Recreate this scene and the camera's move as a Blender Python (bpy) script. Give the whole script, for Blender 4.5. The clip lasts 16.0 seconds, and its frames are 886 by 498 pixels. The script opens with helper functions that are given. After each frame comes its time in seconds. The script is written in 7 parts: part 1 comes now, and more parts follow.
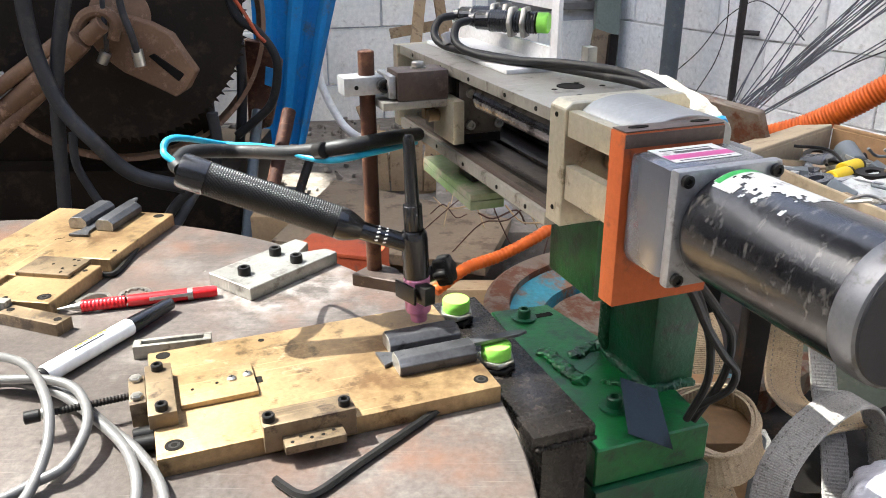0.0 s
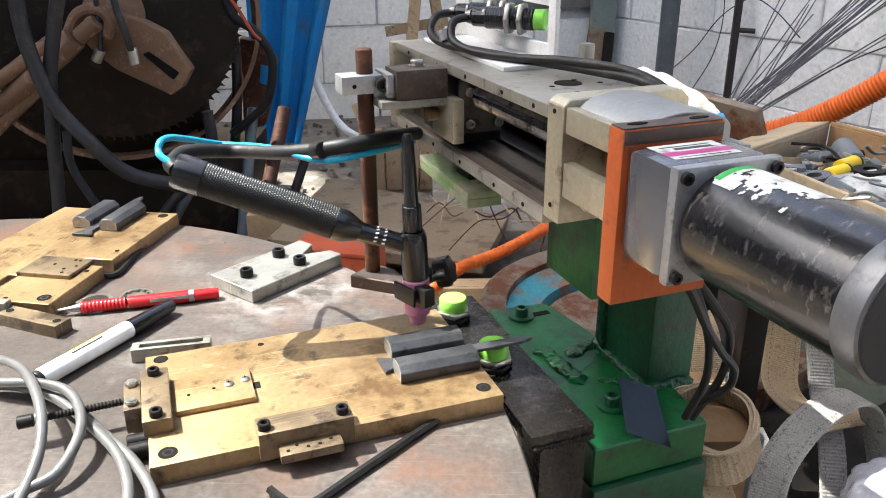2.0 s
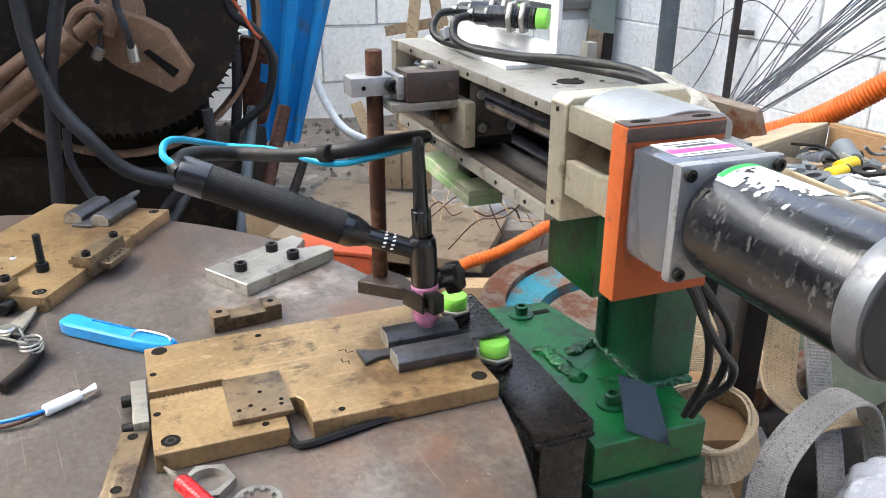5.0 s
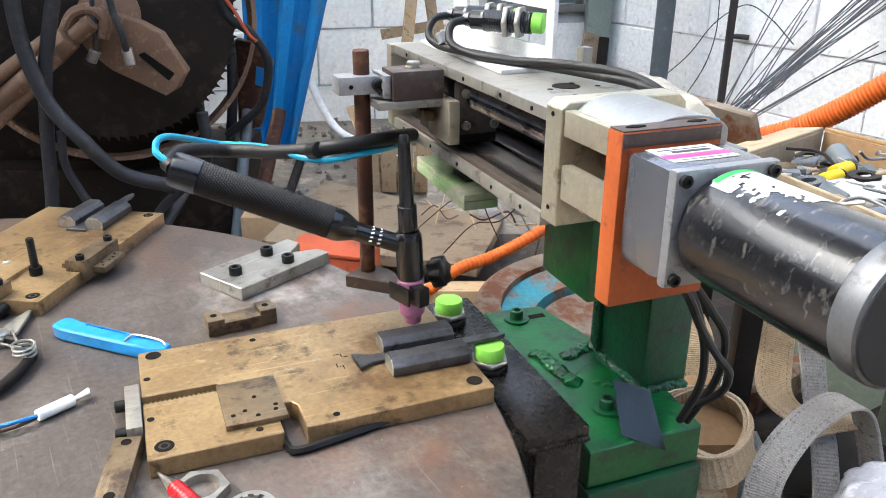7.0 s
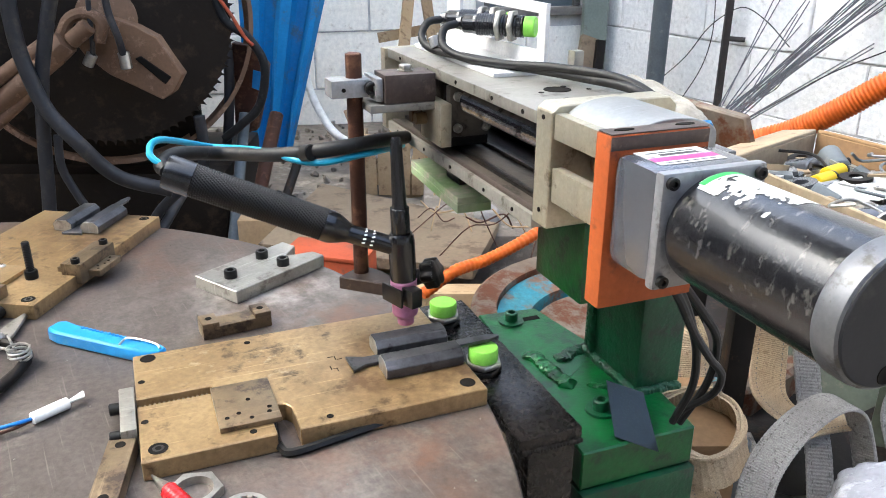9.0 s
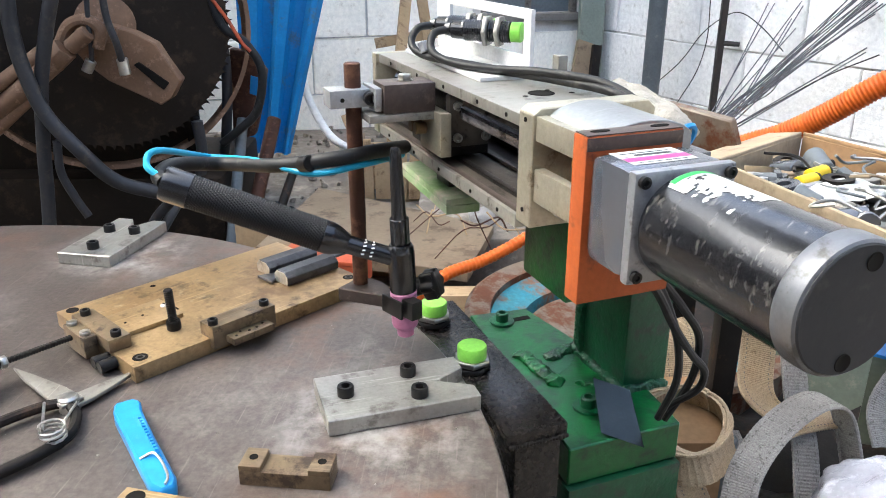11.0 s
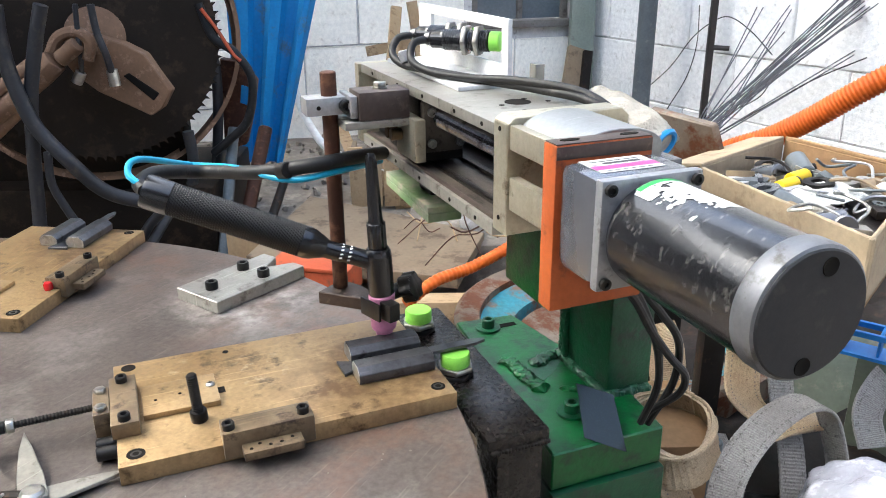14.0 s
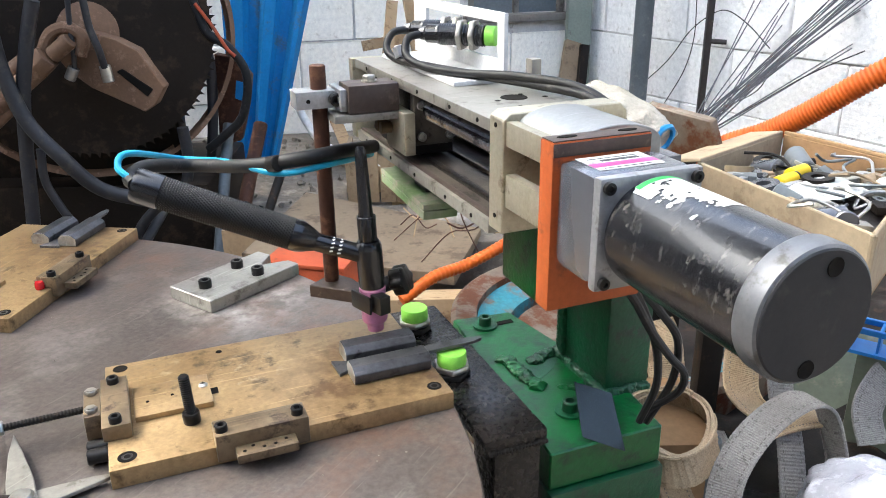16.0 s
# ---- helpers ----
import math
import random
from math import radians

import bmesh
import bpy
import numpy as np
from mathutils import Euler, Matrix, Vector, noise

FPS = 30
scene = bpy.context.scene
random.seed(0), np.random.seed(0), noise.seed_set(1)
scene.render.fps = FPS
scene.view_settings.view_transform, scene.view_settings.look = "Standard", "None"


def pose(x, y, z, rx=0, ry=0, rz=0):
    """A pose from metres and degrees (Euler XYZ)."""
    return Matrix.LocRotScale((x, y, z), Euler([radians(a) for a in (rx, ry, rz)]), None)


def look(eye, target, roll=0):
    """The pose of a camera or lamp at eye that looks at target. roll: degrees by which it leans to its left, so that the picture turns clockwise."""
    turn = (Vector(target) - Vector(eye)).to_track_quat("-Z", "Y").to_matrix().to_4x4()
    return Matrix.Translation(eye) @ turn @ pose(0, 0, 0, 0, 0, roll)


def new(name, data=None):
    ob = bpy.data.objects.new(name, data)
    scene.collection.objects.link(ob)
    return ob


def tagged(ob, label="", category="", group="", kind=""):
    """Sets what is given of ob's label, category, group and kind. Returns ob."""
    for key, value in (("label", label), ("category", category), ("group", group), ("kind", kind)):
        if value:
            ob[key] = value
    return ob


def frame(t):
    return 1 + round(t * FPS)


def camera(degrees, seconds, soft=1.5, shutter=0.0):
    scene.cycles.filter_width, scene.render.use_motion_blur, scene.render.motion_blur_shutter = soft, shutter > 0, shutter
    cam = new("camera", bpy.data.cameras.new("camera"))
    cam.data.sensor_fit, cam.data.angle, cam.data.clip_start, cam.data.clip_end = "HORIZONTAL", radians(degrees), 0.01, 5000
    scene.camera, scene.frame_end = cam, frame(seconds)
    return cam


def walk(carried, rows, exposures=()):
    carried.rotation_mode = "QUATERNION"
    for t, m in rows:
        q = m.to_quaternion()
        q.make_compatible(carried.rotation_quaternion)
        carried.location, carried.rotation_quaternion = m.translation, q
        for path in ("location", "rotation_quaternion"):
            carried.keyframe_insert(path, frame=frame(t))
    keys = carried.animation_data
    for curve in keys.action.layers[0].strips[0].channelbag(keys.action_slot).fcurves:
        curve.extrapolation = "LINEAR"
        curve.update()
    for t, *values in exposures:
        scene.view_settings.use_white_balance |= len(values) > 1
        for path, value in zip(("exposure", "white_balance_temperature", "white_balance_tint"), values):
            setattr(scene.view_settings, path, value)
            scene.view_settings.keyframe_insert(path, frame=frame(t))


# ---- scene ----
cam = camera(58.09, 16.0, soft=1.0)
PATH = [
    (0, 0.0000, 0.0000, 1.1419, -0.000, -22.277, 0.234),
    (0.5, -0.0015, 0.0012, 1.1416, 0.002, -22.350, 0.335),
    (1, -0.0018, 0.0035, 1.1408, -0.121, -22.396, 0.335),
    (1.5, -0.0018, 0.0044, 1.1402, -0.205, -22.412, 0.325),
    (2, -0.0008, 0.0036, 1.1403, -0.321, -22.386, 0.249),
    (2.5, -0.0012, 0.0044, 1.1402, -0.418, -22.347, 0.049),
    (3, -0.0004, 0.0015, 1.1406, -0.223, -22.335, 0.108),
    (3.5, 0.0004, 0.0002, 1.1394, -0.436, -22.399, 0.117),
    (4, -0.0026, 0.0006, 1.1386, -0.310, -22.493, -0.027),
    (6.5, -0.0044, 0.0005, 1.1395, -0.520, -22.105, -0.311),
    (7, -0.0038, 0.0021, 1.1395, -0.637, -22.135, -0.296),
    (7.5, 0.0012, 0.0009, 1.1408, -0.835, -22.118, -0.158),
    (8, 0.0037, -0.0014, 1.1405, -0.873, -22.035, -0.076),
    (8.5, 0.0009, -0.0023, 1.1407, -0.597, -21.975, -0.124),
    (9, 0.0006, -0.0008, 1.1406, -0.775, -21.942, -0.192),
    (11.5, 0.0125, -0.0182, 1.1431, -0.875, -21.526, 0.015),
    (12, 0.0153, -0.0170, 1.1440, -1.173, -21.427, -0.003),
    (12.5, 0.0186, -0.0209, 1.1456, -1.319, -21.063, -0.019),
    (13, 0.0187, -0.0263, 1.1450, -0.689, -21.239, 0.179),
    (13.5, 0.0221, -0.0212, 1.1454, -1.190, -21.094, 0.340),
    (14, 0.0232, -0.0205, 1.1457, -1.214, -21.146, 0.529),
    (14.5, 0.0249, -0.0242, 1.1479, -1.483, -20.989, 0.644),
    (15, 0.0244, -0.0209, 1.1455, -1.244, -21.502, 0.695),
    (15.5, 0.0245, -0.0144, 1.1454, -1.525, -21.366, 0.593),
    (16, 0.0247, -0.0113, 1.1448, -1.469, -21.523, 0.664),
]
EXPOSURES = [(0.0, 2.30, 6060, 5), (2.5, 2.1, 6060, 5), (3.0, 2.75, 6020, 3), (3.4, 3.0, 6000, 1), (16.0, 3.0, 6000, 1)]
walk(cam, [(t, pose(x, y, z, 90 + pitch, roll, yaw)) for t, x, y, z, yaw, pitch, roll in PATH], exposures=EXPOSURES)

# ---- light: open sky over the yard, sun from the left, later blocked by an added cloud shape ----
SUN_DIR = Vector((-0.50, 0.14, 0.85)).normalized()
world = bpy.data.worlds.new("sky")
scene.world = world
world.use_nodes = True
wn = world.node_tree
sky = wn.nodes.new("ShaderNodeTexSky")
sky.sky_type, sky.sun_disc = "NISHITA", False
sky.sun_elevation = math.asin(SUN_DIR.z)
sky.sun_rotation = math.atan2(SUN_DIR.x, SUN_DIR.y)
sky.air_density, sky.dust_density, sky.ozone_density = 0.7, 7.0, 0.6
wn.nodes["Background"].inputs["Strength"].default_value = 0.15
wn.links.new(sky.outputs[0], wn.nodes["Background"].inputs["Color"])
sun_data = bpy.data.lights.new("sun", "SUN")
sun_data.energy, sun_data.angle, sun_data.color = 5.0, radians(0.5), (1.0, 0.95, 0.87)
sun = new("sun", sun_data)
sun.matrix_world = look(SUN_DIR * 30, (0, 0, 0))


# ---- materials ----
def mat(name, base, rough=0.6, metal=0.0, other=None, scale=6.0, spots=None, spot_scale=25.0, spot_amount=0.45, bump=0.1, bump_scale=90.0,
        stretch=(1, 1, 1), rand=0.0, coat=0.0, spec=0.2, rough_var=0.06, scratch=0.0, grain=0.13, tone_scale=0.75):
    """Two colours mixed by broad noise, finer spots of a third, uneven gloss and fine relief, in metres of the object;
    the last argument darkens all three colours, so contrast with the bright walls is put into them.
    """
    other = other or tuple(c * 0.75 for c in base)
    base, other, spots = (tuple(tone_scale * c ** (1.0 if tone_scale == 1.0 else 1.15) for c in k) if k else None for k in (base, other, spots))
    m = bpy.data.materials.new(name)
    m.use_nodes = True
    n, l = m.node_tree.nodes, m.node_tree.links
    b = n["Principled BSDF"]
    b.inputs["Metallic"].default_value, b.inputs["Coat Weight"].default_value = metal, coat
    b.inputs["Specular IOR Level"].default_value = spec
    tc, mp = n.new("ShaderNodeTexCoord"), n.new("ShaderNodeMapping")
    mp.inputs["Scale"].default_value = stretch
    l.new(tc.outputs["Object"], mp.inputs["Vector"])

    def noise_at(s, detail=6.0, roughness=0.6):
        t = n.new("ShaderNodeTexNoise")
        t.inputs["Scale"].default_value, t.inputs["Detail"].default_value, t.inputs["Roughness"].default_value = s, detail, roughness
        l.new(mp.outputs[0], t.inputs["Vector"])
        return t

    def ramp(src, lo, hi):
        r = n.new("ShaderNodeMapRange")
        r.inputs["From Min"].default_value, r.inputs["From Max"].default_value = lo, hi
        l.new(src, r.inputs["Value"])
        return r.outputs[0]

    def mix(fac, a, c):
        x = n.new("ShaderNodeMix")
        x.data_type = "RGBA"
        l.new(fac, x.inputs[0])
        for sock, val in ((x.inputs[6], a), (x.inputs[7], c)):
            if isinstance(val, tuple):
                sock.default_value = (*val, 1)
            else:
                l.new(val, sock)
        return x.outputs[2]

    big = noise_at(scale)
    col = mix(ramp(big.outputs[0], 0.35, 0.65), base, other)
    if spots:
        col = mix(ramp(noise_at(spot_scale, 8.0, 0.7).outputs[0], 0.72 - 0.5 * spot_amount, 0.82 - 0.5 * spot_amount), col, spots)
    if rand:
        oi, hs = n.new("ShaderNodeObjectInfo"), n.new("ShaderNodeHueSaturation")
        mr = n.new("ShaderNodeMapRange")
        mr.inputs["To Min"].default_value, mr.inputs["To Max"].default_value = 1 - rand, 1 + rand
        l.new(oi.outputs["Random"], mr.inputs["Value"])
        l.new(mr.outputs[0], hs.inputs["Value"])
        l.new(col, hs.inputs["Color"])
        col = hs.outputs[0]
    fine = noise_at(bump_scale, 8.0, 0.65)
    speck, mul = n.new("ShaderNodeMapRange"), n.new("ShaderNodeMix")
    speck.inputs["From Min"].default_value, speck.inputs["From Max"].default_value = 0.3, 0.7
    speck.inputs["To Min"].default_value, speck.inputs["To Max"].default_value = 1 - grain, 1 + grain * 0.85
    mul.data_type, mul.blend_type = "RGBA", "MULTIPLY"
    mul.inputs[0].default_value = 1.0
    l.new(fine.outputs[0], speck.inputs["Value"])
    l.new(col, mul.inputs[6])
    l.new(speck.outputs[0], mul.inputs[7])
    col = mul.outputs[2]
    if scratch:
        sm = n.new("ShaderNodeMapping")
        sm.inputs["Rotation"].default_value, sm.inputs["Scale"].default_value = (0, 0, 0.5), (14, 420, 14)
        l.new(tc.outputs["Object"], sm.inputs["Vector"])
        st = n.new("ShaderNodeTexNoise")
        st.inputs["Scale"].default_value, st.inputs["Detail"].default_value = 1.0, 3.0
        l.new(sm.outputs[0], st.inputs["Vector"])
        sr = n.new("ShaderNodeMapRange")
        sr.inputs["From Min"].default_value, sr.inputs["From Max"].default_value, sr.inputs["To Max"].default_value = 0.62, 0.72, scratch
        l.new(st.outputs[0], sr.inputs["Value"])
        col = mix(sr.outputs[0], col, tuple(min(0.9, c * 1.7 + 0.03) for c in base))
    l.new(col, b.inputs["Base Color"])
    rr = n.new("ShaderNodeMapRange")
    rr.inputs["To Min"].default_value, rr.inputs["To Max"].default_value = max(0.03, rough - rough_var), min(1.0, rough + rough_var)
    l.new(fine.outputs[0], rr.inputs["Value"])
    l.new(rr.outputs[0], b.inputs["Roughness"])
    if bump:
        bp = n.new("ShaderNodeBump")
        bp.inputs["Strength"].default_value, bp.inputs["Distance"].default_value = min(1.0, bump * 3), 0.001 if bump < 0.5 else 0.004
        l.new(fine.outputs[0], bp.inputs["Height"])
        l.new(bp.outputs[0], b.inputs["Normal"])
    return m


TABLE_STEEL = mat("scuffed_steel_plate", (0.200, 0.174, 0.158), 0.34, 0.42, (0.126, 0.107, 0.095), 5, (0.25, 0.225, 0.205), 8, 0.40, 0.1, 170, scratch=0.4, grain=0.34, spec=0.5)
BRASS = mat("oily_brass_plate", (0.52, 0.38, 0.212), 0.35, 0.6, (0.38, 0.268, 0.143), 14, (0.17, 0.115, 0.062), 30, 0.34, 0.03, 220, scratch=0.4, grain=0.2, spec=0.4)
BRASS_DARK = mat("dull_bronze_block", (0.33, 0.255, 0.165), 0.38, 0.6, (0.21, 0.16, 0.105), 24, (0.11, 0.082, 0.062), 40, 0.38, 0.06, 240, scratch=0.35, spec=0.4)
STEEL = mat("milled_steel", (0.50, 0.49, 0.45), 0.36, 0.7, (0.40, 0.39, 0.36), 25, (0.28, 0.26, 0.24), 50, 0.34, 0.05, 300, scratch=0.5)
STEEL_BAR = mat("sawn_steel_bar", (0.155, 0.155, 0.163), 0.36, 0.6, (0.085, 0.085, 0.09), 30, (0.06, 0.058, 0.058), 60, 0.36, 0.04, 300, scratch=0.35)
BLACK_OXIDE = mat("black_oxide_screw", (0.025, 0.024, 0.024), 0.38, 0.4, (0.04, 0.038, 0.036), 60, None, bump=0.03, bump_scale=300)
ZINC = mat("zinc_plated_screw", (0.62, 0.60, 0.55), 0.3, 0.9, (0.48, 0.46, 0.42), 60, None, bump=0.03, bump_scale=300)
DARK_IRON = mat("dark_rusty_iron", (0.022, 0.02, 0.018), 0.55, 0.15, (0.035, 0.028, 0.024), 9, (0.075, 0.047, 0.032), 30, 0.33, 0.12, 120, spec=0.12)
RUST_BROWN = mat("brown_rusted_steel", (0.13, 0.06, 0.038), 0.62, 0.15, (0.075, 0.038, 0.028), 14, (0.19, 0.10, 0.06), 40, 0.4, 0.12, 150)
OX_BROWN = mat("browned_steel_block", (0.145, 0.115, 0.10), 0.45, 0.4, (0.10, 0.078, 0.068), 30, (0.20, 0.16, 0.135), 70, 0.3, 0.05, 260)
ANODISED = mat("pale_anodised_aluminium", (0.64, 0.60, 0.48), 0.36, 0.75, (0.55, 0.51, 0.40), 18, (0.32, 0.28, 0.21), 60, 0.30, 0.06, 260)
ALU = mat("brushed_aluminium", (0.50, 0.50, 0.50), 0.4, 0.6, (0.41, 0.41, 0.41), 30, (0.28, 0.27, 0.26), 60, 0.3, 0.04, 300, scratch=0.3)
STAGE_STEEL = mat("greasy_grey_steel", (0.40, 0.385, 0.345), 0.36, 0.5, (0.30, 0.285, 0.25), 20, (0.16, 0.14, 0.115), 60, 0.32, 0.06, 240, scratch=0.35)
GREASE = mat("greasy_black_iron", (0.03, 0.027, 0.025), 0.3, 0.5, (0.05, 0.043, 0.038), 40, (0.1, 0.08, 0.06), 70, 0.3, 0.1, 200)
GREASE_BRIGHT = mat("oiled_black_screw_thread", (0.42, 0.42, 0.44), 0.16, 0.95, (0.26, 0.26, 0.27), 60, (0.03, 0.03, 0.03), 50, 0.36, bump=0.0, spec=0.5)
TRAY = mat("grease_caked_floor", (0.16, 0.14, 0.12), 0.4, 0.4, (0.09, 0.078, 0.066), 26, (0.045, 0.038, 0.032), 48, 0.42, 0.1, 200, stretch=(1, 0.35, 1), scratch=0.3)
ORANGE_PAINT = mat("orange_primer_plate", (0.44, 0.125, 0.036), 0.55, 0.0, (0.34, 0.09, 0.03), 12, (0.16, 0.06, 0.035), 38, 0.34, 0.06, 250)
GEAR_GREY = mat("grey_painted_casting", (0.155, 0.16, 0.178), 0.25, 0.45, (0.135, 0.14, 0.157), 9, None, bump=0.0, bump_scale=300, coat=0.3, grain=0.04, rough_var=0.02, spec=0.5)
FLANGE_GREY = mat("bare_grey_flange", (0.36, 0.365, 0.38), 0.38, 0.5, (0.28, 0.285, 0.30), 30, (0.16, 0.155, 0.15), 70, 0.3, 0.02, 300)
GRIP_BLACK = mat("black_knurled_plastic", (0.010, 0.010, 0.012), 0.33, 0.0, (0.014, 0.014, 0.016), 60, (0.05, 0.047, 0.043), 45, 0.26, bump=0.0, bump_scale=260, spec=0.2, grain=0.05)
PLANK_GREEN = mat("worn_green_plank", (0.22, 0.36, 0.15), 0.75, 0.0, (0.40, 0.42, 0.30), 16, (0.46, 0.42, 0.34), 30, 0.42, 0.1, 130)
WINDOW_FRAME = mat("weathered_window_frame", (0.30, 0.28, 0.25), 0.7, 0.0, (0.22, 0.20, 0.18), 9, (0.14, 0.12, 0.10), 30, 0.33, 0.1, 120)
MOTOR_BLACK = mat("worn_black_enamel", (0.012, 0.013, 0.017), 0.21, 0.15, (0.028, 0.027, 0.028), 18, (0.10, 0.095, 0.09), 120, 0.36, 0.05, 360, stretch=(0.8, 1.3, 0.8), coat=0.15, scratch=0.3, spec=0.45, grain=0.5)
RING_ALU = mat("dull_cast_aluminium", (0.22, 0.225, 0.24), 0.48, 0.6, (0.17, 0.175, 0.185), 30, (0.13, 0.125, 0.12), 70, 0.36, 0.05, 300, scratch=0.25)
COVER_ALU = mat("curved_aluminium_cover", (0.38, 0.39, 0.39), 0.4, 0.6, (0.33, 0.34, 0.34), 30, (0.30, 0.30, 0.29), 60, 0.28, 0.04, 300, scratch=0.3)
MOTOR_CAP = mat("dark_grey_end_cap", (0.040, 0.042, 0.046), 0.5, 0.1, (0.05, 0.05, 0.054), 30, (0.07, 0.068, 0.066), 80, 0.3, bump=0.03, bump_scale=300, spec=0.15)
GREEN = mat("chipped_green_enamel", (0.006, 0.150, 0.033), 0.34, 0.0, (0.006, 0.095, 0.026), 16, (0.012, 0.045, 0.022), 30, 0.42, 0.2, 130, spec=0.4, grain=0.3)
GREEN_DARK = mat("grimy_green_enamel", (0.007, 0.105, 0.042), 0.40, 0.0, (0.006, 0.070, 0.030), 24, (0.028, 0.05, 0.032), 50, 0.36, 0.3, 120, spec=0.4, grain=0.3)
LIME = mat("lime_green_sensor_cap", (0.34, 0.72, 0.13), 0.45, 0.0, (0.30, 0.66, 0.11), 40, None, bump=0.02, bump_scale=300)
PINK = mat("pink_ceramic_cup", (0.60, 0.27, 0.40), 0.45, 0.0, (0.52, 0.23, 0.35), 60, (0.34, 0.2, 0.22), 90, 0.25, 0.03, 300)
TORCH_BLACK = mat("black_moulded_plastic", (0.012, 0.012, 0.014), 0.26, 0.0, (0.017, 0.017, 0.019), 60, None, bump=0.0, bump_scale=260, coat=0.12, rough_var=0.03, grain=0.05, spec=0.5)
RUBBER = mat("black_rubber_cable", (0.02, 0.02, 0.021), 0.5, 0.0, (0.035, 0.034, 0.033), 30, (0.07, 0.065, 0.06), 50, 0.3, 0.05, 200)
GREY_CABLE = mat("grey_pvc_cable", (0.17, 0.165, 0.16), 0.38, 0.0, (0.13, 0.127, 0.122), 20, None, bump=0.03, bump_scale=200, spec=0.5)
GREY_HOSE = mat("dusty_grey_hose", (0.05, 0.05, 0.055), 0.55, 0.0, (0.032, 0.032, 0.035), 12, (0.08, 0.07, 0.06), 30, 0.35, 0.05, 150, spec=0.3)
CYAN_HOSE = mat("cyan_gas_hose", (0.06, 0.42, 0.58), 0.4, 0.0, (0.05, 0.36, 0.52), 30, None, bump=0.02, bump_scale=200)
BLOCK_WHITE = mat("whitewashed_concrete_block", (0.82, 0.81, 0.78), 0.85, 0.0, (0.77, 0.755, 0.72), 3.5, (0.58, 0.55, 0.50), 26, 0.28, 0.5, 60, rand=0.04, grain=0.15, tone_scale=1.0)
MORTAR = mat("grey_mortar", (0.42, 0.40, 0.37), 0.95, 0.0, (0.34, 0.32, 0.30), 10, (0.2, 0.18, 0.16), 25, 0.35, 0.5, 70)
# cream paint, lightened further so the wall's bright light is in its colour
BLOCK_CREAM_LIT = mat("cream_block_lit_tone", (0.96, 0.91, 0.80), 0.85, 0.0, (0.93, 0.875, 0.76), 3.0, (0.74, 0.67, 0.56), 24, 0.28, 0.5, 60, rand=0.03, grain=0.12, tone_scale=1.0)
BLACK_BAR = mat("greasy_black_steel", (0.016, 0.015, 0.016), 0.27, 0.35, (0.034, 0.029, 0.026), 18, (0.065, 0.053, 0.046), 80, 0.36, 0.08, 200, scratch=0.4, spec=0.4)
WALL_MORTAR = mat("pale_mortar", (0.60, 0.58, 0.55), 0.95, 0.0, (0.50, 0.48, 0.45), 10, (0.3, 0.28, 0.26), 25, 0.35, 0.5, 70, tone_scale=1.0)
PLATE_RUST = mat("rust_edged_plate", (0.27, 0.23, 0.19), 0.55, 0.3, (0.20, 0.15, 0.11), 14, (0.17, 0.07, 0.035), 24, 0.48, 0.1, 140)
DIRT = mat("dusty_ground", (0.20, 0.175, 0.145), 0.95, 0.0, (0.135, 0.115, 0.093), 2.2, (0.27, 0.24, 0.20), 14, 0.40, 0.8, 40, grain=0.3, tone_scale=1.0)
BLUE_SHEET = mat("blue_painted_sheet", (0.035, 0.26, 0.56), 0.45, 0.05, (0.028, 0.21, 0.47), 4, (0.10, 0.19, 0.29), 18, 0.34, 0.08, 120)
SAW_STEEL = mat("dull_saw_steel", (0.036, 0.028, 0.021), 0.6, 0.2, (0.026, 0.020, 0.015), 4, (0.062, 0.044, 0.031), 20, 0.38, 0.06, 150, spec=0.08)
SAW_BROWN = mat("brown_machine_casting", (0.26, 0.165, 0.105), 0.65, 0.05, (0.165, 0.10, 0.062), 10, (0.34, 0.225, 0.155), 40, 0.36, 0.1, 130, spec=0.2)
WOOD = mat("pale_planed_wood", (0.56, 0.42, 0.26), 0.75, 0.0, (0.45, 0.32, 0.19), 5, (0.27, 0.18, 0.105), 25, 0.33, 0.1, 120, stretch=(1, 6, 1))
PLYWOOD = mat("dusty_plywood_board", (0.31, 0.245, 0.17), 0.8, 0.0, (0.25, 0.19, 0.13), 4, (0.17, 0.13, 0.09), 20, 0.38, 0.08, 120)
CARDBOARD = mat("brown_cardboard", (0.38, 0.245, 0.135), 0.85, 0.0, (0.31, 0.20, 0.11), 6, None, bump=0.1, bump_scale=140)
CARD_PALE = mat("pale_cardboard", (0.44, 0.36, 0.26), 0.85, 0.0, (0.37, 0.30, 0.21), 6, (0.27, 0.2, 0.14), 20, 0.32, bump=0.1, bump_scale=140)
ORANGE_DUCT = mat("orange_corrugated_duct", (0.68, 0.16, 0.022), 0.42, 0.0, (0.6, 0.14, 0.022), 12, None, bump=0.03, bump_scale=120)
WIRE_GREY = mat("drawn_steel_wire", (0.24, 0.24, 0.26), 0.35, 0.8, (0.16, 0.16, 0.18), 20, (0.2, 0.12, 0.08), 30, 0.3, 0.03, 200)
PIPE_GREY = mat("grey_painted_pipe", (0.19, 0.21, 0.22), 0.45, 0.2, (0.15, 0.165, 0.175), 8, (0.27, 0.27, 0.26), 30, 0.28, 0.05, 150)
IRON_GREY = mat("dark_weathered_bar", (0.095, 0.085, 0.08), 0.55, 0.2, (0.07, 0.06, 0.055), 10, (0.14, 0.10, 0.08), 30, 0.34, 0.08, 150)
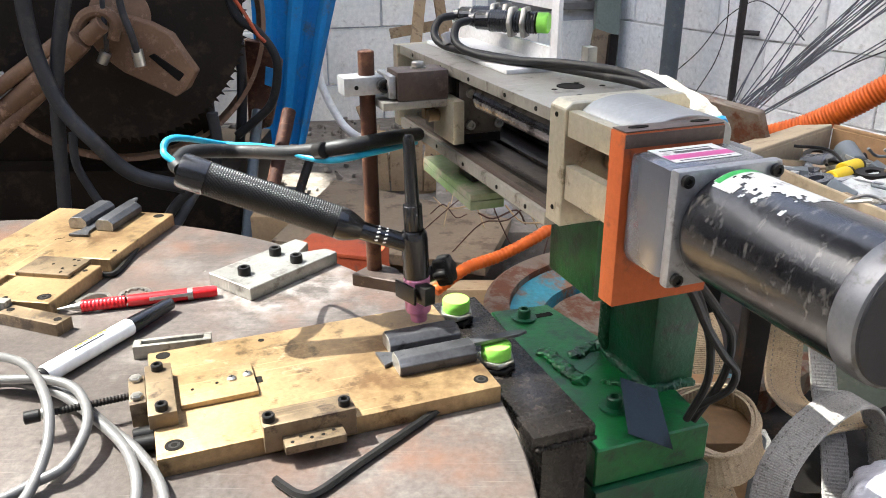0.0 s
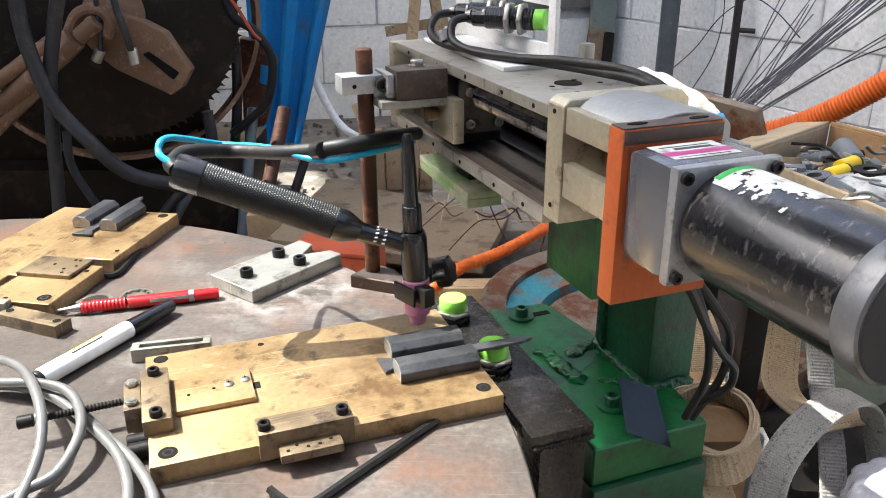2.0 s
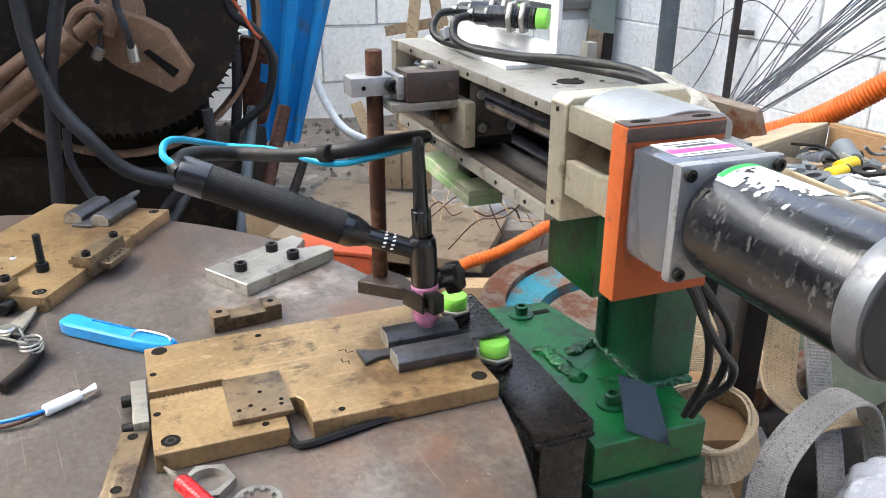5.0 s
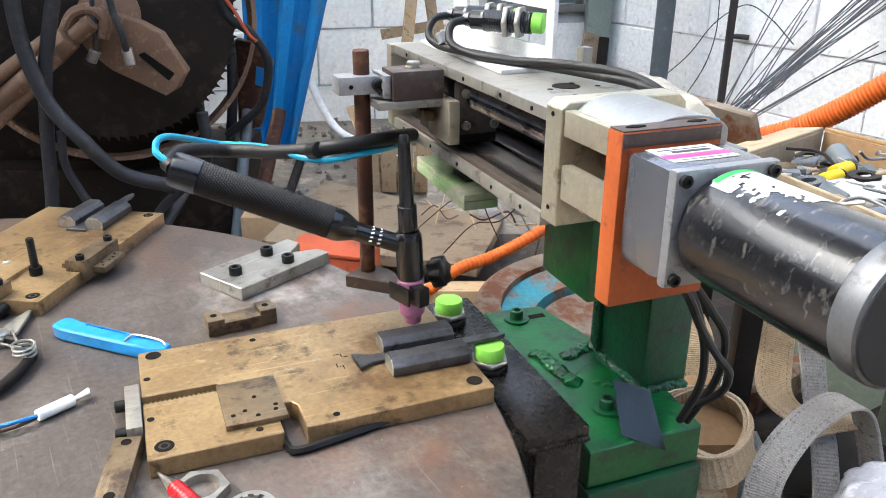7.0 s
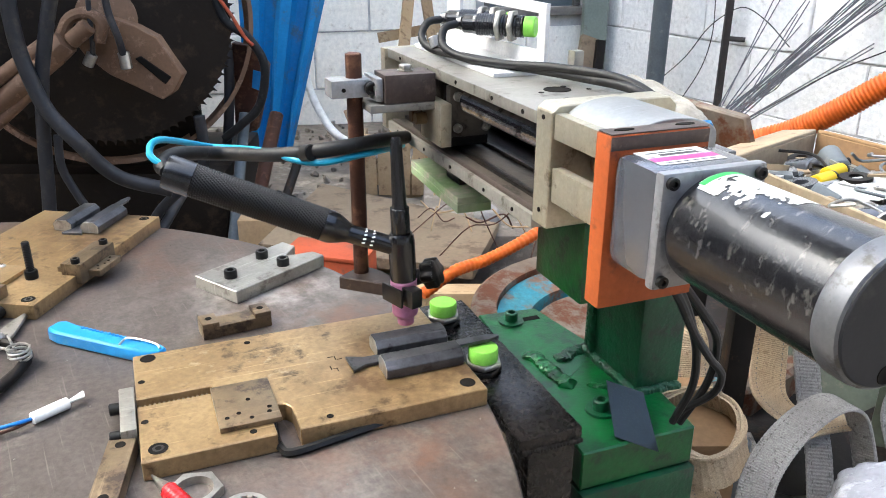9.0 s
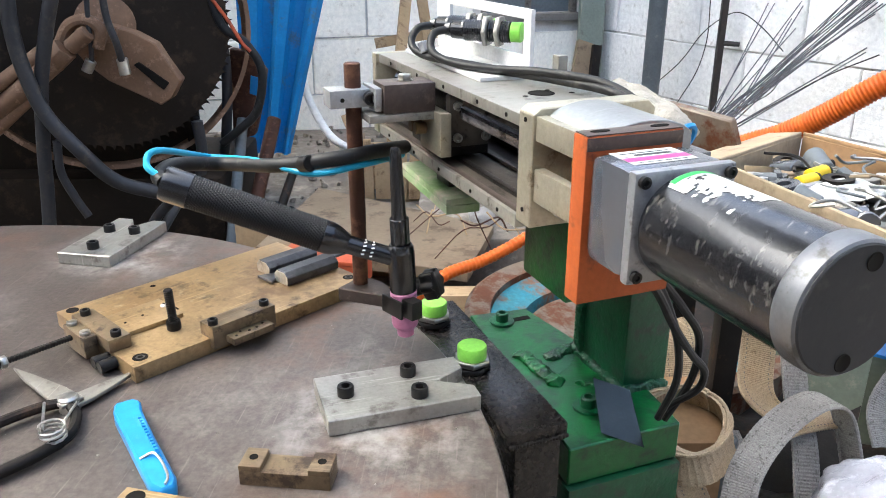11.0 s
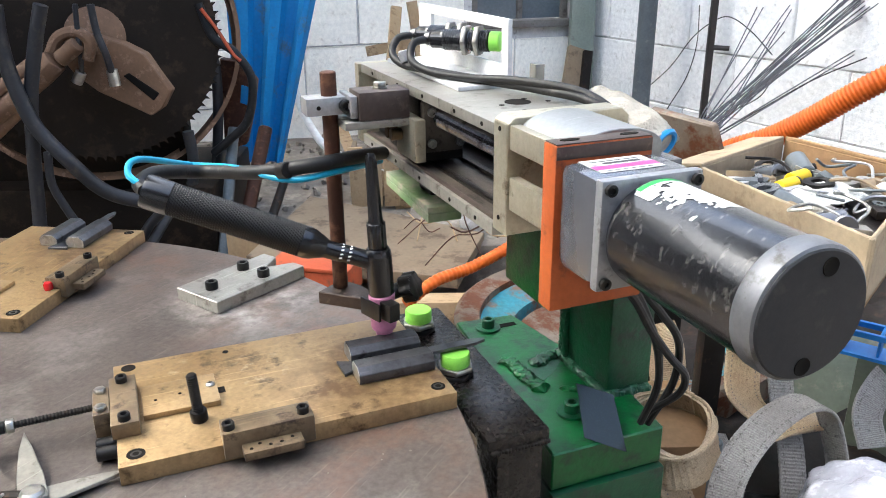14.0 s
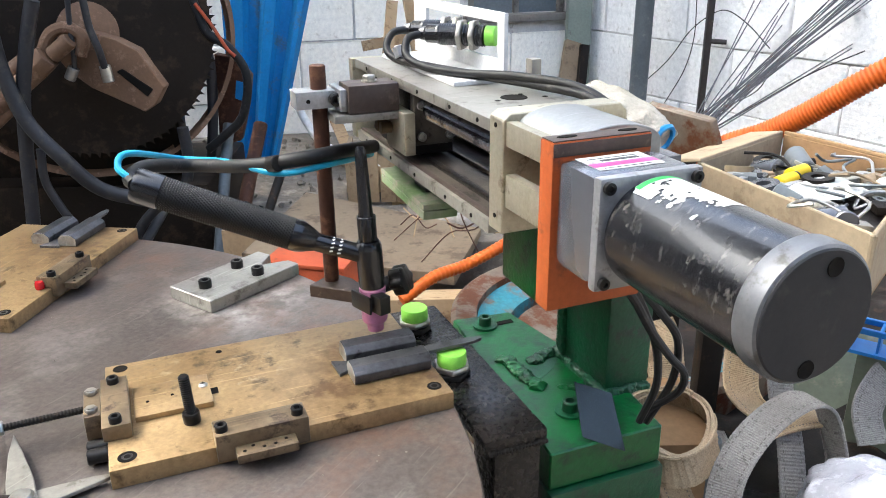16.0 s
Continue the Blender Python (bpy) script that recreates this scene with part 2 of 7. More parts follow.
POST_GREEN = mat("pale_green_post", (0.36, 0.40, 0.35), 0.6, 0.0, (0.30, 0.34, 0.30), 6, (0.22, 0.22, 0.19), 25, 0.3, 0.06, 130)
GLASS_DARK = mat("dusty_dark_glass", (0.17, 0.20, 0.22), 0.15, 0.0, (0.24, 0.26, 0.27), 6, None, bump=0.02)
STRAP_TAN = mat("tan_webbing", (0.62, 0.50, 0.35), 0.9, 0.0, (0.50, 0.39, 0.27), 18, (0.36, 0.27, 0.18), 120, 0.30, 0.4, 700, spec=0.15, grain=0.35)
STRAP_GREY = mat("grey_webbing", (0.43, 0.41, 0.385), 0.85, 0.0, (0.34, 0.32, 0.30), 18, (0.22, 0.208, 0.196), 120, 0.32, 0.4, 700, spec=0.15, grain=0.4)
STITCH = mat("dark_stitching_thread", (0.28, 0.26, 0.24), 0.9, 0.0, None, 60, None, bump=0.0, spec=0.1)
BRACKET_ALU = mat("bright_white_aluminium", (0.78, 0.78, 0.77), 0.5, 0.2, (0.68, 0.68, 0.67), 20, (0.62, 0.61, 0.58), 50, 0.27, 0.03, 300)
GLOVE = mat("white_knit_cotton", (0.68, 0.65, 0.58), 0.9, 0.0, (0.55, 0.51, 0.44), 25, (0.4, 0.36, 0.3), 60, 0.3, 0.8, 350, tone_scale=0.62)
TEAL = mat("rusty_teal_paint", (0.05, 0.27, 0.35), 0.5, 0.05, (0.10, 0.27, 0.31), 12, (0.23, 0.13, 0.08), 16, 0.46, 0.12, 110, grain=0.25)
OLIVE = mat("olive_painted_metal", (0.20, 0.225, 0.175), 0.5, 0.05, (0.16, 0.18, 0.14), 8, (0.27, 0.26, 0.21), 40, 0.30, 0.06, 150, spec=0.35)
PLASTIC_BLUE = mat("blue_crate_plastic", (0.05, 0.26, 0.62), 0.4, 0.0, (0.04, 0.22, 0.56), 20, None, bump=0.02)
PLASTIC_SKYBLUE = mat("sky_blue_knife_plastic", (0.055, 0.33, 0.66), 0.38, 0.0, (0.05, 0.29, 0.60), 30, (0.11, 0.34, 0.58), 60, 0.3, bump=0.02, coat=0.15)
PLASTIC_RED = mat("red_glossy_plastic", (0.62, 0.03, 0.035), 0.25, 0.0, (0.56, 0.025, 0.03), 40, None, bump=0.01, coat=0.4)
PLASTIC_WHITE = mat("white_plastic", (0.78, 0.77, 0.73), 0.35, 0.0, (0.72, 0.71, 0.67), 40, None, bump=0.01, tone_scale=1.0)
YELLOW = mat("yellow_print", (0.80, 0.58, 0.03), 0.5, 0.0, None, 40, None, bump=0.01)
PAPER = mat("scuffed_paper_label", (0.62, 0.63, 0.61), 0.6, 0.0, (0.46, 0.47, 0.46), 30, (0.24, 0.24, 0.24), 90, 0.38, 0.03, 200)
MAGENTA = mat("magenta_print", (0.48, 0.08, 0.28), 0.5, 0.0, None, 40, None, bump=0.01)
PRINT_GREEN = mat("green_print", (0.06, 0.38, 0.10), 0.5, 0.0, None, 40, None, bump=0.01)
PRINT_DARK = mat("dark_print", (0.06, 0.06, 0.07), 0.6, 0.0, None, 40, None, bump=0.0)
RED_ORANGE = mat("red_orange_paint", (0.52, 0.13, 0.055), 0.5, 0.0, (0.42, 0.10, 0.05), 12, (0.26, 0.11, 0.075), 30, 0.36, 0.06, 130)
BAG = mat("clear_film_bag", (0.50, 0.50, 0.54), 0.14, 0.0, (0.36, 0.36, 0.40), 14, (0.70, 0.71, 0.75), 30, 0.36, 0.6, 45, spec=0.8, tone_scale=1.0)
CLOUD = mat("cloud_white", (0.85, 0.85, 0.86), 1.0, 0.0, (0.8, 0.8, 0.82), 0.02, None, bump=0.0, tone_scale=1.0)
# near-black for hole and slot marks: the shade inside is put into the colour
HOLE = mat("shadowy_bore", (0.02, 0.017, 0.014), 0.9, 0.0, None, 40, None, bump=0.0, spec=0.1)


def stain(m, centres, r0, r1, colour, nscale=40.0, lo=0.38, hi=0.62):
    """A blotchy discoloured patch round each centre, in metres of the object."""
    n, l = m.node_tree.nodes, m.node_tree.links
    sock = n["Principled BSDF"].inputs["Base Color"]
    col = sock.links[0].from_socket
    tc, total = n.new("ShaderNodeTexCoord"), None
    nz = n.new("ShaderNodeTexNoise")
    nz.inputs["Scale"].default_value, nz.inputs["Detail"].default_value, nz.inputs["Roughness"].default_value = nscale, 7.0, 0.65
    l.new(tc.outputs["Object"], nz.inputs["Vector"])
    for c in centres:
        d, r = n.new("ShaderNodeVectorMath"), n.new("ShaderNodeMapRange")
        d.operation = "DISTANCE"
        d.inputs[1].default_value = c
        l.new(tc.outputs["Object"], d.inputs[0])
        r.inputs["From Min"].default_value, r.inputs["From Max"].default_value = r0, r1
        r.inputs["To Min"].default_value, r.inputs["To Max"].default_value = 1.0, 0.0
        l.new(d.outputs["Value"], r.inputs["Value"])
        if total is None:
            total = r.outputs[0]
        else:
            a = n.new("ShaderNodeMath")
            a.operation = "MAXIMUM"
            l.new(total, a.inputs[0]), l.new(r.outputs[0], a.inputs[1])
            total = a.outputs[0]
    nr, mu, mx = n.new("ShaderNodeMapRange"), n.new("ShaderNodeMath"), n.new("ShaderNodeMix")
    nr.inputs["From Min"].default_value, nr.inputs["From Max"].default_value = lo, hi
    l.new(nz.outputs[0], nr.inputs["Value"])
    mu.operation = "MULTIPLY"
    l.new(nr.outputs[0], mu.inputs[0]), l.new(total, mu.inputs[1])
    mx.data_type = "RGBA"
    l.new(mu.outputs[0], mx.inputs[0]), l.new(col, mx.inputs[6])
    mx.inputs[7].default_value = (*colour, 1)
    l.new(mx.outputs[2], sock)


def turned(x, y, deg):
    a = radians(deg)
    return (x * math.cos(a) - y * math.sin(a), x * math.sin(a) + y * math.cos(a), 0)


stain(TABLE_STEEL, [turned(0.315, 0.345, 60 * k) for k in range(6)], 0.04, 0.10, (0.37, 0.345, 0.32), 30, 0.44, 0.66)
stain(TABLE_STEEL, [turned(0.46, 0.08, 60 * k) for k in range(6)] + [turned(0.40, 0.28, 60 * k) for k in range(6)], 0.02, 0.16, (0.16, 0.085, 0.055), 14, 0.46, 0.7)
stain(BRASS, [(-0.06, 0.09, 0.015), (-0.03, 0.03, 0.015), (-0.085, 0.05, 0.015)], 0.015, 0.06, (0.13, 0.075, 0.035), 45)
stain(BRASS, [(-0.20, 0.12, 0.015), (-0.14, 0.10, 0.015)], 0.0, 0.040, (0.58, 0.50, 0.36), 90, 0.56, 0.8)

# ---- building helpers ----
def obj(name, bm, material, parent=None, label="", smooth=None):
    me = bpy.data.meshes.new(name)
    bm.normal_update()
    if smooth is not None:
        for fc in bm.faces:
            fc.smooth = True
        for ed in bm.edges:
            if len(ed.link_faces) == 2 and ed.calc_face_angle(0) > radians(smooth):
                ed.smooth = False
    bm.to_mesh(me)
    bm.free()
    me.materials.append(material)
    ob = new(name, me)
    if parent:
        ob.parent = parent
    if label:
        ob["label"] = label
    return ob


def part(name, bm, material, parent, label="", smooth=35):
    return obj(name, bm, material, parent, label, smooth)


def thing(name, m, label, category, group="", kind=""):
    ob = new(name)
    ob.empty_display_size = 0.02
    ob.matrix_basis = m
    return tagged(ob, label, category, group, kind)


def merge(*bms):
    out = bmesh.new()
    for b in bms:
        me = bpy.data.meshes.new("tmp")
        b.to_mesh(me)
        b.free()
        out.from_mesh(me)
        bpy.data.meshes.remove(me)
    return out


def moved(bm, m):
    bm.transform(m)
    return bm


def box(x0, x1, y0, y1, z0, z1, bevel=0.0008):
    bm = bmesh.new()
    bmesh.ops.create_cube(bm, size=1, matrix=Matrix.Translation(((x0 + x1) / 2, (y0 + y1) / 2, (z0 + z1) / 2)) @ Matrix.Diagonal((abs(x1 - x0), abs(y1 - y0), abs(z1 - z0), 1)))
    if bevel:
        bmesh.ops.bevel(bm, geom=list(bm.edges), offset=min(bevel, 0.3 * min(abs(x1 - x0), abs(y1 - y0), abs(z1 - z0))), segments=2, affect="EDGES", profile=0.6)
    return bm


def prism(pts, z0, z1, bevel=0.0006):
    """A flat outline of (x, y) with thickness."""
    bm = bmesh.new()
    low, high = [bm.verts.new((x, y, z0)) for x, y in pts], [bm.verts.new((x, y, z1)) for x, y in pts]
    bm.faces.new(low[::-1]), bm.faces.new(high)
    n = len(pts)
    for i in range(n):
        bm.faces.new((low[i], low[(i + 1) % n], high[(i + 1) % n], high[i]))
    bmesh.ops.recalc_face_normals(bm, faces=bm.faces)
    if bevel:
        bmesh.ops.bevel(bm, geom=list(bm.edges), offset=bevel, segments=1, affect="EDGES")
    return bm


def along(p, q):
    """The matrix that takes z to the way from p to q, with its origin at p."""
    d = Vector(q) - Vector(p)
    return Matrix.Translation(p) @ d.to_track_quat("Z", "Y").to_matrix().to_4x4()


def lathe(profile, seg=24, m=None):
    """A turned shape: (radius, height) pairs round z."""
    bm = bmesh.new()
    rings = []
    for r, z in profile:
        rings.append([bm.verts.new((r * math.cos(2 * math.pi * k / seg), r * math.sin(2 * math.pi * k / seg), z)) for k in range(seg)] if r > 1e-6 else [bm.verts.new((0, 0, z))])
    for a, b in zip(rings, rings[1:]):
        for k in range(seg):
            j = (k + 1) % seg
            if len(a) == 1 and len(b) == 1:
                continue
            if len(a) == 1:
                bm.faces.new((a[0], b[j], b[k]))
            elif len(b) == 1:
                bm.faces.new((a[k], a[j], b[0]))
            else:
                bm.faces.new((a[k], a[j], b[j], b[k]))
    bmesh.ops.recalc_face_normals(bm, faces=bm.faces)
    if m is not None:
        bm.transform(m)
    return bm


def rod(p, q, r, seg=16, chamfer=0.0):
    h = (Vector(q) - Vector(p)).length
    c = chamfer or r * 0.12
    return lathe([(0, 0), (r - c, 0), (r, c), (r, h - c), (r - c, h), (0, h)], seg, along(p, q))


def smooth_path(pts, steps=8):
    """Points of a soft curve through pts."""
    p = [Vector(v) for v in pts]
    p = [p[0] * 2 - p[1]] + p + [p[-1] * 2 - p[-2]]
    out = []
    for i in range(1, len(p) - 2):
        for k in range(steps):
            t = k / steps
            a, b, c, d = p[i - 1], p[i], p[i + 1], p[i + 2]
            out.append(0.5 * ((2 * b) + (c - a) * t + (2 * a - 5 * b + 4 * c - d) * t * t + (3 * b - 3 * c + d - a) * t ** 3))
    out.append(p[-2])
    return out


def sweep(path, profile, closed_profile=True, up=None, radii=None):
    """Carry a profile of (x, y) along a path, without twist."""
    bm = bmesh.new()
    path = [Vector(v) for v in path]
    tang = [(path[min(i + 1, len(path) - 1)] - path[max(i - 1, 0)]).normalized() for i in range(len(path))]
    nrm = up or (Vector((0, 0, 1)) if abs(tang[0].z) < 0.9 else Vector((1, 0, 0)))
    rows = []
    for i, (p, t) in enumerate(zip(path, tang)):
        nrm = (nrm - t * nrm.dot(t)).normalized() if not isinstance(up, list) else up[i]
        side = t.cross(nrm)
        k = radii[i] if radii else 1.0
        rows.append([bm.verts.new(p + side * (x * k) + nrm * (y * k)) for x, y in profile])
    n = len(profile)
    for a, b in zip(rows, rows[1:]):
        for k in range(n if closed_profile else n - 1):
            j = (k + 1) % n
            bm.faces.new((a[k], a[j], b[j], b[k]))
    if closed_profile:
        bm.faces.new(rows[0][::-1]), bm.faces.new(rows[-1])
    bmesh.ops.recalc_face_normals(bm, faces=bm.faces)
    return bm


def circle(r, n=12):
    return [(r * math.cos(2 * math.pi * k / n), r * math.sin(2 * math.pi * k / n)) for k in range(n)]


def hose(pts, r, n=12, steps=8):
    return sweep(smooth_path(pts, steps), circle(r, n))


def hexagon(r):
    return [(r * math.cos(math.pi * k / 3), r * math.sin(math.pi * k / 3)) for k in range(6)]


def cap_screw(name, parent, x, y, z, r=0.0045, h=0.005, material=None, m=None):
    """A socket-head screw standing on z, with its hexagon socket."""
    prof = [(0, 0), (r, 0), (r, h * 0.88), (r * 0.9, h), (r * 0.56, h), (r * 0.5, h * 0.9), (r * 0.5, h * 0.45), (0, h * 0.45)]
    bm = lathe(prof, 18, Matrix.Translation((x, y, z)) if m is None else m)
    return part(name, bm, material or BLACK_OXIDE, parent)


def hex_head(name, parent, m, r=0.005, h=0.004, material=None):
    bm = merge(moved(prism(hexagon(r), 0, h, 0.0004), m), lathe([(r * 0.62, h), (r * 0.62, h + 0.0006), (0, h + 0.0006)], 14, m))
    return part(name, bm, material or ZINC, parent)


def bore(name, parent, x, y, z, r, rim=None):
    """A drilled hole drawn as a flat dark disc, the shade inside put into its colour."""
    bm = lathe([(r, 0.0001), (r * 0.98, 0.0004), (0, 0.0004)], 20, Matrix.Translation((x, y, z)))
    return part(name, bm, HOLE, parent)


# ---- motion ----
def monotone(keys, t):
    """A soft monotone curve through (seconds, value) keys."""
    if t <= keys[0][0]:
        return keys[0][1]
    if t >= keys[-1][0]:
        return keys[-1][1]
    n = len(keys)
    d = [(keys[i + 1][1] - keys[i][1]) / (keys[i + 1][0] - keys[i][0]) for i in range(n - 1)]
    s = [0.0] + [0.0 if d[i - 1] * d[i] <= 0 else 2 * d[i - 1] * d[i] / (d[i - 1] + d[i]) for i in range(1, n - 1)] + [0.0]
    i = max(k for k in range(n - 1) if keys[k][0] <= t)
    h = keys[i + 1][0] - keys[i][0]
    u = (t - keys[i][0]) / h
    return ((2 * u ** 3 - 3 * u * u + 1) * keys[i][1] + (u ** 3 - 2 * u * u + u) * h * s[i]
            + (3 * u * u - 2 * u ** 3) * keys[i + 1][1] + (u ** 3 - u * u) * h * s[i + 1])


TURN = [(1.7, 0.0), (2.0, -1.43), (2.5, -9.05), (3.0, -22.1), (3.5, -39.3), (4.0, -55.2), (4.2, -58.6), (4.45, -60.0)]
CYCLE = 7.62
AXIS = (-0.4831, 0.3962, 0.8)


def table_angle(t):
    return monotone(TURN, t) + monotone(TURN, t - CYCLE)


def table_pose(t):
    return pose(*AXIS, 0, 0, table_angle(t))


TURN_TIMES = [0.0] + [1.6 + 0.1 * k for k in range(31)] + [9.2 + 0.1 * k for k in range(31)] + [16.0]
SLIDE = [(1.6, 0.0), (2.0, 0.0062), (2.5, 0.0146), (3.0, 0.0218), (3.5, 0.0247), (4.0, 0.025), (5.5, 0.025), (6.0, 0.0182), (6.5, 0.0098), (7.0, 0.0022),
         (7.4, 0.0004), (9.2, 0.0), (9.62, 0.0066), (10.12, 0.0146), (10.62, 0.0218), (11.1, 0.0255), (13.0, 0.0253), (13.5, 0.0221), (14.0, 0.0135), (14.5, 0.0055),
         (15.0, 0.0014), (15.5, 0.0008)]
SLIDE_TIMES = [0.0] + [1.6 + 0.2 * k for k in range(12)] + [5.4 + 0.2 * k for k in range(11)] + [9.2 + 0.2 * k for k in range(11)] + [12.8 + 0.2 * k for k in range(14)] + [16.0]
RIDERS = []          # (thing, its pose on the table)
MACHINE = pose(0.123, 0.4087, 0, 0, 0, 20.54)    # x across the slide, y along it away from the motor


def on_table(name, x, y, z, turn, label, category, group=""):
    ob = thing(name, table_pose(0) @ pose(x, y, z, 0, 0, turn), label, category, group)
    RIDERS.append((ob, pose(x, y, z, 0, 0, turn)))
    return ob


# ---- the setting ----
def ground():
    bm = bmesh.new()
    n, near, far = 60, 4.0, 400.0
    grid = {}
    steps = sorted(set([-far, -60, -20, -9] + [-5 + 10 * k / n for k in range(n + 1)] + [9, 20, 60, far]))
    for i, x in enumerate(steps):
        for j, y in enumerate(steps):
            rough = 0.035 * noise.noise((x * 1.3, y * 1.3, 2)) + 0.018 * noise.noise((x * 6, y * 6, 5)) if abs(x) < near and abs(y) < near else 0
            grid[i, j] = bm.verts.new((x, y + 1.5, 0.47 + rough))
    for i in range(len(steps) - 1):
        for j in range(len(steps) - 1):
            bm.faces.new((grid[i, j], grid[i + 1, j], grid[i + 1, j + 1], grid[i, j + 1]))
    tagged(obj("ground", bm, DIRT, None, smooth=60), "dusty brown dirt ground with rubble", "ground", kind="structure")


def rubble():
    bm = bmesh.new()
    rng = random.Random(4)
    for _ in range(420):
        x, y, r = rng.uniform(-1.2, 0.6), rng.uniform(1.7, 2.95), rng.uniform(0.003, 0.012)
        s = bmesh.ops.create_icosphere(bm, subdivisions=1, radius=r, matrix=Matrix.Translation((x, y, 0.475 + 0.035 * noise.noise((x * 1.3, (y - 1.5) * 1.3, 2)))))
        for v in s["verts"]:
            v.co += Vector((rng.uniform(-1, 1), rng.uniform(-1, 1), rng.uniform(-1, 1))) * r * 0.35
    tagged(obj("rubble", bm, DIRT, None), "loose stones and crumbs scattered on dirt", "rubble", kind="stuff")


def block_wall(name, origin, way, inward, length, rows, z0, shift, label, opening=None, paint=None):
    """A wall of hollow blocks, each with its own edges, before a recessed mortar core."""
    way, inward = Vector(way).normalized(), Vector(inward).normalized()
    m = Matrix((( way.x, -inward.x, 0, origin[0]), (way.y, -inward.y, 0, origin[1]), (0, 0, 1, 0), (0, 0, 0, 1)))
    core = bmesh.new()
    if opening:
        ox0, ox1, oz0, oz1 = opening
        core = merge(box(0, ox0, 0.008, 0.15, z0, z0 + rows * 0.2, 0), box(ox1, length, 0.008, 0.15, z0, z0 + rows * 0.2, 0),
                     box(ox0, ox1, 0.008, 0.15, z0, oz0, 0), box(ox0, ox1, 0.008, 0.15, oz1, z0 + rows * 0.2, 0))
    else:
        core = box(0, length, 0.008, 0.15, z0, z0 + rows * 0.2, 0)
    wall = tagged(obj(name, core, WALL_MORTAR, None), label, "wall", kind="structure")
    wall.matrix_basis = m
    shapes = []
    rng = random.Random(len(name))
    for k in range(4):
        bm = box(0.003, 0.397, 0.002 - 0.0015 * k, 0.06, 0.003, 0.197, 0.005)
        for v in bm.verts:
            v.co += Vector((rng.uniform(-1, 1), rng.uniform(-1, 1), rng.uniform(-1, 1))) * 0.0022
        me = bpy.data.meshes.new("block")
        bm.to_mesh(me)
        bm.free()
        me.materials.append(paint or BLOCK_WHITE)
        shapes.append(me)
    for r in range(rows):
        x = shift + (0.2 if r % 2 else 0.0) - 0.4
        while x < length:
            a, b = x, x + 0.4
            z = z0 + r * 0.2
            if b > 0.05 and not (opening and b > opening[0] + 0.02 and a < opening[1] - 0.02 and z + 0.2 > opening[2] + 0.02 and z < opening[3] - 0.02):
                ob = new("block", rng.choice(shapes))
                ob.parent = wall
                ob.matrix_basis = Matrix.Translation((max(a, 0), 0, z)) @ Matrix.Diagonal(((b - max(a, 0)) / 0.4, 1, 1, 1))
            x += 0.4
    return wall


ground()
block_wall("wall_right", (0.65, 3.17, 0), (0.4877, -0.873, 0), (-0.873, -0.4877, 0), 4.4, 11, 0.397, 0.12, "whitewashed concrete block wall with grey joints")
block_wall("wall_back", (0.65, 3.17, 0), (-0.967, -0.255, 0), (0.255, -0.967, 0), 3.6, 11, 0.397, 0.1, "cream whitewashed concrete block wall, colour lightened to look strongly lit", opening=(0.07, 0.47, 0.86, 1.6), paint=BLOCK_CREAM_LIT)
# unseen wall, its height set by how much sky it blocks
left = tagged(obj("wall_left", box(-3.0, -2.9, -3.0, 2.4, 0.40, 2.2, 0), DARK_IRON, None), "unseen dark sheet wall added on the left", "wall", kind="structure")
# unseen wall, made pale to bounce light towards the back wall
back = tagged(obj("wall_rear", box(-3.0, 2.6, -3.1, -3.0, 0.40, 2.5, 0), BLOCK_WHITE, None), "unseen pale wall added behind the work place to bounce light", "wall", kind="structure")
# unseen roof, added to close off part of the sky behind
shed = tagged(obj("roof_shed", box(-2.9, 2.6, -3.0, -1.0, 2.45, 2.48, 0), DARK_IRON, None), "unseen dark sheet roof added over the rear of the work place", "roof", kind="structure")
# added out of view, only to keep the saw corner dark
roof = tagged(obj("roof", box(-2.9, -0.85, 1.3, 2.0, 1.90, 1.93, 0), DARK_IRON, None), "unseen dark sheet added to shade the saw corner", "roof", kind="structure")


def sun_screen():
    """Unseen high sheets on posts behind the wall, added to block the sun; their edge shades the slide and all beyond
    it, a gap between the sheets lets some sun through.
    """
    lift = 4.2
    over = SUN_DIR * (lift / SUN_DIR.z)
    m = MACHINE @ pose(0, 0, 0)
    m.translation += Vector((over.x, over.y, 1.0 + lift))
    rim = ((-0.078, 0.10, -0.9, 3.2), (0.10, 0.235, -0.9, 0.13), (0.10, 0.235, 0.37, 3.2), (0.235, 2.6, -0.9, 3.2))
    c = tagged(obj("roof_canopy", merge(*[box(*r, 0.0, 0.03, 0) for r in rim]), DARK_IRON, None), "unseen high sheets added to shade the slide, with a gap", "roof", kind="structure")
    c.matrix_basis = m
    for x, y in ((0.05, 3.1), (2.3, 3.1)):
        foot = m @ Vector((x, y, 0))
        post = obj("canopy_post", box(-0.05, 0.05, -0.05, 0.05, 0.4 - foot.z, -0.002, 0), DARK_IRON, c)
        post.matrix_basis = pose(x, y, 0)


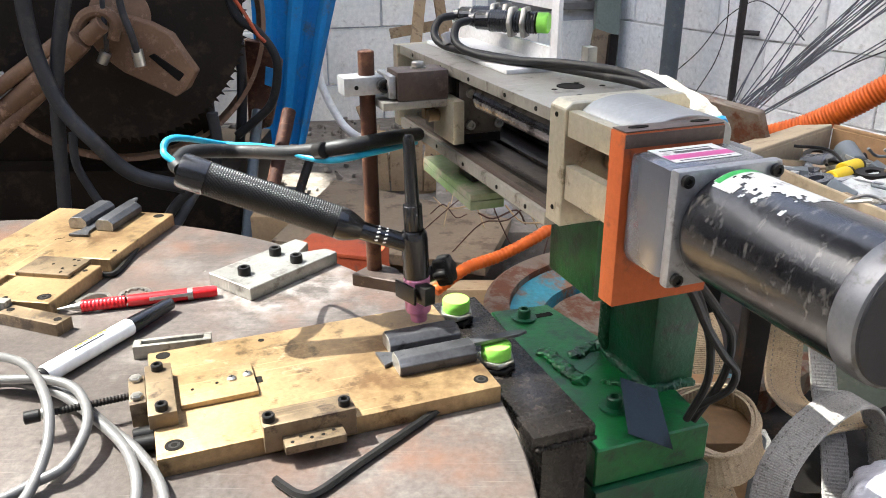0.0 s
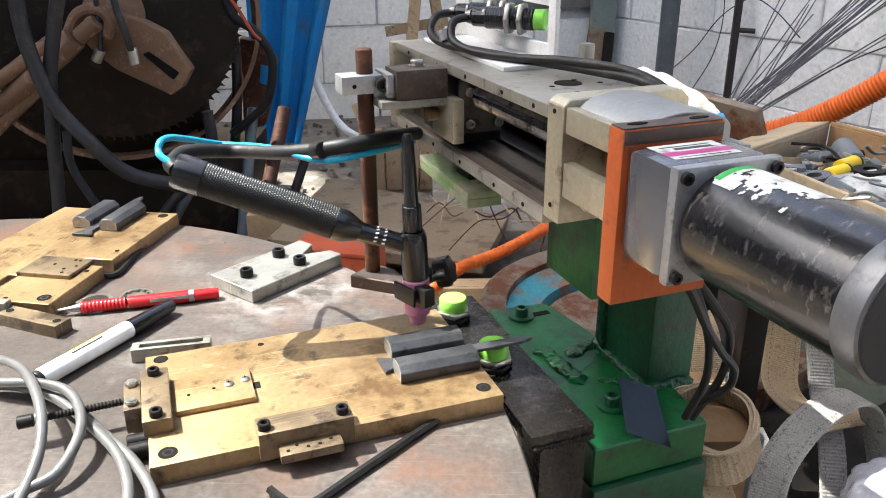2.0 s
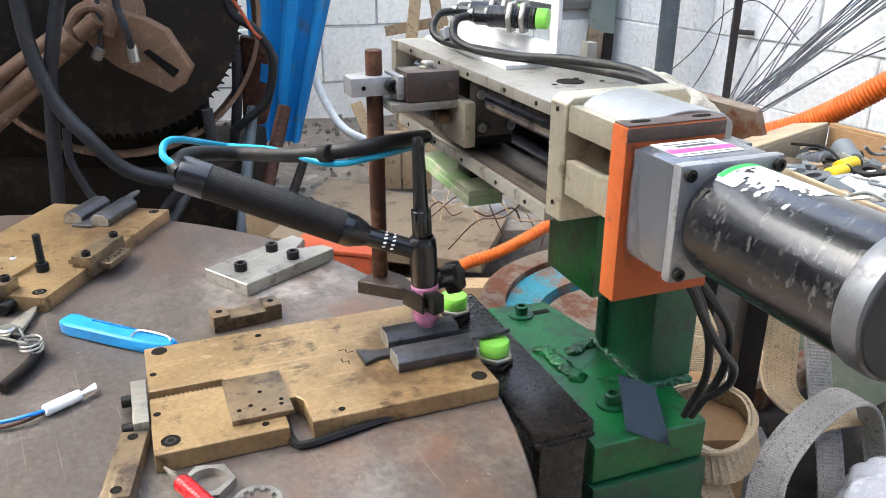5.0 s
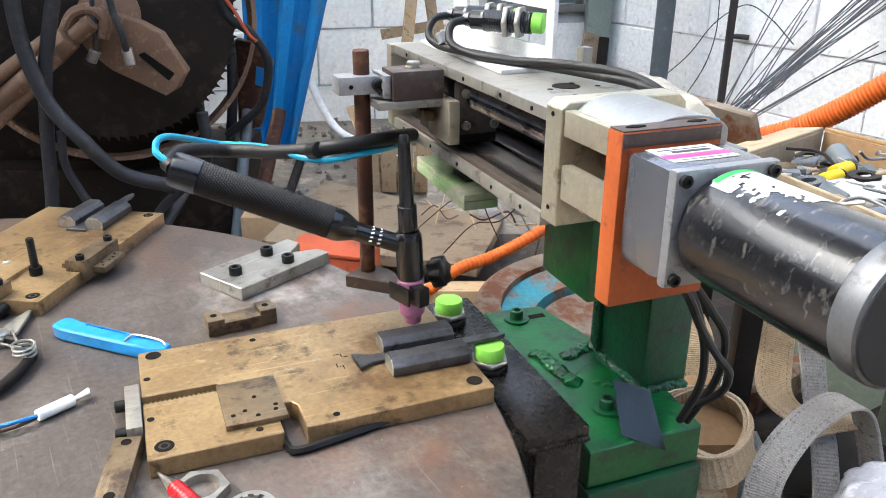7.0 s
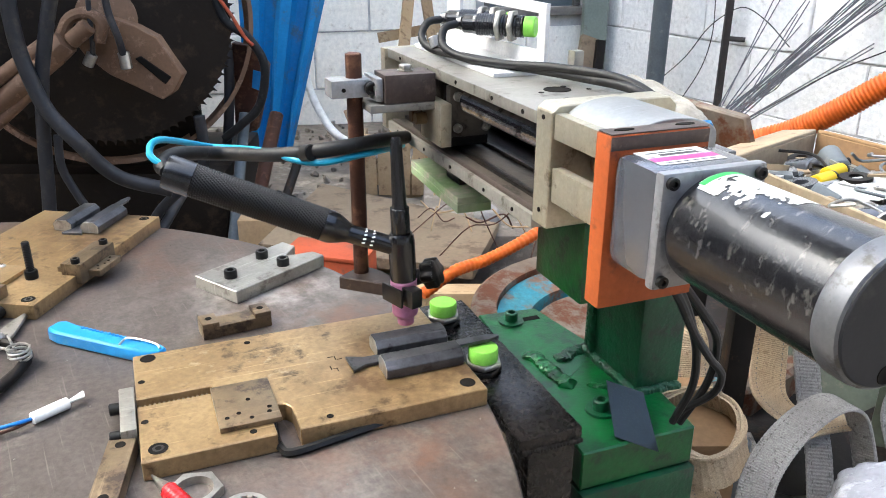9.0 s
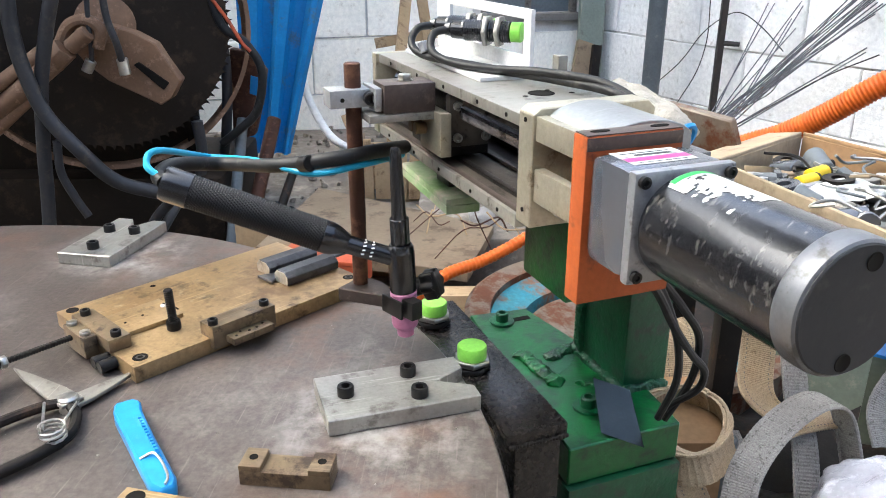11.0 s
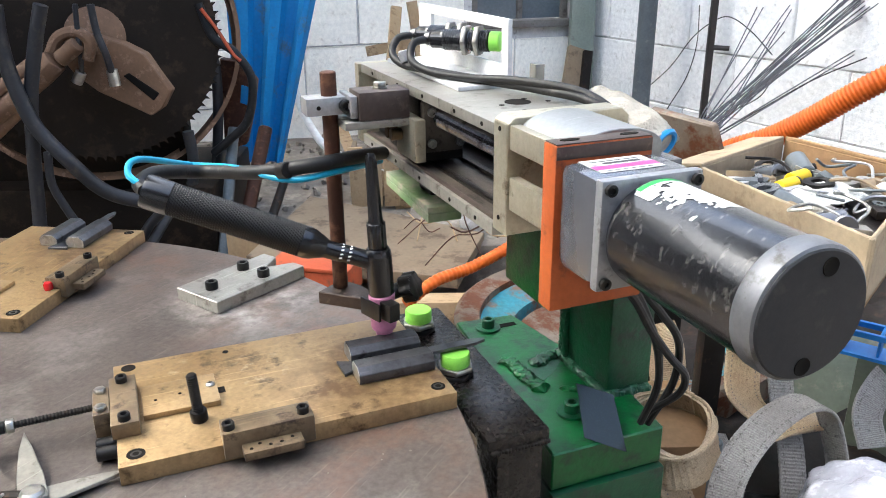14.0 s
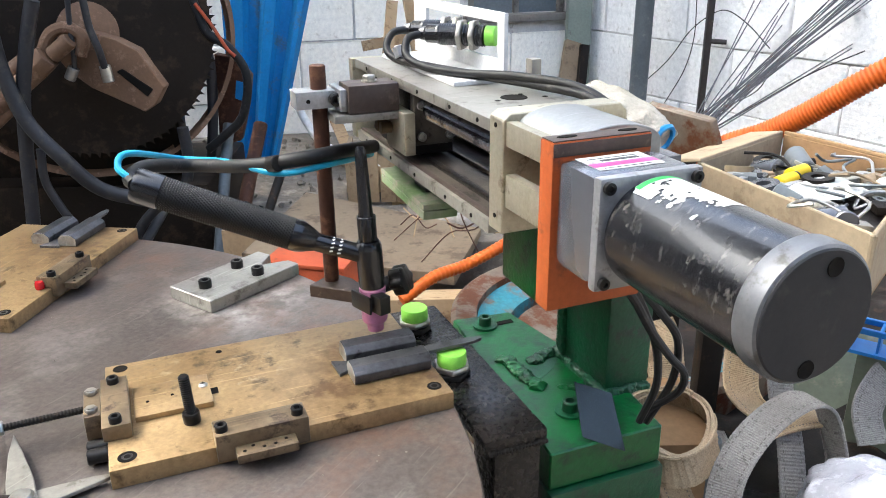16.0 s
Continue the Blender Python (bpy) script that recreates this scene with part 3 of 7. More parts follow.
def window():
    way, inward = Vector((-0.967, -0.255, 0)).normalized(), Vector((0.255, -0.967, 0)).normalized()
    m = Matrix(((way.x, -inward.x, 0, 0.65), (way.y, -inward.y, 0, 3.17), (0, 0, 1, 0), (0, 0, 0, 1)))
    w = thing("window_1", m, "weathered grey framed window with dusty panes", "window", kind="structure")
    part("window_sill", box(0.05, 0.49, -0.02, 0.1, 0.835, 0.862, 0.003), WINDOW_FRAME, w)
    for x0, x1 in ((0.075, 0.10), (0.26, 0.28), (0.44, 0.465)):
        part("window_frame", box(x0, x1, 0.03, 0.07, 0.864, 1.595, 0.003), WINDOW_FRAME, w)
    for x0, x1 in ((0.102, 0.258), (0.282, 0.438)):
        part("pane", box(x0, x1, 0.045, 0.05, 0.864, 1.595, 0), GLASS_DARK, w)
    return w


window()
sun_screen()
# ---- the rotary table and what lies on it ----
def rotary_table():
    t = thing("rotary_table", table_pose(0), "large round scuffed brown steel indexing table", "table")
    part("table_top", lathe([(0, -0.022), (0.538, -0.022), (0.543, -0.018), (0.543, -0.0015), (0.5415, 0), (0, 0)], 160), TABLE_STEEL, t, smooth=30)
    part("hub", lathe([(0, -0.05), (0.16, -0.05), (0.16, -0.022)], 48), DARK_IRON, t)
    rng = random.Random(3)
    scuff = bmesh.new()
    for _ in range(150):
        r, a = 0.54 * math.sqrt(rng.random()), rng.uniform(0, 6.283)
        s = rng.uniform(0.0003, 0.0009)
        v = bmesh.ops.create_icosphere(scuff, subdivisions=1, radius=s, matrix=Matrix.Translation((r * math.cos(a), r * math.sin(a), s * 0.3)))
        for q in v["verts"]:
            q.co += Vector((rng.uniform(-1, 1), rng.uniform(-1, 1), 0)) * s * 0.6
    c = part("grit", scuff, STAGE_STEEL, t, "metal chips and weld grit")
    tagged(c, kind="stuff")
    RIDERS.append((t, Matrix()))
    base = thing("table_pedestal", pose(AXIS[0], AXIS[1], 0.46), "dark iron pedestal under the indexing table", "pedestal")
    part("column", lathe([(0, 0), (0.2, 0), (0.2, 0.03), (0.11, 0.05), (0.11, 0.29), (0, 0.29)], 40), DARK_IRON, base)
    return t


def hole_row(f, pts, z, r):
    for x, y in pts:
        bore("hole", f, x, y, z, r)


def weld_bars(f, y1=0.085, y2=0.050):
    """Two chamfered steel bars laid side by side with a notched strip between them."""
    sec = [(-0.0105, 0.0), (-0.0115, 0.004), (-0.0115, 0.0085), (-0.006, 0.0135), (0.007, 0.0135), (0.0115, 0.0085), (0.0115, 0.004), (0.0105, 0.0)]
    for y, x0 in ((y1, -0.0645), (y2, -0.0675)):
        bm = bmesh.new()
        ends = [[bm.verts.new((x, y + a, 0.0153 + b)) for a, b in sec] for x in (x0, -0.003)]
        for k in range(8):
            bm.faces.new((ends[0][k], ends[0][(k + 1) % 8], ends[1][(k + 1) % 8], ends[1][k]))
        bm.faces.new(ends[0]), bm.faces.new(ends[1])
        bmesh.ops.recalc_face_normals(bm, faces=bm.faces)
        bmesh.ops.bevel(bm, geom=list(bm.edges), offset=0.0005, segments=1, affect="EDGES")
        part("steel_bar", bm, STEEL_BAR, f, "ground steel bar with bright cut ends", smooth=20)
        part("cut_face", moved(prism([(p[0] * 0.93, p[1] * 0.93 + 0.0005) for p in sec], 0, 0.0004, 0), Matrix(((0, 0, 1, x0 - 0.0003), (1, 0, 0, y), (0, 1, 0, 0.0153), (0, 0, 0, 1)))), STEEL, f, "bright cut end")


def strip(f, x0, x1, y):
    out = [(x0, y + 0.012), (x0 + 0.001, y - 0.012), (x0 + 0.012, y - 0.006), (x1 - 0.01, y - 0.004), (x1, y - 0.001), (x1, y + 0.002), (x1 - 0.01, y + 0.005), (x0 + 0.014, y + 0.006)]
    part("strip", prism(out, 0.0156, 0.0185, 0.0003), STEEL_BAR, f, "thin flared steel strip between the bars", smooth=20)


PLATE = pose(0.5261, 0.1266, 0, 0, 0, 21.09)


def plate_body(f, notch=False):
    if notch:
        out = [(-0.2495, 0), (-0.1600, 0), (-0.1600, 0.030), (-0.1565, 0.0365), (-0.1480, 0.0365), (-0.1440, 0.030), (-0.1440, 0), (0, 0), (0, 0.1507), (-0.2495, 0.1507), (-0.2495, 0.0815),
               (-0.1950, 0.0815), (-0.1950, 0.0705), (-0.2495, 0.0705)]
        part("base_plate", prism(out, 0.0002, 0.015, 0.0007), BRASS, f, smooth=20)
        part("groove_floor", box(-0.2485, -0.195, 0.071, 0.081, 0.001, 0.007, 0), BRASS_DARK, f)
        teeth = merge(*[box(-0.248 + 0.0034 * k, -0.2464 + 0.0034 * k, 0.0708, 0.0742, 0.007, 0.0135, 0) for k in range(15)])
        part("tooth_rack", teeth, BRASS_DARK, f, "row of small rack teeth")
    else:
        part("base_plate", box(-0.2495, 0, 0, 0.1507, 0.0002, 0.015, 0.0009), BRASS, f, smooth=20)


def fixture_clamp(turn, bolt, label, stud=True):
    """The fixture with its end stop, slide and front block."""
    m = pose(0, 0, 0, 0, 0, turn) @ PLATE
    f = thing("welding_fixture", table_pose(0) @ m, label, "fixture", "fixtures round the table")
    RIDERS.append((f, m))
    plate_body(f)
    for x, y, r in ((-0.2378, 0.1423, 0.0058), (-0.2375, 0.0128, 0.0065), (-0.0107, 0.0140, 0.0058)):
        bore("counterbore", f, x, y, 0.015, r)
        if y < 0.1:
            cap_screw("screw", f, x, y, 0.0125, 0.0042, 0.003)
    hole_row(f, ((-0.1589, 0.1392),), 0.015, 0.0026)
    part("end_block", box(-0.2520, -0.2325, 0.036, 0.108, 0.0152, 0.0270, 0.001), BRASS_DARK, f)
    cap_screw("screw", f, -0.2427, 0.0995, 0.027)
    cap_screw("screw", f, -0.2424, 0.0420, 0.027)
    part("stop_block", box(-0.2640, -0.2523, 0.058, 0.098, 0.006, 0.0255, 0.001), BRASS_DARK, f)
    for y in (0.0915, 0.0655):
        hex_head("hex_screw", f, pose(-0.2585, y, 0.0255), 0.0048, 0.0032)
    for y in (0.034, 0.045):
        part("bolt", rod((-0.2640, y, 0.0075), (-0.2495, y, 0.0075), 0.0055, 14), BLACK_OXIDE, f)
    if stud:
        turns = [(0.0026 + (0.0003 if k % 2 else -0.0003), 0.0012 * k) for k in range(50)]
        part("threaded_stud", lathe([(0, 0)] + turns + [(0, 0.06)], 12, along((-0.2640, 0.0825, 0.0185), (-0.3330, 0.0793, 0.0185))), DARK_IRON, f, smooth=None)
        part("nut", moved(prism(hexagon(0.0055), 0, 0.005, 0.0004), along((-0.3180, 0.0800, 0.0185), (-0.3330, 0.0793, 0.0185))), ZINC, f)
        part("stud_head", rod((-0.3240, 0.0797, 0.0185), (-0.3345, 0.0792, 0.0185), 0.0048, 14), BLACK_OXIDE, f)
    part("slide_plate", box(-0.2300, -0.1738, 0.0538, 0.0985, 0.0152, 0.0195, 0.0006), BRASS, f)
    part("slide_slot", box(-0.1736, -0.1680, 0.072, 0.081, 0.0151, 0.0154, 0), HOLE, f)
    hole_row(f, ((-0.2200, 0.0728), (-0.2019, 0.0758)), 0.0195, 0.0013)
    for x, y in ((-0.1907, 0.0776), (-0.1785, 0.0800)) if not bolt else ((-0.1785, 0.0800),):
        bm = lathe([(0, 0), (0.0037, 0), (0.0036, 0.0012), (0.0022, 0.0024), (0, 0.0026)], 18, Matrix.Translation((x, y, 0.0195)))
        s = part("pan_screw", bm, ZINC, f)
        part("cross_slot", merge(box(x - 0.0018, x + 0.0018, y - 0.0003, y + 0.0003, 0.0219, 0.0223, 0), box(x - 0.0003, x + 0.0003, y - 0.0018, y + 0.0018, 0.0219, 0.0223, 0)), HOLE, s)
    part("front_block", merge(box(-0.1800, -0.1150, -0.0065, 0.0148, 0.0060, 0.0270, 0.001), box(-0.1735, -0.1160, 0.0146, 0.0230, 0.0151, 0.0200, 0.0006)), BRASS_DARK, f)
    cap_screw("screw", f, -0.1750, 0.0008, 0.027)
    cap_screw("screw", f, -0.1218, 0.0012, 0.027)
    part("drilled_strip", box(-0.1680, -0.1258, -0.0195, -0.0067, 0.0100, 0.0165, 0.0006), BRASS_DARK, f)
    hole_row(f, ((-0.1625, -0.0150), (-0.1560, -0.0105), (-0.1490, -0.0145), (-0.1410, -0.0140), (-0.1330, -0.0110)), 0.0165, 0.0013)
    weld_bars(f)
    strip(f, -0.0760, 0.055, 0.0675)
    if bolt:
        x, y = -0.1914, 0.0395
        part("loose_bolt_head", lathe([(0, 0), (0.0062, 0), (0.0064, 0.001), (0.0064, 0.0075), (0.0058, 0.0085), (0, 0.0085)], 22, pose(x, y, 0.0152, 2, -3)), BLACK_OXIDE, f)
        turns = [(0.0038 + (0.00025 if k % 2 else -0.00025), 0.0085 + 0.0009 * k) for k in range(34)]
        part("loose_bolt_shank", lathe([(0, 0.0085)] + turns + [(0.003, 0.0395), (0, 0.0395)], 14, pose(x, y, 0.0152, 2, -3)), BLACK_OXIDE, f, "upright threaded black bolt", smooth=None)
    return f


def fixture_rack(turn, label):
    m = pose(0, 0, 0, 0, 0, turn) @ PLATE
    f = thing("welding_fixture", table_pose(0) @ m, label, "fixture", "fixtures round the table")
    RIDERS.append((f, m))
    plate_body(f, True)
    for x, y, r in ((-0.2381, 0.1423, 0.0062), (-0.2380, 0.0127, 0.0066), (-0.0109, 0.0136, 0.0062)):
        bore("counterbore", f, x, y, 0.015, r)
    cap_screw("screw", f, -0.2380, 0.0127, 0.0125, 0.0042, 0.003)
    hole_row(f, ((-0.1589, 0.1398), (-0.2446, 0.1059), (-0.2448, 0.0485), (-0.1752, 0.0090), (-0.1210, 0.0078)), 0.015, 0.0026)
    part("cover_plate", box(-0.1970, -0.1540, 0.0140, 0.0715, 0.0152, 0.0192, 0.0005), BRASS_DARK, f)
    hole_row(f, ((-0.1730, 0.0450), (-0.1905, 0.0255), (-0.1820, 0.0290), (-0.1740, 0.0205), (-0.1610, 0.0240), (-0.1600, 0.0300)), 0.0192, 0.0017)
    part("end_plate", box(-0.2610, -0.2503, 0.0375, 0.0970, 0.0010, 0.0180, 0.001), STAGE_STEEL, f)
    for y in (0.0470, 0.0850):
        part("bolt", rod((-0.2612, y, 0.0085), (-0.2690, y, 0.0085), 0.0048, 16), BLACK_OXIDE, f)
    for x, y, w, h in ((-0.1000, 0.0905, 0.0045, 0.0007), (-0.0965, 0.0880, 0.0008, 0.0060), (-0.0935, 0.0850, 0.0045, 0.0007), (-0.1035, 0.0735, 0.0008, 0.0060), (-0.1000, 0.0715, 0.0040, 0.0007), (-0.0990, 0.0690, 0.0007, 0.0045)):
        part("engraved_mark", box(x - w / 2, x + w / 2, y - h / 2, y + h / 2, 0.0150, 0.0152, 0), HOLE, f)
    weld_bars(f)
    strip(f, -0.0895, 0.042, 0.0695)
    return f


def wedge_plate(turn):
    m = pose(0, 0, 0, 0, 0, turn) @ pose(0.2946, 0.3054, 0, 0, 0, 52.1)
    w = thing("v_notch_plate", table_pose(0) @ m, "bright milled steel plate with v notch and black screws", "locating plate", "notched plates round the table")
    RIDERS.append((w, m))
    part("plate", prism([(0, 0), (0.1184, 0), (0.1184, 0.0165), (0.0914, 0.0313), (0.1180, 0.0447), (0.1175, 0.0640), (-0.0005, 0.0643)], 0.0002, 0.0135, 0.0007), STEEL, w, smooth=20)
    for x, y in ((0.0195, 0.0323), (0.0730, 0.0470), (0.0732, 0.0143)):
        cap_screw("screw", w, x, y, 0.0135, 0.0066, 0.0082)


rotary_table()
fixture_clamp(0, False, "brass welding fixture with stop screw, slide and steel bars")
fixture_rack(60, "brass welding fixture with toothed groove and steel bars")
fixture_clamp(120, True, "brass welding fixture with an upright black bolt", True)
fixture_clamp(180, False, "brass welding fixture with red plug and steel bars", False)
for k in range(4):
    wedge_plate(60 * k)


# ---- loose things that ride on the table ----
def red_pen():
    p = on_table("ballpoint_pen", 0.1184, 0.2773, 0.0062, 15.8, "red ballpoint pen with chrome tip and clip", "pen")
    a = pose(0, 0, 0, 0, 90, 0)
    part("tip", lathe([(0.0008, 0), (0.0016, 0.006), (0.0040, 0.018), (0.0050, 0.021), (0, 0.021)], 18, a), ZINC, p, "chrome cone tip")
    ribs = [(0.0056 + (0.0004 if k % 2 else -0.0002), 0.0215 + 0.0017 * k) for k in range(24)]
    part("grip", lathe([(0, 0.0212)] + ribs + [(0, 0.063)], 20, a), PLASTIC_RED, p, "ribbed red grip", smooth=None)
    part("barrel", lathe([(0.0055, 0.063), (0.0059, 0.066), (0.0060, 0.118), (0, 0.118)], 20, a), PLASTIC_RED, p)
    part("band", lathe([(0.0061, 0.1181), (0.0062, 0.1230), (0, 0.1230)], 20, a), ZINC, p)
    part("push_button", lathe([(0.0056, 0.1231), (0.0056, 0.142), (0.0046, 0.146), (0, 0.146)], 20, a), PLASTIC_RED, p)
    part("clip", moved(box(0.083, 0.121, -0.0016, 0.0016, 0.0062, 0.0076, 0.0005), pose(0, 0, 0, 70)), ZINC, p, "chrome clip")


def marker():
    p = on_table("marker_pen", 0.1613, 0.1513, 0.0083, 65.1, "white paint marker with black cap and yellow print", "marker")
    a = pose(0, 0, 0, 0, 90, 0)
    part("end_plug", lathe([(0, 0), (0.0070, 0), (0.0074, 0.001), (0.0074, 0.004), (0, 0.004)], 24, a), BLACK_OXIDE, p)
    part("barrel", lathe([(0.0076, 0.0041), (0.0080, 0.006), (0.0080, 0.0940), (0.0074, 0.0955), (0, 0.0955)], 28, a), PLASTIC_WHITE, p)
    part("cap", lathe([(0.0076, 0.0956), (0.0079, 0.098), (0.0066, 0.1380), (0.0058, 0.1470), (0.0040, 0.1490), (0, 0.1490)], 28, a), TORCH_BLACK, p, "black cap")
    for i in range(7):
        bm = bmesh.new()
        x = 0.037 + 0.0052 * i
        for j in range(5):
            q = []
            for e, xx in ((j, x), (j + 1, x), (j + 1, x + 0.0042), (j, x + 0.0042)):
                t = radians(58 + 6.5 * e)
                q.append(bm.verts.new((xx, 0.00815 * math.cos(t), 0.00815 * math.sin(t))))
            bm.faces.new(q)
        part("print_bar", bm, YELLOW, p)
    bm = bmesh.new()
    for j in range(3):
        q = []
        for e, xx in ((j, 0.034), (j + 1, 0.034), (j + 1, 0.066), (j, 0.066)):
            t = radians(98 + 5 * e)
            q.append(bm.verts.new((xx, 0.00815 * math.cos(t), 0.00815 * math.sin(t))))
        bm.faces.new(q)
    part("print_bar", bm, PRINT_DARK, p)


def bars_and_nuts():
    p = on_table("slotted_bar", 0.2200, 0.1940, 0.0001, 13.3, "grey steel bar with a long slot", "bar")
    part("bar", merge(box(0, 0.0642, -0.0010, 0.0028, 0, 0.012, 0.0006), box(0, 0.0642, 0.0090, 0.0128, 0, 0.012, 0.0006), box(0, 0.0065, 0.0026, 0.0092, 0, 0.012, 0.0006), box(0.0577, 0.0642, 0.0026, 0.0092, 0, 0.012, 0.0006)), STAGE_STEEL, p)
    p = on_table("bridge_block", -0.0700, 0.3600, 0.0001, 88.0, "small brass bridge block with two holes", "block")
    part("block", merge(box(0, 0.062, -0.0105, 0.0105, 0, 0.0110, 0.0007), box(0, 0.0150, -0.0105, 0.0105, 0.0108, 0.0152, 0.0007), box(0.047, 0.062, -0.0105, 0.0105, 0.0108, 0.0152, 0.0007)), BRASS_DARK, p)
    hole_row(p, ((0.0075, 0), (0.0545, 0)), 0.0152, 0.0030)
    p = on_table("brass_strap", 0.0755, 0.2675, 0.0001, -20.7, "flat brass clamp bar with two holes", "bar")
    part("bar", box(0, 0.0700, -0.0092, 0.0092, 0, 0.0120, 0.0007), BRASS_DARK, p)
    hole_row(p, ((0.0070, 0), (0.0630, 0)), 0.012, 0.0036)
    p = on_table("hex_nut", 0.1455, 0.2980, 0.0001, 8, "large thin bright hex nut", "nut")
    outer, inner = hexagon(0.0182), [(0.0122 * math.cos(math.pi * k / 12), 0.0122 * math.sin(math.pi * k / 12)) for k in range(24)]
    bm = bmesh.new()
    o = [[bm.verts.new((0.0182 * math.cos(math.pi * k / 12) * (math.cos(math.pi / 6) / math.cos(((math.pi * k / 12) % (math.pi / 3)) - math.pi / 6)), 0.0182 * math.sin(math.pi * k / 12) * (math.cos(math.pi / 6) / math.cos(((math.pi * k / 12) % (math.pi / 3)) - math.pi / 6)), z)) for k in range(24)] for z in (0, 0.0062)]
    i = [[bm.verts.new((x, y, z)) for x, y in inner] for z in (0, 0.0062)]
    for k in range(24):
        j = (k + 1) % 24
        bm.faces.new((o[0][k], o[0][j], o[1][j], o[1][k]))
        bm.faces.new((i[0][j], i[0][k], i[1][k], i[1][j]))
        bm.faces.new((o[1][k], o[1][j], i[1][j], i[1][k]))
        bm.faces.new((o[0][j], o[0][k], i[0][k], i[0][j]))
    bmesh.ops.recalc_face_normals(bm, faces=bm.faces)
    part("ring", bm, ZINC, p, smooth=25)
    p = on_table("tooth_washer", 0.1753, 0.3207, 0.0001, 0, "round internal tooth lock washer", "washer")
    ring = lathe([(0.0125, 0), (0.0158, 0), (0.0160, 0.0006), (0.0158, 0.0016), (0.0125, 0.0016), (0.0125, 0)], 40)
    part("ring", ring, ZINC, p)
    for k in range(10):
        part("tooth", moved(box(0.0100, 0.0127, -0.0016, 0.0016, 0, 0.0022, 0.0003), pose(0, 0, 0, 0, 0, 36 * k)), ZINC, p)


def hex_key(name, pts, r, label):
    a = Vector(pts[0])
    p = on_table(name, a.x, a.y, 0, 0, label, "hex key")
    loc = [Vector(q) - Vector((a.x, a.y, 0)) for q in pts]
    part("bar", sweep(smooth_path(loc, 6), hexagon(r)), BLACK_OXIDE, p, smooth=20)


def knife():
    p = on_table("utility_knife", -0.1340, 0.2460, 0.0002, 37.5, "sky blue plastic snap-off utility knife", "knife")
    out = [(0, -0.0060), (0.012, -0.0095), (0.060, -0.0090), (0.112, -0.0085), (0.122, -0.004), (0.122, 0.005), (0.114, 0.0085), (0.060, 0.0085), (0.020, 0.0095), (0.006, 0.0120), (0, 0.0080)]
    part("handle", prism(out, 0, 0.0125, 0.0018), PLASTIC_SKYBLUE, p, smooth=40)
    part("teeth", merge(*[box(0.030 + 0.0042 * k, 0.0320 + 0.0042 * k, 0.0040, 0.0062, 0.0125, 0.0138, 0) for k in range(16)]), PLASTIC_SKYBLUE, p)
    part("wire_clip", hose([(0.082, -0.007, 0.0128), (0.083, 0.0015, 0.0150), (0.094, 0.0040, 0.0150), (0.112, 0.0035, 0.0146), (0.119, 0.000, 0.0136)], 0.0009, 8), ZINC, p, "bent steel clip")


def snips():
    p = on_table("snips", -0.1380, 0.2010, 0.0002, 0, "worn steel snips with coiled spring and dark handles", "snips")
    for tip, dz in (((-0.0430, -0.0700), 0.0065), ((-0.0530, 0.0310), 0.0030)):
        t = Vector((tip[0], tip[1], 0))
        n = Vector((-t.y, t.x, 0)).normalized()
        c = [(-t * 0.08 + n * 0.009), (t * 0.25 + n * 0.0085), (t * 0.7 + n * 0.005), t, (t * 0.7 - n * 0.004), (t * 0.25 - n * 0.0085), (-t * 0.08 - n * 0.009)]
        part("blade", prism([(v.x, v.y) for v in c], dz, dz + 0.0032, 0.0005), STAGE_STEEL, p)
    part("pivot", lathe([(0, 0), (0.0078, 0), (0.0078, 0.011), (0.0060, 0.0128), (0, 0.0132)], 20), ZINC, p)
    for ends, dz in (([(0, 0), (0.020, 0.016), (0.050, 0.020), (0.095, -0.010)], 0.0062), ([(0, 0), (0.012, -0.020), (0.040, -0.042), (0.082, -0.060)], 0.0070)):
        pts = [(x, y, dz) for x, y in ends]
        h = part("handle", hose(pts, 0.0042, 10), DARK_IRON, p)
        part("grip", hose([pts[2], ((pts[2][0] + pts[3][0]) / 2, (pts[2][1] + pts[3][1]) / 2 + 0.003, dz), pts[3]], 0.0046, 12), DARK_IRON, h, "dark worn grip")
    coil = [(0.050 + 0.0085 * math.cos(0.6 * k), 0.016 + 0.0085 * math.sin(0.6 * k), 0.010 + 0.00035 * k) for k in range(32)]
    part("spring", sweep([Vector(q) for q in [(0.004, 0.010, 0.011)] + coil + [(0.012, -0.012, 0.013)]], circle(0.0011, 6)), STEEL, p, "coiled wire spring")


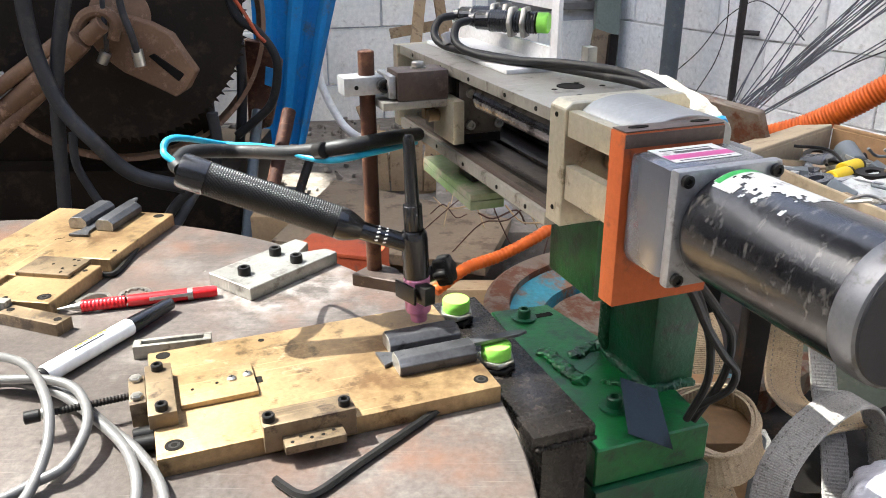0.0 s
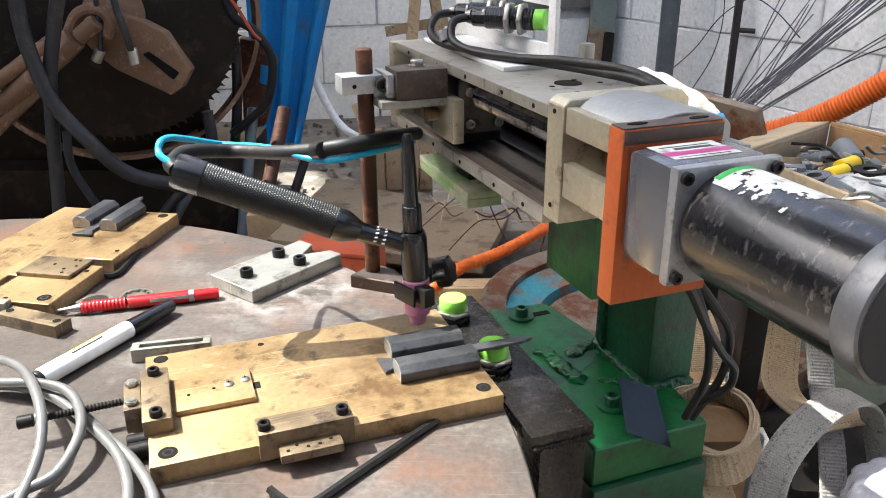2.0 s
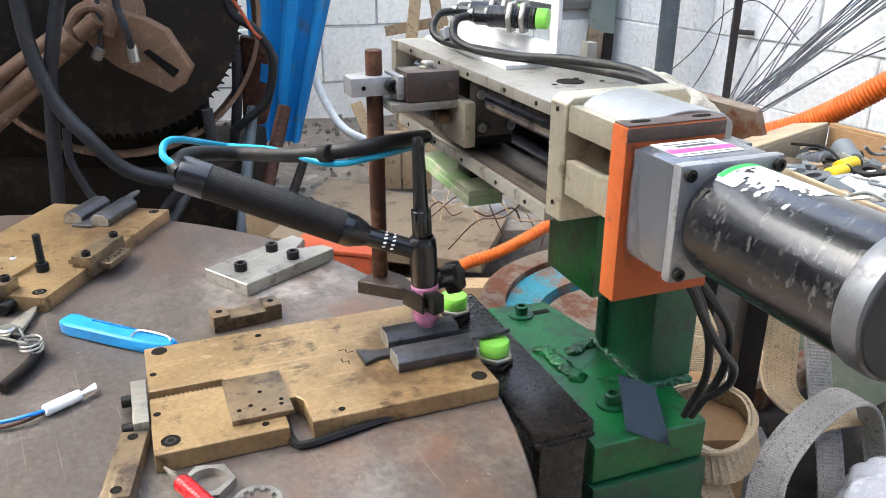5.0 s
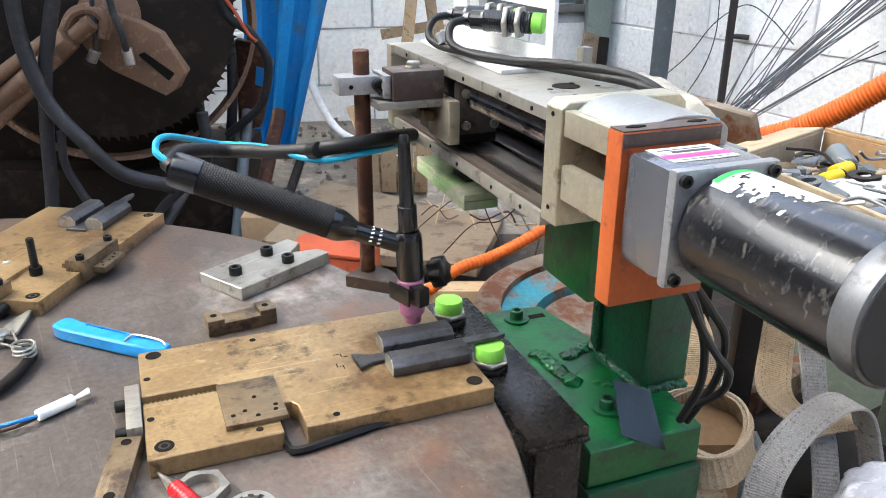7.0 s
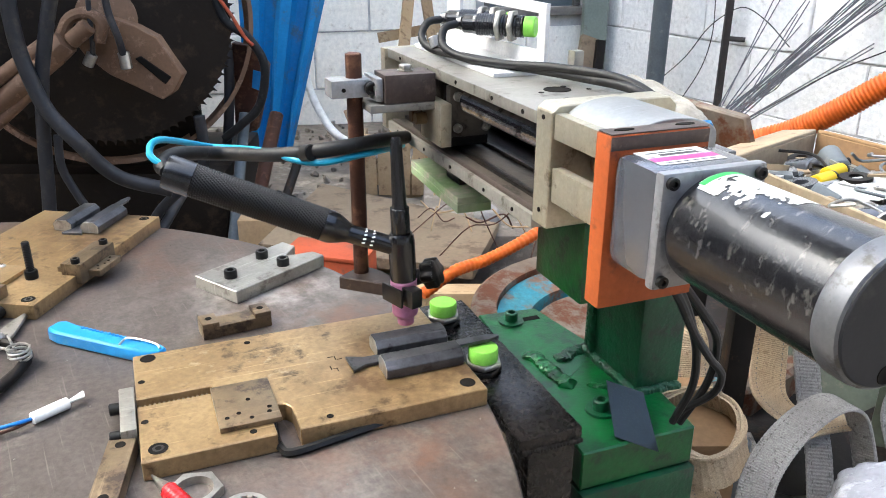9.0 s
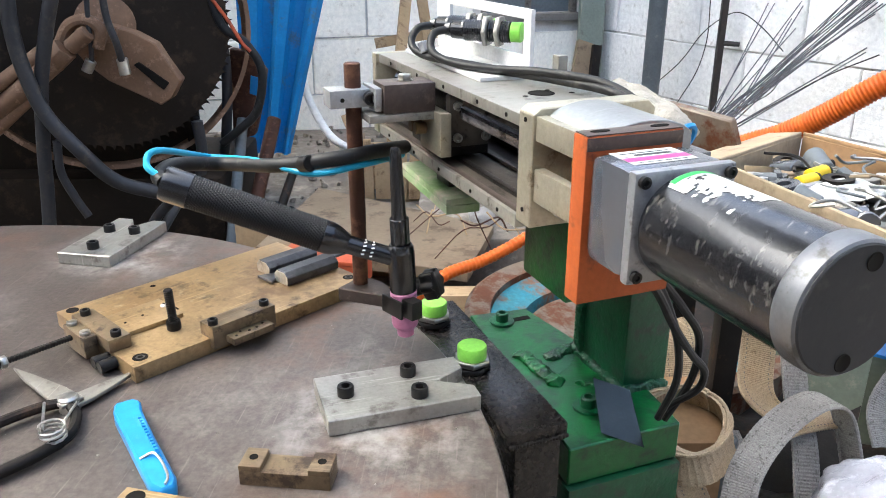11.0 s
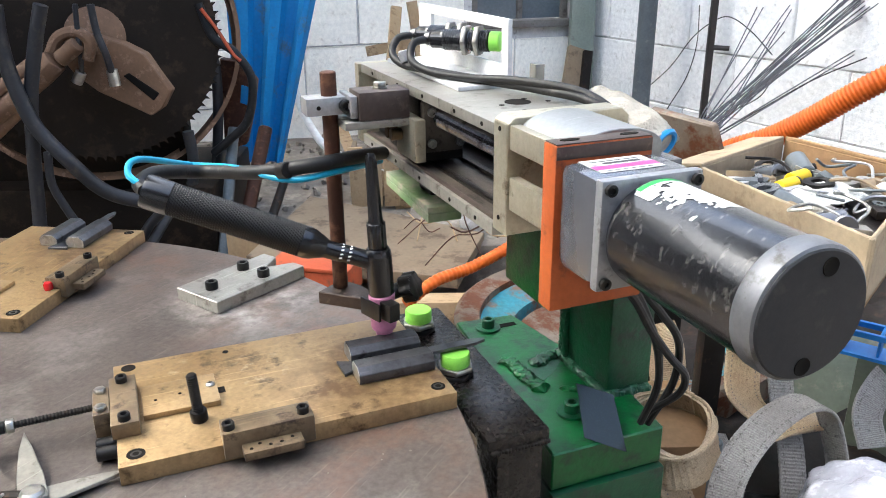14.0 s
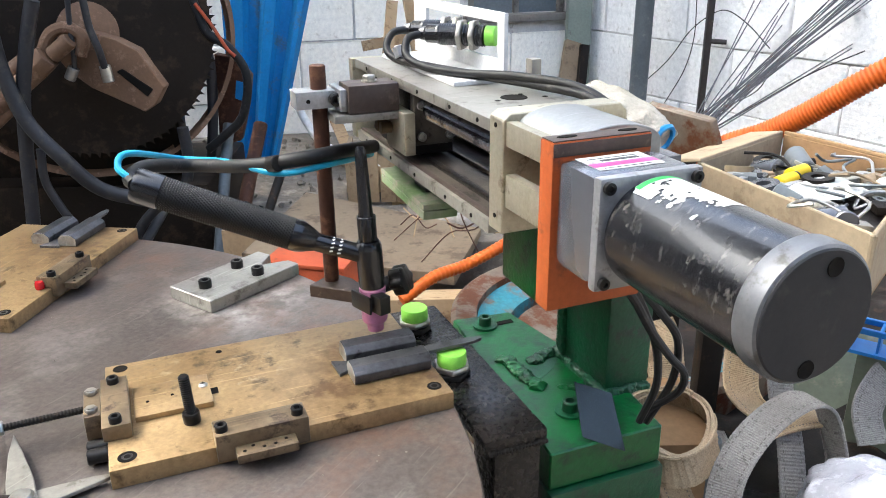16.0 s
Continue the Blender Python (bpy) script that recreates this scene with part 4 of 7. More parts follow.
def cables():
    p = on_table("plug_lead", -0.0060, 0.2400, 0.0055, 0, "white bullet connector on blue and brown wire", "connector")
    part("plug", rod((0.002, 0.002, 0), (0.0120, -0.0240, 0), 0.0046, 12), PLASTIC_WHITE, p)
    for dx in (-0.004, 0.0, 0.004):
        part("prong", rod((0.001, 0.003, 0), (-0.004 + dx, 0.0140, 0.0015 * (dx > 0)), 0.0014, 6), PLASTIC_WHITE, p)
    part("wire", hose([(0.0120, -0.0240, 0), (0.0160, -0.036, 0.002), (0.0120, -0.052, 0), (0.000, -0.075, -0.002)], 0.0015, 8), PLASTIC_BLUE, p, "blue wire")
    part("wire", hose([(0.0125, -0.0245, -0.001), (0.0180, -0.040, -0.001), (0.0150, -0.056, -0.002), (0.004, -0.080, -0.003)], 0.0013, 8), RUST_BROWN, p, "brown wire")
    runs = (
        ((0.1021, 0.1711, 0.012), (0.1279, 0.1609, 0.022), (0.1663, 0.1314, 0.03), (0.2016, 0.0847, 0.03), (0.2158, 0.052, 0.02), (0.2186, 0.0235, 0.01), (0.2171, 0.0014, 0.006), (0.2091, -0.0232, 0.006)),
        ((0.1109, 0.1531, 0.008), (0.1371, 0.1398, 0.014), (0.1781, 0.1297, 0.02), (0.2097, 0.1121, 0.022), (0.233, 0.075, 0.02), (0.2337, 0.0382, 0.012), (0.2176, 0.0232, 0.008), (0.2024, 0.0093, 0.006), (0.1853, 0.0015, 0.006)),
        ((0.1151, 0.1446, 0.006), (0.1467, 0.1445, 0.008), (0.1877, 0.1241, 0.012), (0.226, 0.0938, 0.012), (0.2612, 0.0596, 0.012), (0.2816, 0.0288, 0.01), (0.2903, 0.001, 0.006), (0.2948, -0.0283, 0.006)),
        ((0.1582, 0.1476, 0.006), (0.2006, 0.1224, 0.008), (0.2423, 0.0825, 0.01), (0.275, 0.0528, 0.01), (0.3008, 0.0199, 0.008), (0.3151, -0.0141, 0.006)),
    )
    for r in runs:
        a = Vector(r[0])
        c = on_table("cable", a.x, a.y, 0, 0, "grey round electric cable lying in loops", "cable", "loops of grey cable")
        part("sheath", hose([Vector(q) - Vector((a.x, a.y, 0)) for q in r], 0.0037, 12), GREY_CABLE, c)


def red_plug():
    x, y, z = (-0.3524, -0.0713, 0.0155)
    p = on_table("red_plug", x, y, 0.0152, 0, "small red plastic plug on the brass plate", "plug")
    part("plug", lathe([(0, 0), (0.0042, 0), (0.0046, 0.002), (0.0046, 0.006), (0.0034, 0.008), (0, 0.0083)], 16), PLASTIC_RED, p)


def hose_end():
    p = on_table("hose_end", -0.1395, 0.0990, 0.0112, 108, "grey ribbed hose end with a green ring", "hose end")
    a = pose(0, 0, 0, 0, 90, 0)
    ribs = [(0.0098 + (0.0010 if k % 2 else -0.0006), -0.030 + 0.0016 * k) for k in range(34)]
    part("sleeve", lathe([(0, -0.030)] + ribs + [(0, 0.0244)], 24, a), GREY_CABLE, p, "ribbed grey sleeve", smooth=None)
    part("ring", lathe([(0, 0.0246), (0.0104, 0.0246), (0.0108, 0.0260), (0.0108, 0.0330), (0.0100, 0.0345), (0, 0.0345)], 24, a), PRINT_GREEN, p, "green ring")


red_pen()
hose_end()
marker()
bars_and_nuts()
hex_key("hex_key", ((0.3715, 0.0314, 0.0035), (0.3795, 0.024, 0.0035), (0.39, 0.0162, 0.0035), (0.4012, 0.0184, 0.0035), (0.4266, 0.0495, 0.0035), (0.4792, 0.113, 0.0035)), 0.0031, "black steel hex key lying on the table")
hex_key("hex_key", ((0.1088, 0.3638, 0.016), (0.1188, 0.362, 0.006), (0.1302, 0.3622, 0.0035), (0.1384, 0.3673, 0.0035), (0.1388, 0.3966, 0.0035), (0.1373, 0.4409, 0.0035)), 0.0031, "black steel hex key leaning in the fixture notch")
knife()
snips()
cables()
red_plug()
# ---- the torch slide on its green stand (x across, y along away from the motor) ----
def weld_ridge(a, b, w, h, seed, up=(0, 0, 1), n=60, k=14):
    """A lumpy run of weld metal from a to b: half-round, uneven in width, height and surface."""
    a, b, up = Vector(a), Vector(b), Vector(up)
    d = (b - a).normalized()
    side = d.cross(up).normalized()
    bm = bmesh.new()
    rows = []
    for i in range(n + 1):
        u = i / n
        c = a.lerp(b, u) + side * (w * 0.35 * noise.noise((u * 7, seed * 3.1, 0)))
        end = min(1.0, 9 * u + 0.15, 9 * (1 - u) + 0.15)
        ww, hh = w * end * (1 + 0.3 * noise.noise((u * 5, seed, 4))), h * end * (1 + 0.35 * noise.noise((u * 6, seed, 9)))
        row = []
        for q in range(k + 1):
            t = math.pi * q / k
            v = c + side * (ww * math.cos(t)) + up * (hh * math.sin(t) ** 0.7 if 0 < q < k else -0.0004)
            if 0 < q < k:
                v += Vector((noise.noise(v * 420), noise.noise(v * 420 + Vector((7, 0, 0))), 0.8 * noise.noise(v * 260 + Vector((0, 7, 0))))) * (0.0022 * end)
            row.append(bm.verts.new(v))
        rows.append(row)
    for r0, r1 in zip(rows, rows[1:]):
        for q in range(k):
            bm.faces.new((r0[q], r0[q + 1], r1[q + 1], r1[q]))
    bm.faces.new(rows[0]), bm.faces.new(rows[-1][::-1])
    bmesh.ops.recalc_face_normals(bm, faces=bm.faces)
    return bm


def stand():
    s = thing("machine_stand", MACHINE @ pose(0.1, 0.25, 0.47), "green enamelled steel stand with rough welds", "machine stand")
    k = pose(-0.1, -0.25, -0.47)

    def p(name, bm, material, label="", smooth=35, parent=None):
        return part(name, moved(bm, k), material, parent or s, label, smooth)

    p("base_plate", merge(prism([(0.046, 0.122), (0.158, 0.122), (0.166, 0.20), (0.19, 0.21), (0.19, 0.26), (0.150, 0.29), (0.135, 0.378), (0.068, 0.385)], 0.705, 0.742, 0.0015)), GREEN, smooth=20)
    p("front_rail", box(0.045, 0.1585, 0.116, 0.165, 0.66, 0.704, 0.002), GREEN_DARK)
    p("leg", box(0.09, 0.15, 0.18, 0.26, 0.46, 0.704, 0.002), GREEN_DARK)
    p("column", box(0.138, 0.186, 0.184, 0.278, 0.7425, 0.952, 0.004), GREEN_DARK, "green square tube column")
    p("arm_block", box(0.045, 0.1375, 0.142, 0.216, 0.868, 0.9535, 0.002), GREEN)
    p("slot", box(0.088, 0.128, 0.352, 0.360, 0.7415, 0.7425, 0), HOLE)
    for x, y in ((0.0945, 0.3560), (0.0935, 0.1720)):
        p("washer", lathe([(0, 0.742), (0.0135, 0.742), (0.0135, 0.7445), (0, 0.7445)], 24, Matrix.Translation((x, y, 0))), GREEN_DARK)
        b = lathe([(0, 0), (0.0072, 0), (0.0072, 0.0085), (0.0064, 0.0095), (0.0042, 0.0095), (0.0036, 0.005), (0, 0.005)], 20, Matrix.Translation((x, y, 0.7446)))
        p("bolt", b, GREEN_DARK, "green painted socket bolt")
    p("weld_slug", weld_ridge((0.080, 0.290, 0.742), (0.0885, 0.212, 0.742), 0.0085, 0.0050, 1), GREEN, "raised lumpy painted weld", smooth=60)
    p("weld_slug", weld_ridge((0.100, 0.262, 0.742), (0.136, 0.277, 0.742), 0.0075, 0.0050, 2), GREEN_DARK, "raised lumpy painted weld", smooth=60)
    p("weld_slug", weld_ridge((0.104, 0.214, 0.742), (0.134, 0.192, 0.742), 0.0035, 0.003, 6), GREEN, smooth=60)
    p("weld_bead", weld_ridge((0.1385, 0.284, 0.742), (0.1375, 0.180, 0.742), 0.006, 0.007, 3), GREEN_DARK, smooth=60)
    p("weld_bead", weld_ridge((0.134, 0.183, 0.742), (0.188, 0.183, 0.742), 0.005, 0.006, 4), GREEN_DARK, smooth=60)
    # flat darker green sheet; the hollow's shade is put into its colour
    p("gouge", prism([(0.092, 0.255), (0.097, 0.232), (0.118, 0.246), (0.134, 0.262), (0.130, 0.268), (0.108, 0.258)], 0.7415, 0.7424, 0), GREEN_DARK, "flat dark patch for the shaded hollow beside the weld")
    p("weld_bead", weld_ridge((0.1378, 0.262, 0.742), (0.1378, 0.262, 0.868), 0.006, 0.006, 5, (-1, 0, 0)), GREEN_DARK, smooth=60)


def slide():
    s = thing("linear_slide", MACHINE @ pose(0.015, 0.25, 0.955), "pale anodised linear slide with greasy lead screw", "linear slide")
    k = pose(-0.015, -0.25, -0.955) @ pose(-0.0265, 0.40, 0, 0, 0, 0.65) @ pose(0.0265, -0.40, 0)

    def p(name, bm, material, label="", smooth=35):
        return part(name, moved(bm, k), material, s, label, smooth)

    p("top_plate", box(-0.0265, 0.062, 0.0985, 0.398, 1.0262, 1.0345, 0.0008), STAGE_STEEL, "grey cover plate with holes")
    p("bottom_plate", box(-0.0265, 0.062, 0.1005, 0.400, 0.9555, 0.9650, 0.0008), STAGE_STEEL)
    p("rail", box(-0.010, -0.004, 0.101, 0.398, 0.9660, 0.9690, 0.0004), GREASE)
    p("tray", box(-0.0185, 0.0495, 0.1005, 0.398, 0.9651, 0.9659, 0.0002), TRAY, "greasy brown floor of the slide")
    p("rail", box(-0.0235, -0.0195, 0.1005, 0.398, 0.9652, 0.9672, 0.0004), OX_BROWN)
    p("rail", box(0.020, 0.026, 0.101, 0.398, 0.9660, 0.9690, 0.0004), GREASE)
    p("back_plate", box(0.050, 0.0615, 0.1005, 0.398, 0.9652, 0.9900, 0.0008), GREASE)
    p("near_end_plate", moved(prism([(-0.0275, 0.9625), (0.064, 0.9625), (0.064, 1.036), (0.058, 1.0415), (-0.0225, 1.0415), (-0.0275, 1.0375)], 0, 0.0190, 0.0008), Matrix(((1, 0, 0, 0), (0, 0, 1, 0.0790), (0, 1, 0, 0), (0, 0, 0, 1)))), ANODISED, "cream anodised end plate", smooth=20)
    p("far_end_plate", box(-0.0285, 0.064, 0.4005, 0.4130, 0.9570, 1.0340, 0.0008), ANODISED)
    turns = [(0.0084 + (0.0014 if j % 2 else -0.0014), 0.0030 * j) for j in range(96)]
    p("lead_screw", lathe([(0, 0)] + turns + [(0, 0.288)], 20, along((-0.004, 0.105, 1.0100), (-0.004, 0.398, 1.0100))), GREASE_BRIGHT, "black greasy lead screw", smooth=None)
    for y0 in (0.118, 0.165, 0.230, 0.290, 0.36):
        p("tapped_hole", lathe([(0, 0), (0.0016, 0), (0.0016, 0.0006), (0, 0.0006)], 10, along((-0.0266, y0, 1.0303), (-0.0276, y0, 1.0303))), HOLE)
        p("tapped_hole", lathe([(0, 0), (0.0016, 0), (0.0016, 0.0006), (0, 0.0006)], 10, along((-0.0266, y0 + 0.01, 0.9603), (-0.0276, y0 + 0.01, 0.9603))), HOLE)
    for z in (0.973, 1.033):
        p("tapped_hole", lathe([(0, 0), (0.0016, 0), (0.0016, 0.0006), (0, 0.0006)], 10, along((-0.0276, 0.0885, z), (-0.0286, 0.0885, z))), HOLE)
    p("centre_bore", lathe([(0.0100, 0.0001), (0.0096, 0.0006), (0.0092, 0.0002), (0, 0.0003)], 28, Matrix.Translation((0.0200, 0.1560, 1.0345))), HOLE)
    for x, y in ((0.004, 0.150), (0.010, 0.126), (0.042, 0.150), (0.03, 0.165)):
        p("tapped_hole", lathe([(0.0022, 0.0001), (0.002, 0.0004), (0, 0.0002)], 12, Matrix.Translation((x, y, 1.0345))), HOLE)
    # coupling housing between the end plate and the motor plate
    p("housing_bar", box(-0.0255, -0.0180, 0.0135, 0.0785, 1.0210, 1.0370, 0.0008), ANODISED)
    p("housing_bar", box(-0.0255, -0.0180, 0.0135, 0.0785, 0.9810, 1.0030, 0.0008), ANODISED)
    arch = [(0.030 * math.cos(math.pi * q / 16), 0.012 * math.sin(math.pi * q / 16)) for q in range(17)]
    p("housing_cover", moved(prism([(x + 0.012, 1.0325 + z) for x, z in arch] + [(-0.018, 1.022), (0.042, 1.022)], 0, 0.0652, 0.0004), Matrix(((1, 0, 0, 0), (0, 0, 1, 0.0136), (0, 1, 0, 0), (0, 0, 0, 1)))), COVER_ALU, "curved brushed aluminium cover")
    p("housing_back", box(0.030, 0.058, 0.0135, 0.0785, 0.966, 1.022, 0.001), GEAR_GREY)
    p("coupling", merge(rod((0.010, 0.0140, 1.004), (0.010, 0.0500, 1.004), 0.0125, 24), rod((0.010, 0.0500, 1.004), (0.010, 0.0785, 1.004), 0.009, 20)), BRASS_DARK)
    for x, z in ((-0.0180, 0.9730), (0.0300, 0.9700)):
        b = lathe([(0, 0), (0.0048, 0), (0.0048, 0.004), (0.0028, 0.004), (0.0024, 0.002), (0, 0.002)], 16, along((x + 0.012, 0.0788, z), (x + 0.012, 0.06, z)))
        p("screw", b, ZINC)
    return s


def motor():
    s = thing("gear_motor", MACHINE @ pose(0, 0, 0.942), "worn black gear motor on an orange adapter plate", "motor")
    k = pose(-0.003, 0, -0.942)

    def p(name, bm, material, label="", smooth=35, parent=None):
        return part(name, moved(bm, k), material, parent or s, label, smooth)

    p("adapter_plate", box(-0.0325, 0.0292, -0.0040, 0.0100, 0.9460, 1.0430, 0.0012), ORANGE_PAINT, "orange painted steel plate")
    p("rust_edge", box(-0.0318, 0.0285, -0.0033, 0.0093, 1.0431, 1.0438, 0.0002), OX_BROWN, "bare browned top edge")
    p("rust_edge", box(-0.0320, 0.0285, -0.0043, -0.0038, 1.0352, 1.0424, 0.0001), OX_BROWN)
    for x, z in ((-0.020, 1.0439), (0.018, 1.0439)):
        p("slot", lathe([(0.0042, 0), (0.004, 0.0004), (0, 0.0002)], 14, pose(x, 0.0035, z) @ Matrix.Diagonal((1.5, 0.55, 1, 1))), HOLE)
    gb = bmesh.new()
    gb = merge(box(-0.0300, 0.0300, -0.0400, -0.0043, 0.9757, 1.0345, 0.0060))
    p("gearbox", gb, GEAR_GREY, "grey cast gearbox", smooth=50)
    p("flange", box(-0.0305, 0.0305, -0.0470, -0.0402, 0.9752, 1.0350, 0.0028), FLANGE_GREY, smooth=50)
    for x in (-0.0258, 0.0258):
        for z in (0.9800, 1.0302):
            b = lathe([(0, 0), (0.0032, 0), (0.0032, 0.0024), (0.0018, 0.0026), (0.0016, 0.0014), (0, 0.0014)], 16, along((x, -0.0470, z), (x, -0.06, z)))
            p("screw", b, BLACK_OXIDE)
    axis = along((0, -0.0472, 1.0052), (0, -0.2, 1.0052))
    p("motor_body", lathe([(0, 0), (0.0265, 0), (0.0285, 0.003), (0.0288, 0.006), (0.0292, 0.0950)], 64, axis), MOTOR_BLACK, "black enamel worn to bare patches", smooth=40)
    p("end_ring", lathe([(0.0292, 0.0950), (0.0300, 0.0953), (0.0303, 0.0960), (0.0303, 0.1042), (0.0297, 0.1064), (0.0283, 0.1072)], 64, axis), RING_ALU, "silver aluminium ring", smooth=40)
    p("end_cap", lathe([(0.0284, 0.1062), (0.0284, 0.1076), (0.0277, 0.1082), (0, 0.1082)], 64, axis), MOTOR_CAP, "dark grey round end cap", smooth=40)
    for x, z in ((0.0050, 1.0257), (-0.0012, 0.9826)):
        b = lathe([(0.0042, 0), (0.0040, 0.0004), (0.0035, 0.0001), (0, 0.0002)], 18, along((x, -0.1555, z), (x, -0.2, z)))
        p("screw_hole", b, HOLE)
    lab = p("gearbox_label", box(-0.0220, 0.0170, -0.0330, -0.0090, 1.0346, 1.0349, 0), PAPER, "white and magenta type label")
    p("label_band", box(-0.0219, 0.0168, -0.0280, -0.0215, 1.03492, 1.03502, 0), MAGENTA, parent=s)
    for y0, y1, x0, x1 in ((-0.0192, -0.0160, -0.012, 0.011), (-0.0142, -0.0130, -0.018, 0.012), (-0.0312, -0.0302, -0.018, 0.012)):
        p("print_bar", box(x0, x1, y0, y1, 1.03492, 1.03502, 0), PRINT_DARK)
    # the torn paper label wrapped on the motor's upper side
    rng = random.Random(11)
    R = 0.02915
    cells = bmesh.new()
    na, nl = 48, 48
    grid = {}
    for i in range(na + 1):
        for j in range(nl + 1):
            a = radians(38) + radians(87) * i / na
            y = -0.052 - 0.049 * j / nl
            grid[i, j] = (R * math.cos(a), y, 1.0052 + R * math.sin(a))
    verts = {}
    for i in range(na):
        for j in range(nl):
            u, v = i / na, j / nl
            torn = noise.noise((u * 5, v * 6, 3.3)) * 0.5 + noise.noise((u * 14, v * 18, 1.3)) * 0.4
            if torn + 0.28 - 0.9 * max(0, u - 0.55) * (0.5 + v) - 0.55 * max(0, v - 0.72) < -0.05:
                continue
            q = []
            for c in ((i, j), (i + 1, j), (i + 1, j + 1), (i, j + 1)):
                if c not in verts:
                    verts[c] = cells.verts.new(grid[c])
                q.append(verts[c])
            cells.faces.new(q)
    bmesh.ops.recalc_face_normals(cells, faces=cells.faces)
    bmesh.ops.solidify(cells, geom=list(cells.faces), thickness=0.0001)
    p("torn_label", cells, PAPER, "torn white paper label")
    band = []
    for i in range(25):
        a = radians(40) + radians(80) * i / 24
        band.append((R * 1.006 * math.cos(a), R * 1.006 * math.sin(a)))
    bb = bmesh.new()
    for i in range(24):
        q = [bb.verts.new((band[e][0], y, 1.0052 + band[e][1])) for e, y in ((i, -0.0525), (i + 1, -0.0525), (i + 1, -0.0565), (i, -0.0565))]
        bb.faces.new(q)
    p("green_band", bb, PRINT_GREEN)
    for j in range(5):
        bb = bmesh.new()
        y = -0.0615 - 0.0042 * j
        a0, a1 = radians(50), radians(50 + 24 + 7 * ((j * 3) % 3))
        for i in range(10):
            q = []
            for e, yy in ((i, y), (i + 1, y), (i + 1, y - 0.0012), (i, y - 0.0012)):
                a = a0 + (a1 - a0) * e / 10
                q.append(bb.verts.new((R * 1.007 * math.cos(a), yy, 1.0052 + R * 1.007 * math.sin(a))))
            bb.faces.new(q)
        p("print_bar", bb, PRINT_DARK)
    runs = (
        ((0.020, 0.020, 0.962), (0.0604, 0.045, 0.9241), (0.0875, 0.06, 0.8865), (0.1139, 0.08, 0.8455), (0.1317, 0.1, 0.8), (0.1355, 0.122, 0.7528)),
        ((0.026, 0.020, 0.962), (0.0687, 0.05, 0.9219), (0.1058, 0.07, 0.8855), (0.1365, 0.085, 0.8485), (0.1515, 0.105, 0.7983), (0.1429, 0.122, 0.7499)),
        ((0.014, 0.020, 0.962), (0.0553, 0.04, 0.9229), (0.0903, 0.06, 0.8791), (0.1276, 0.08, 0.8377), (0.1506, 0.09, 0.8131), (0.1546, 0.1, 0.7894), (0.143, 0.118, 0.7661), (0.1394, 0.124, 0.7518)),
    )
    for r in runs:
        p("cable", hose(r, 0.0033, 10), RUBBER, "black motor cable")


CARRIAGE = MACHINE @ pose(-0.05, 0.285, 0.95)


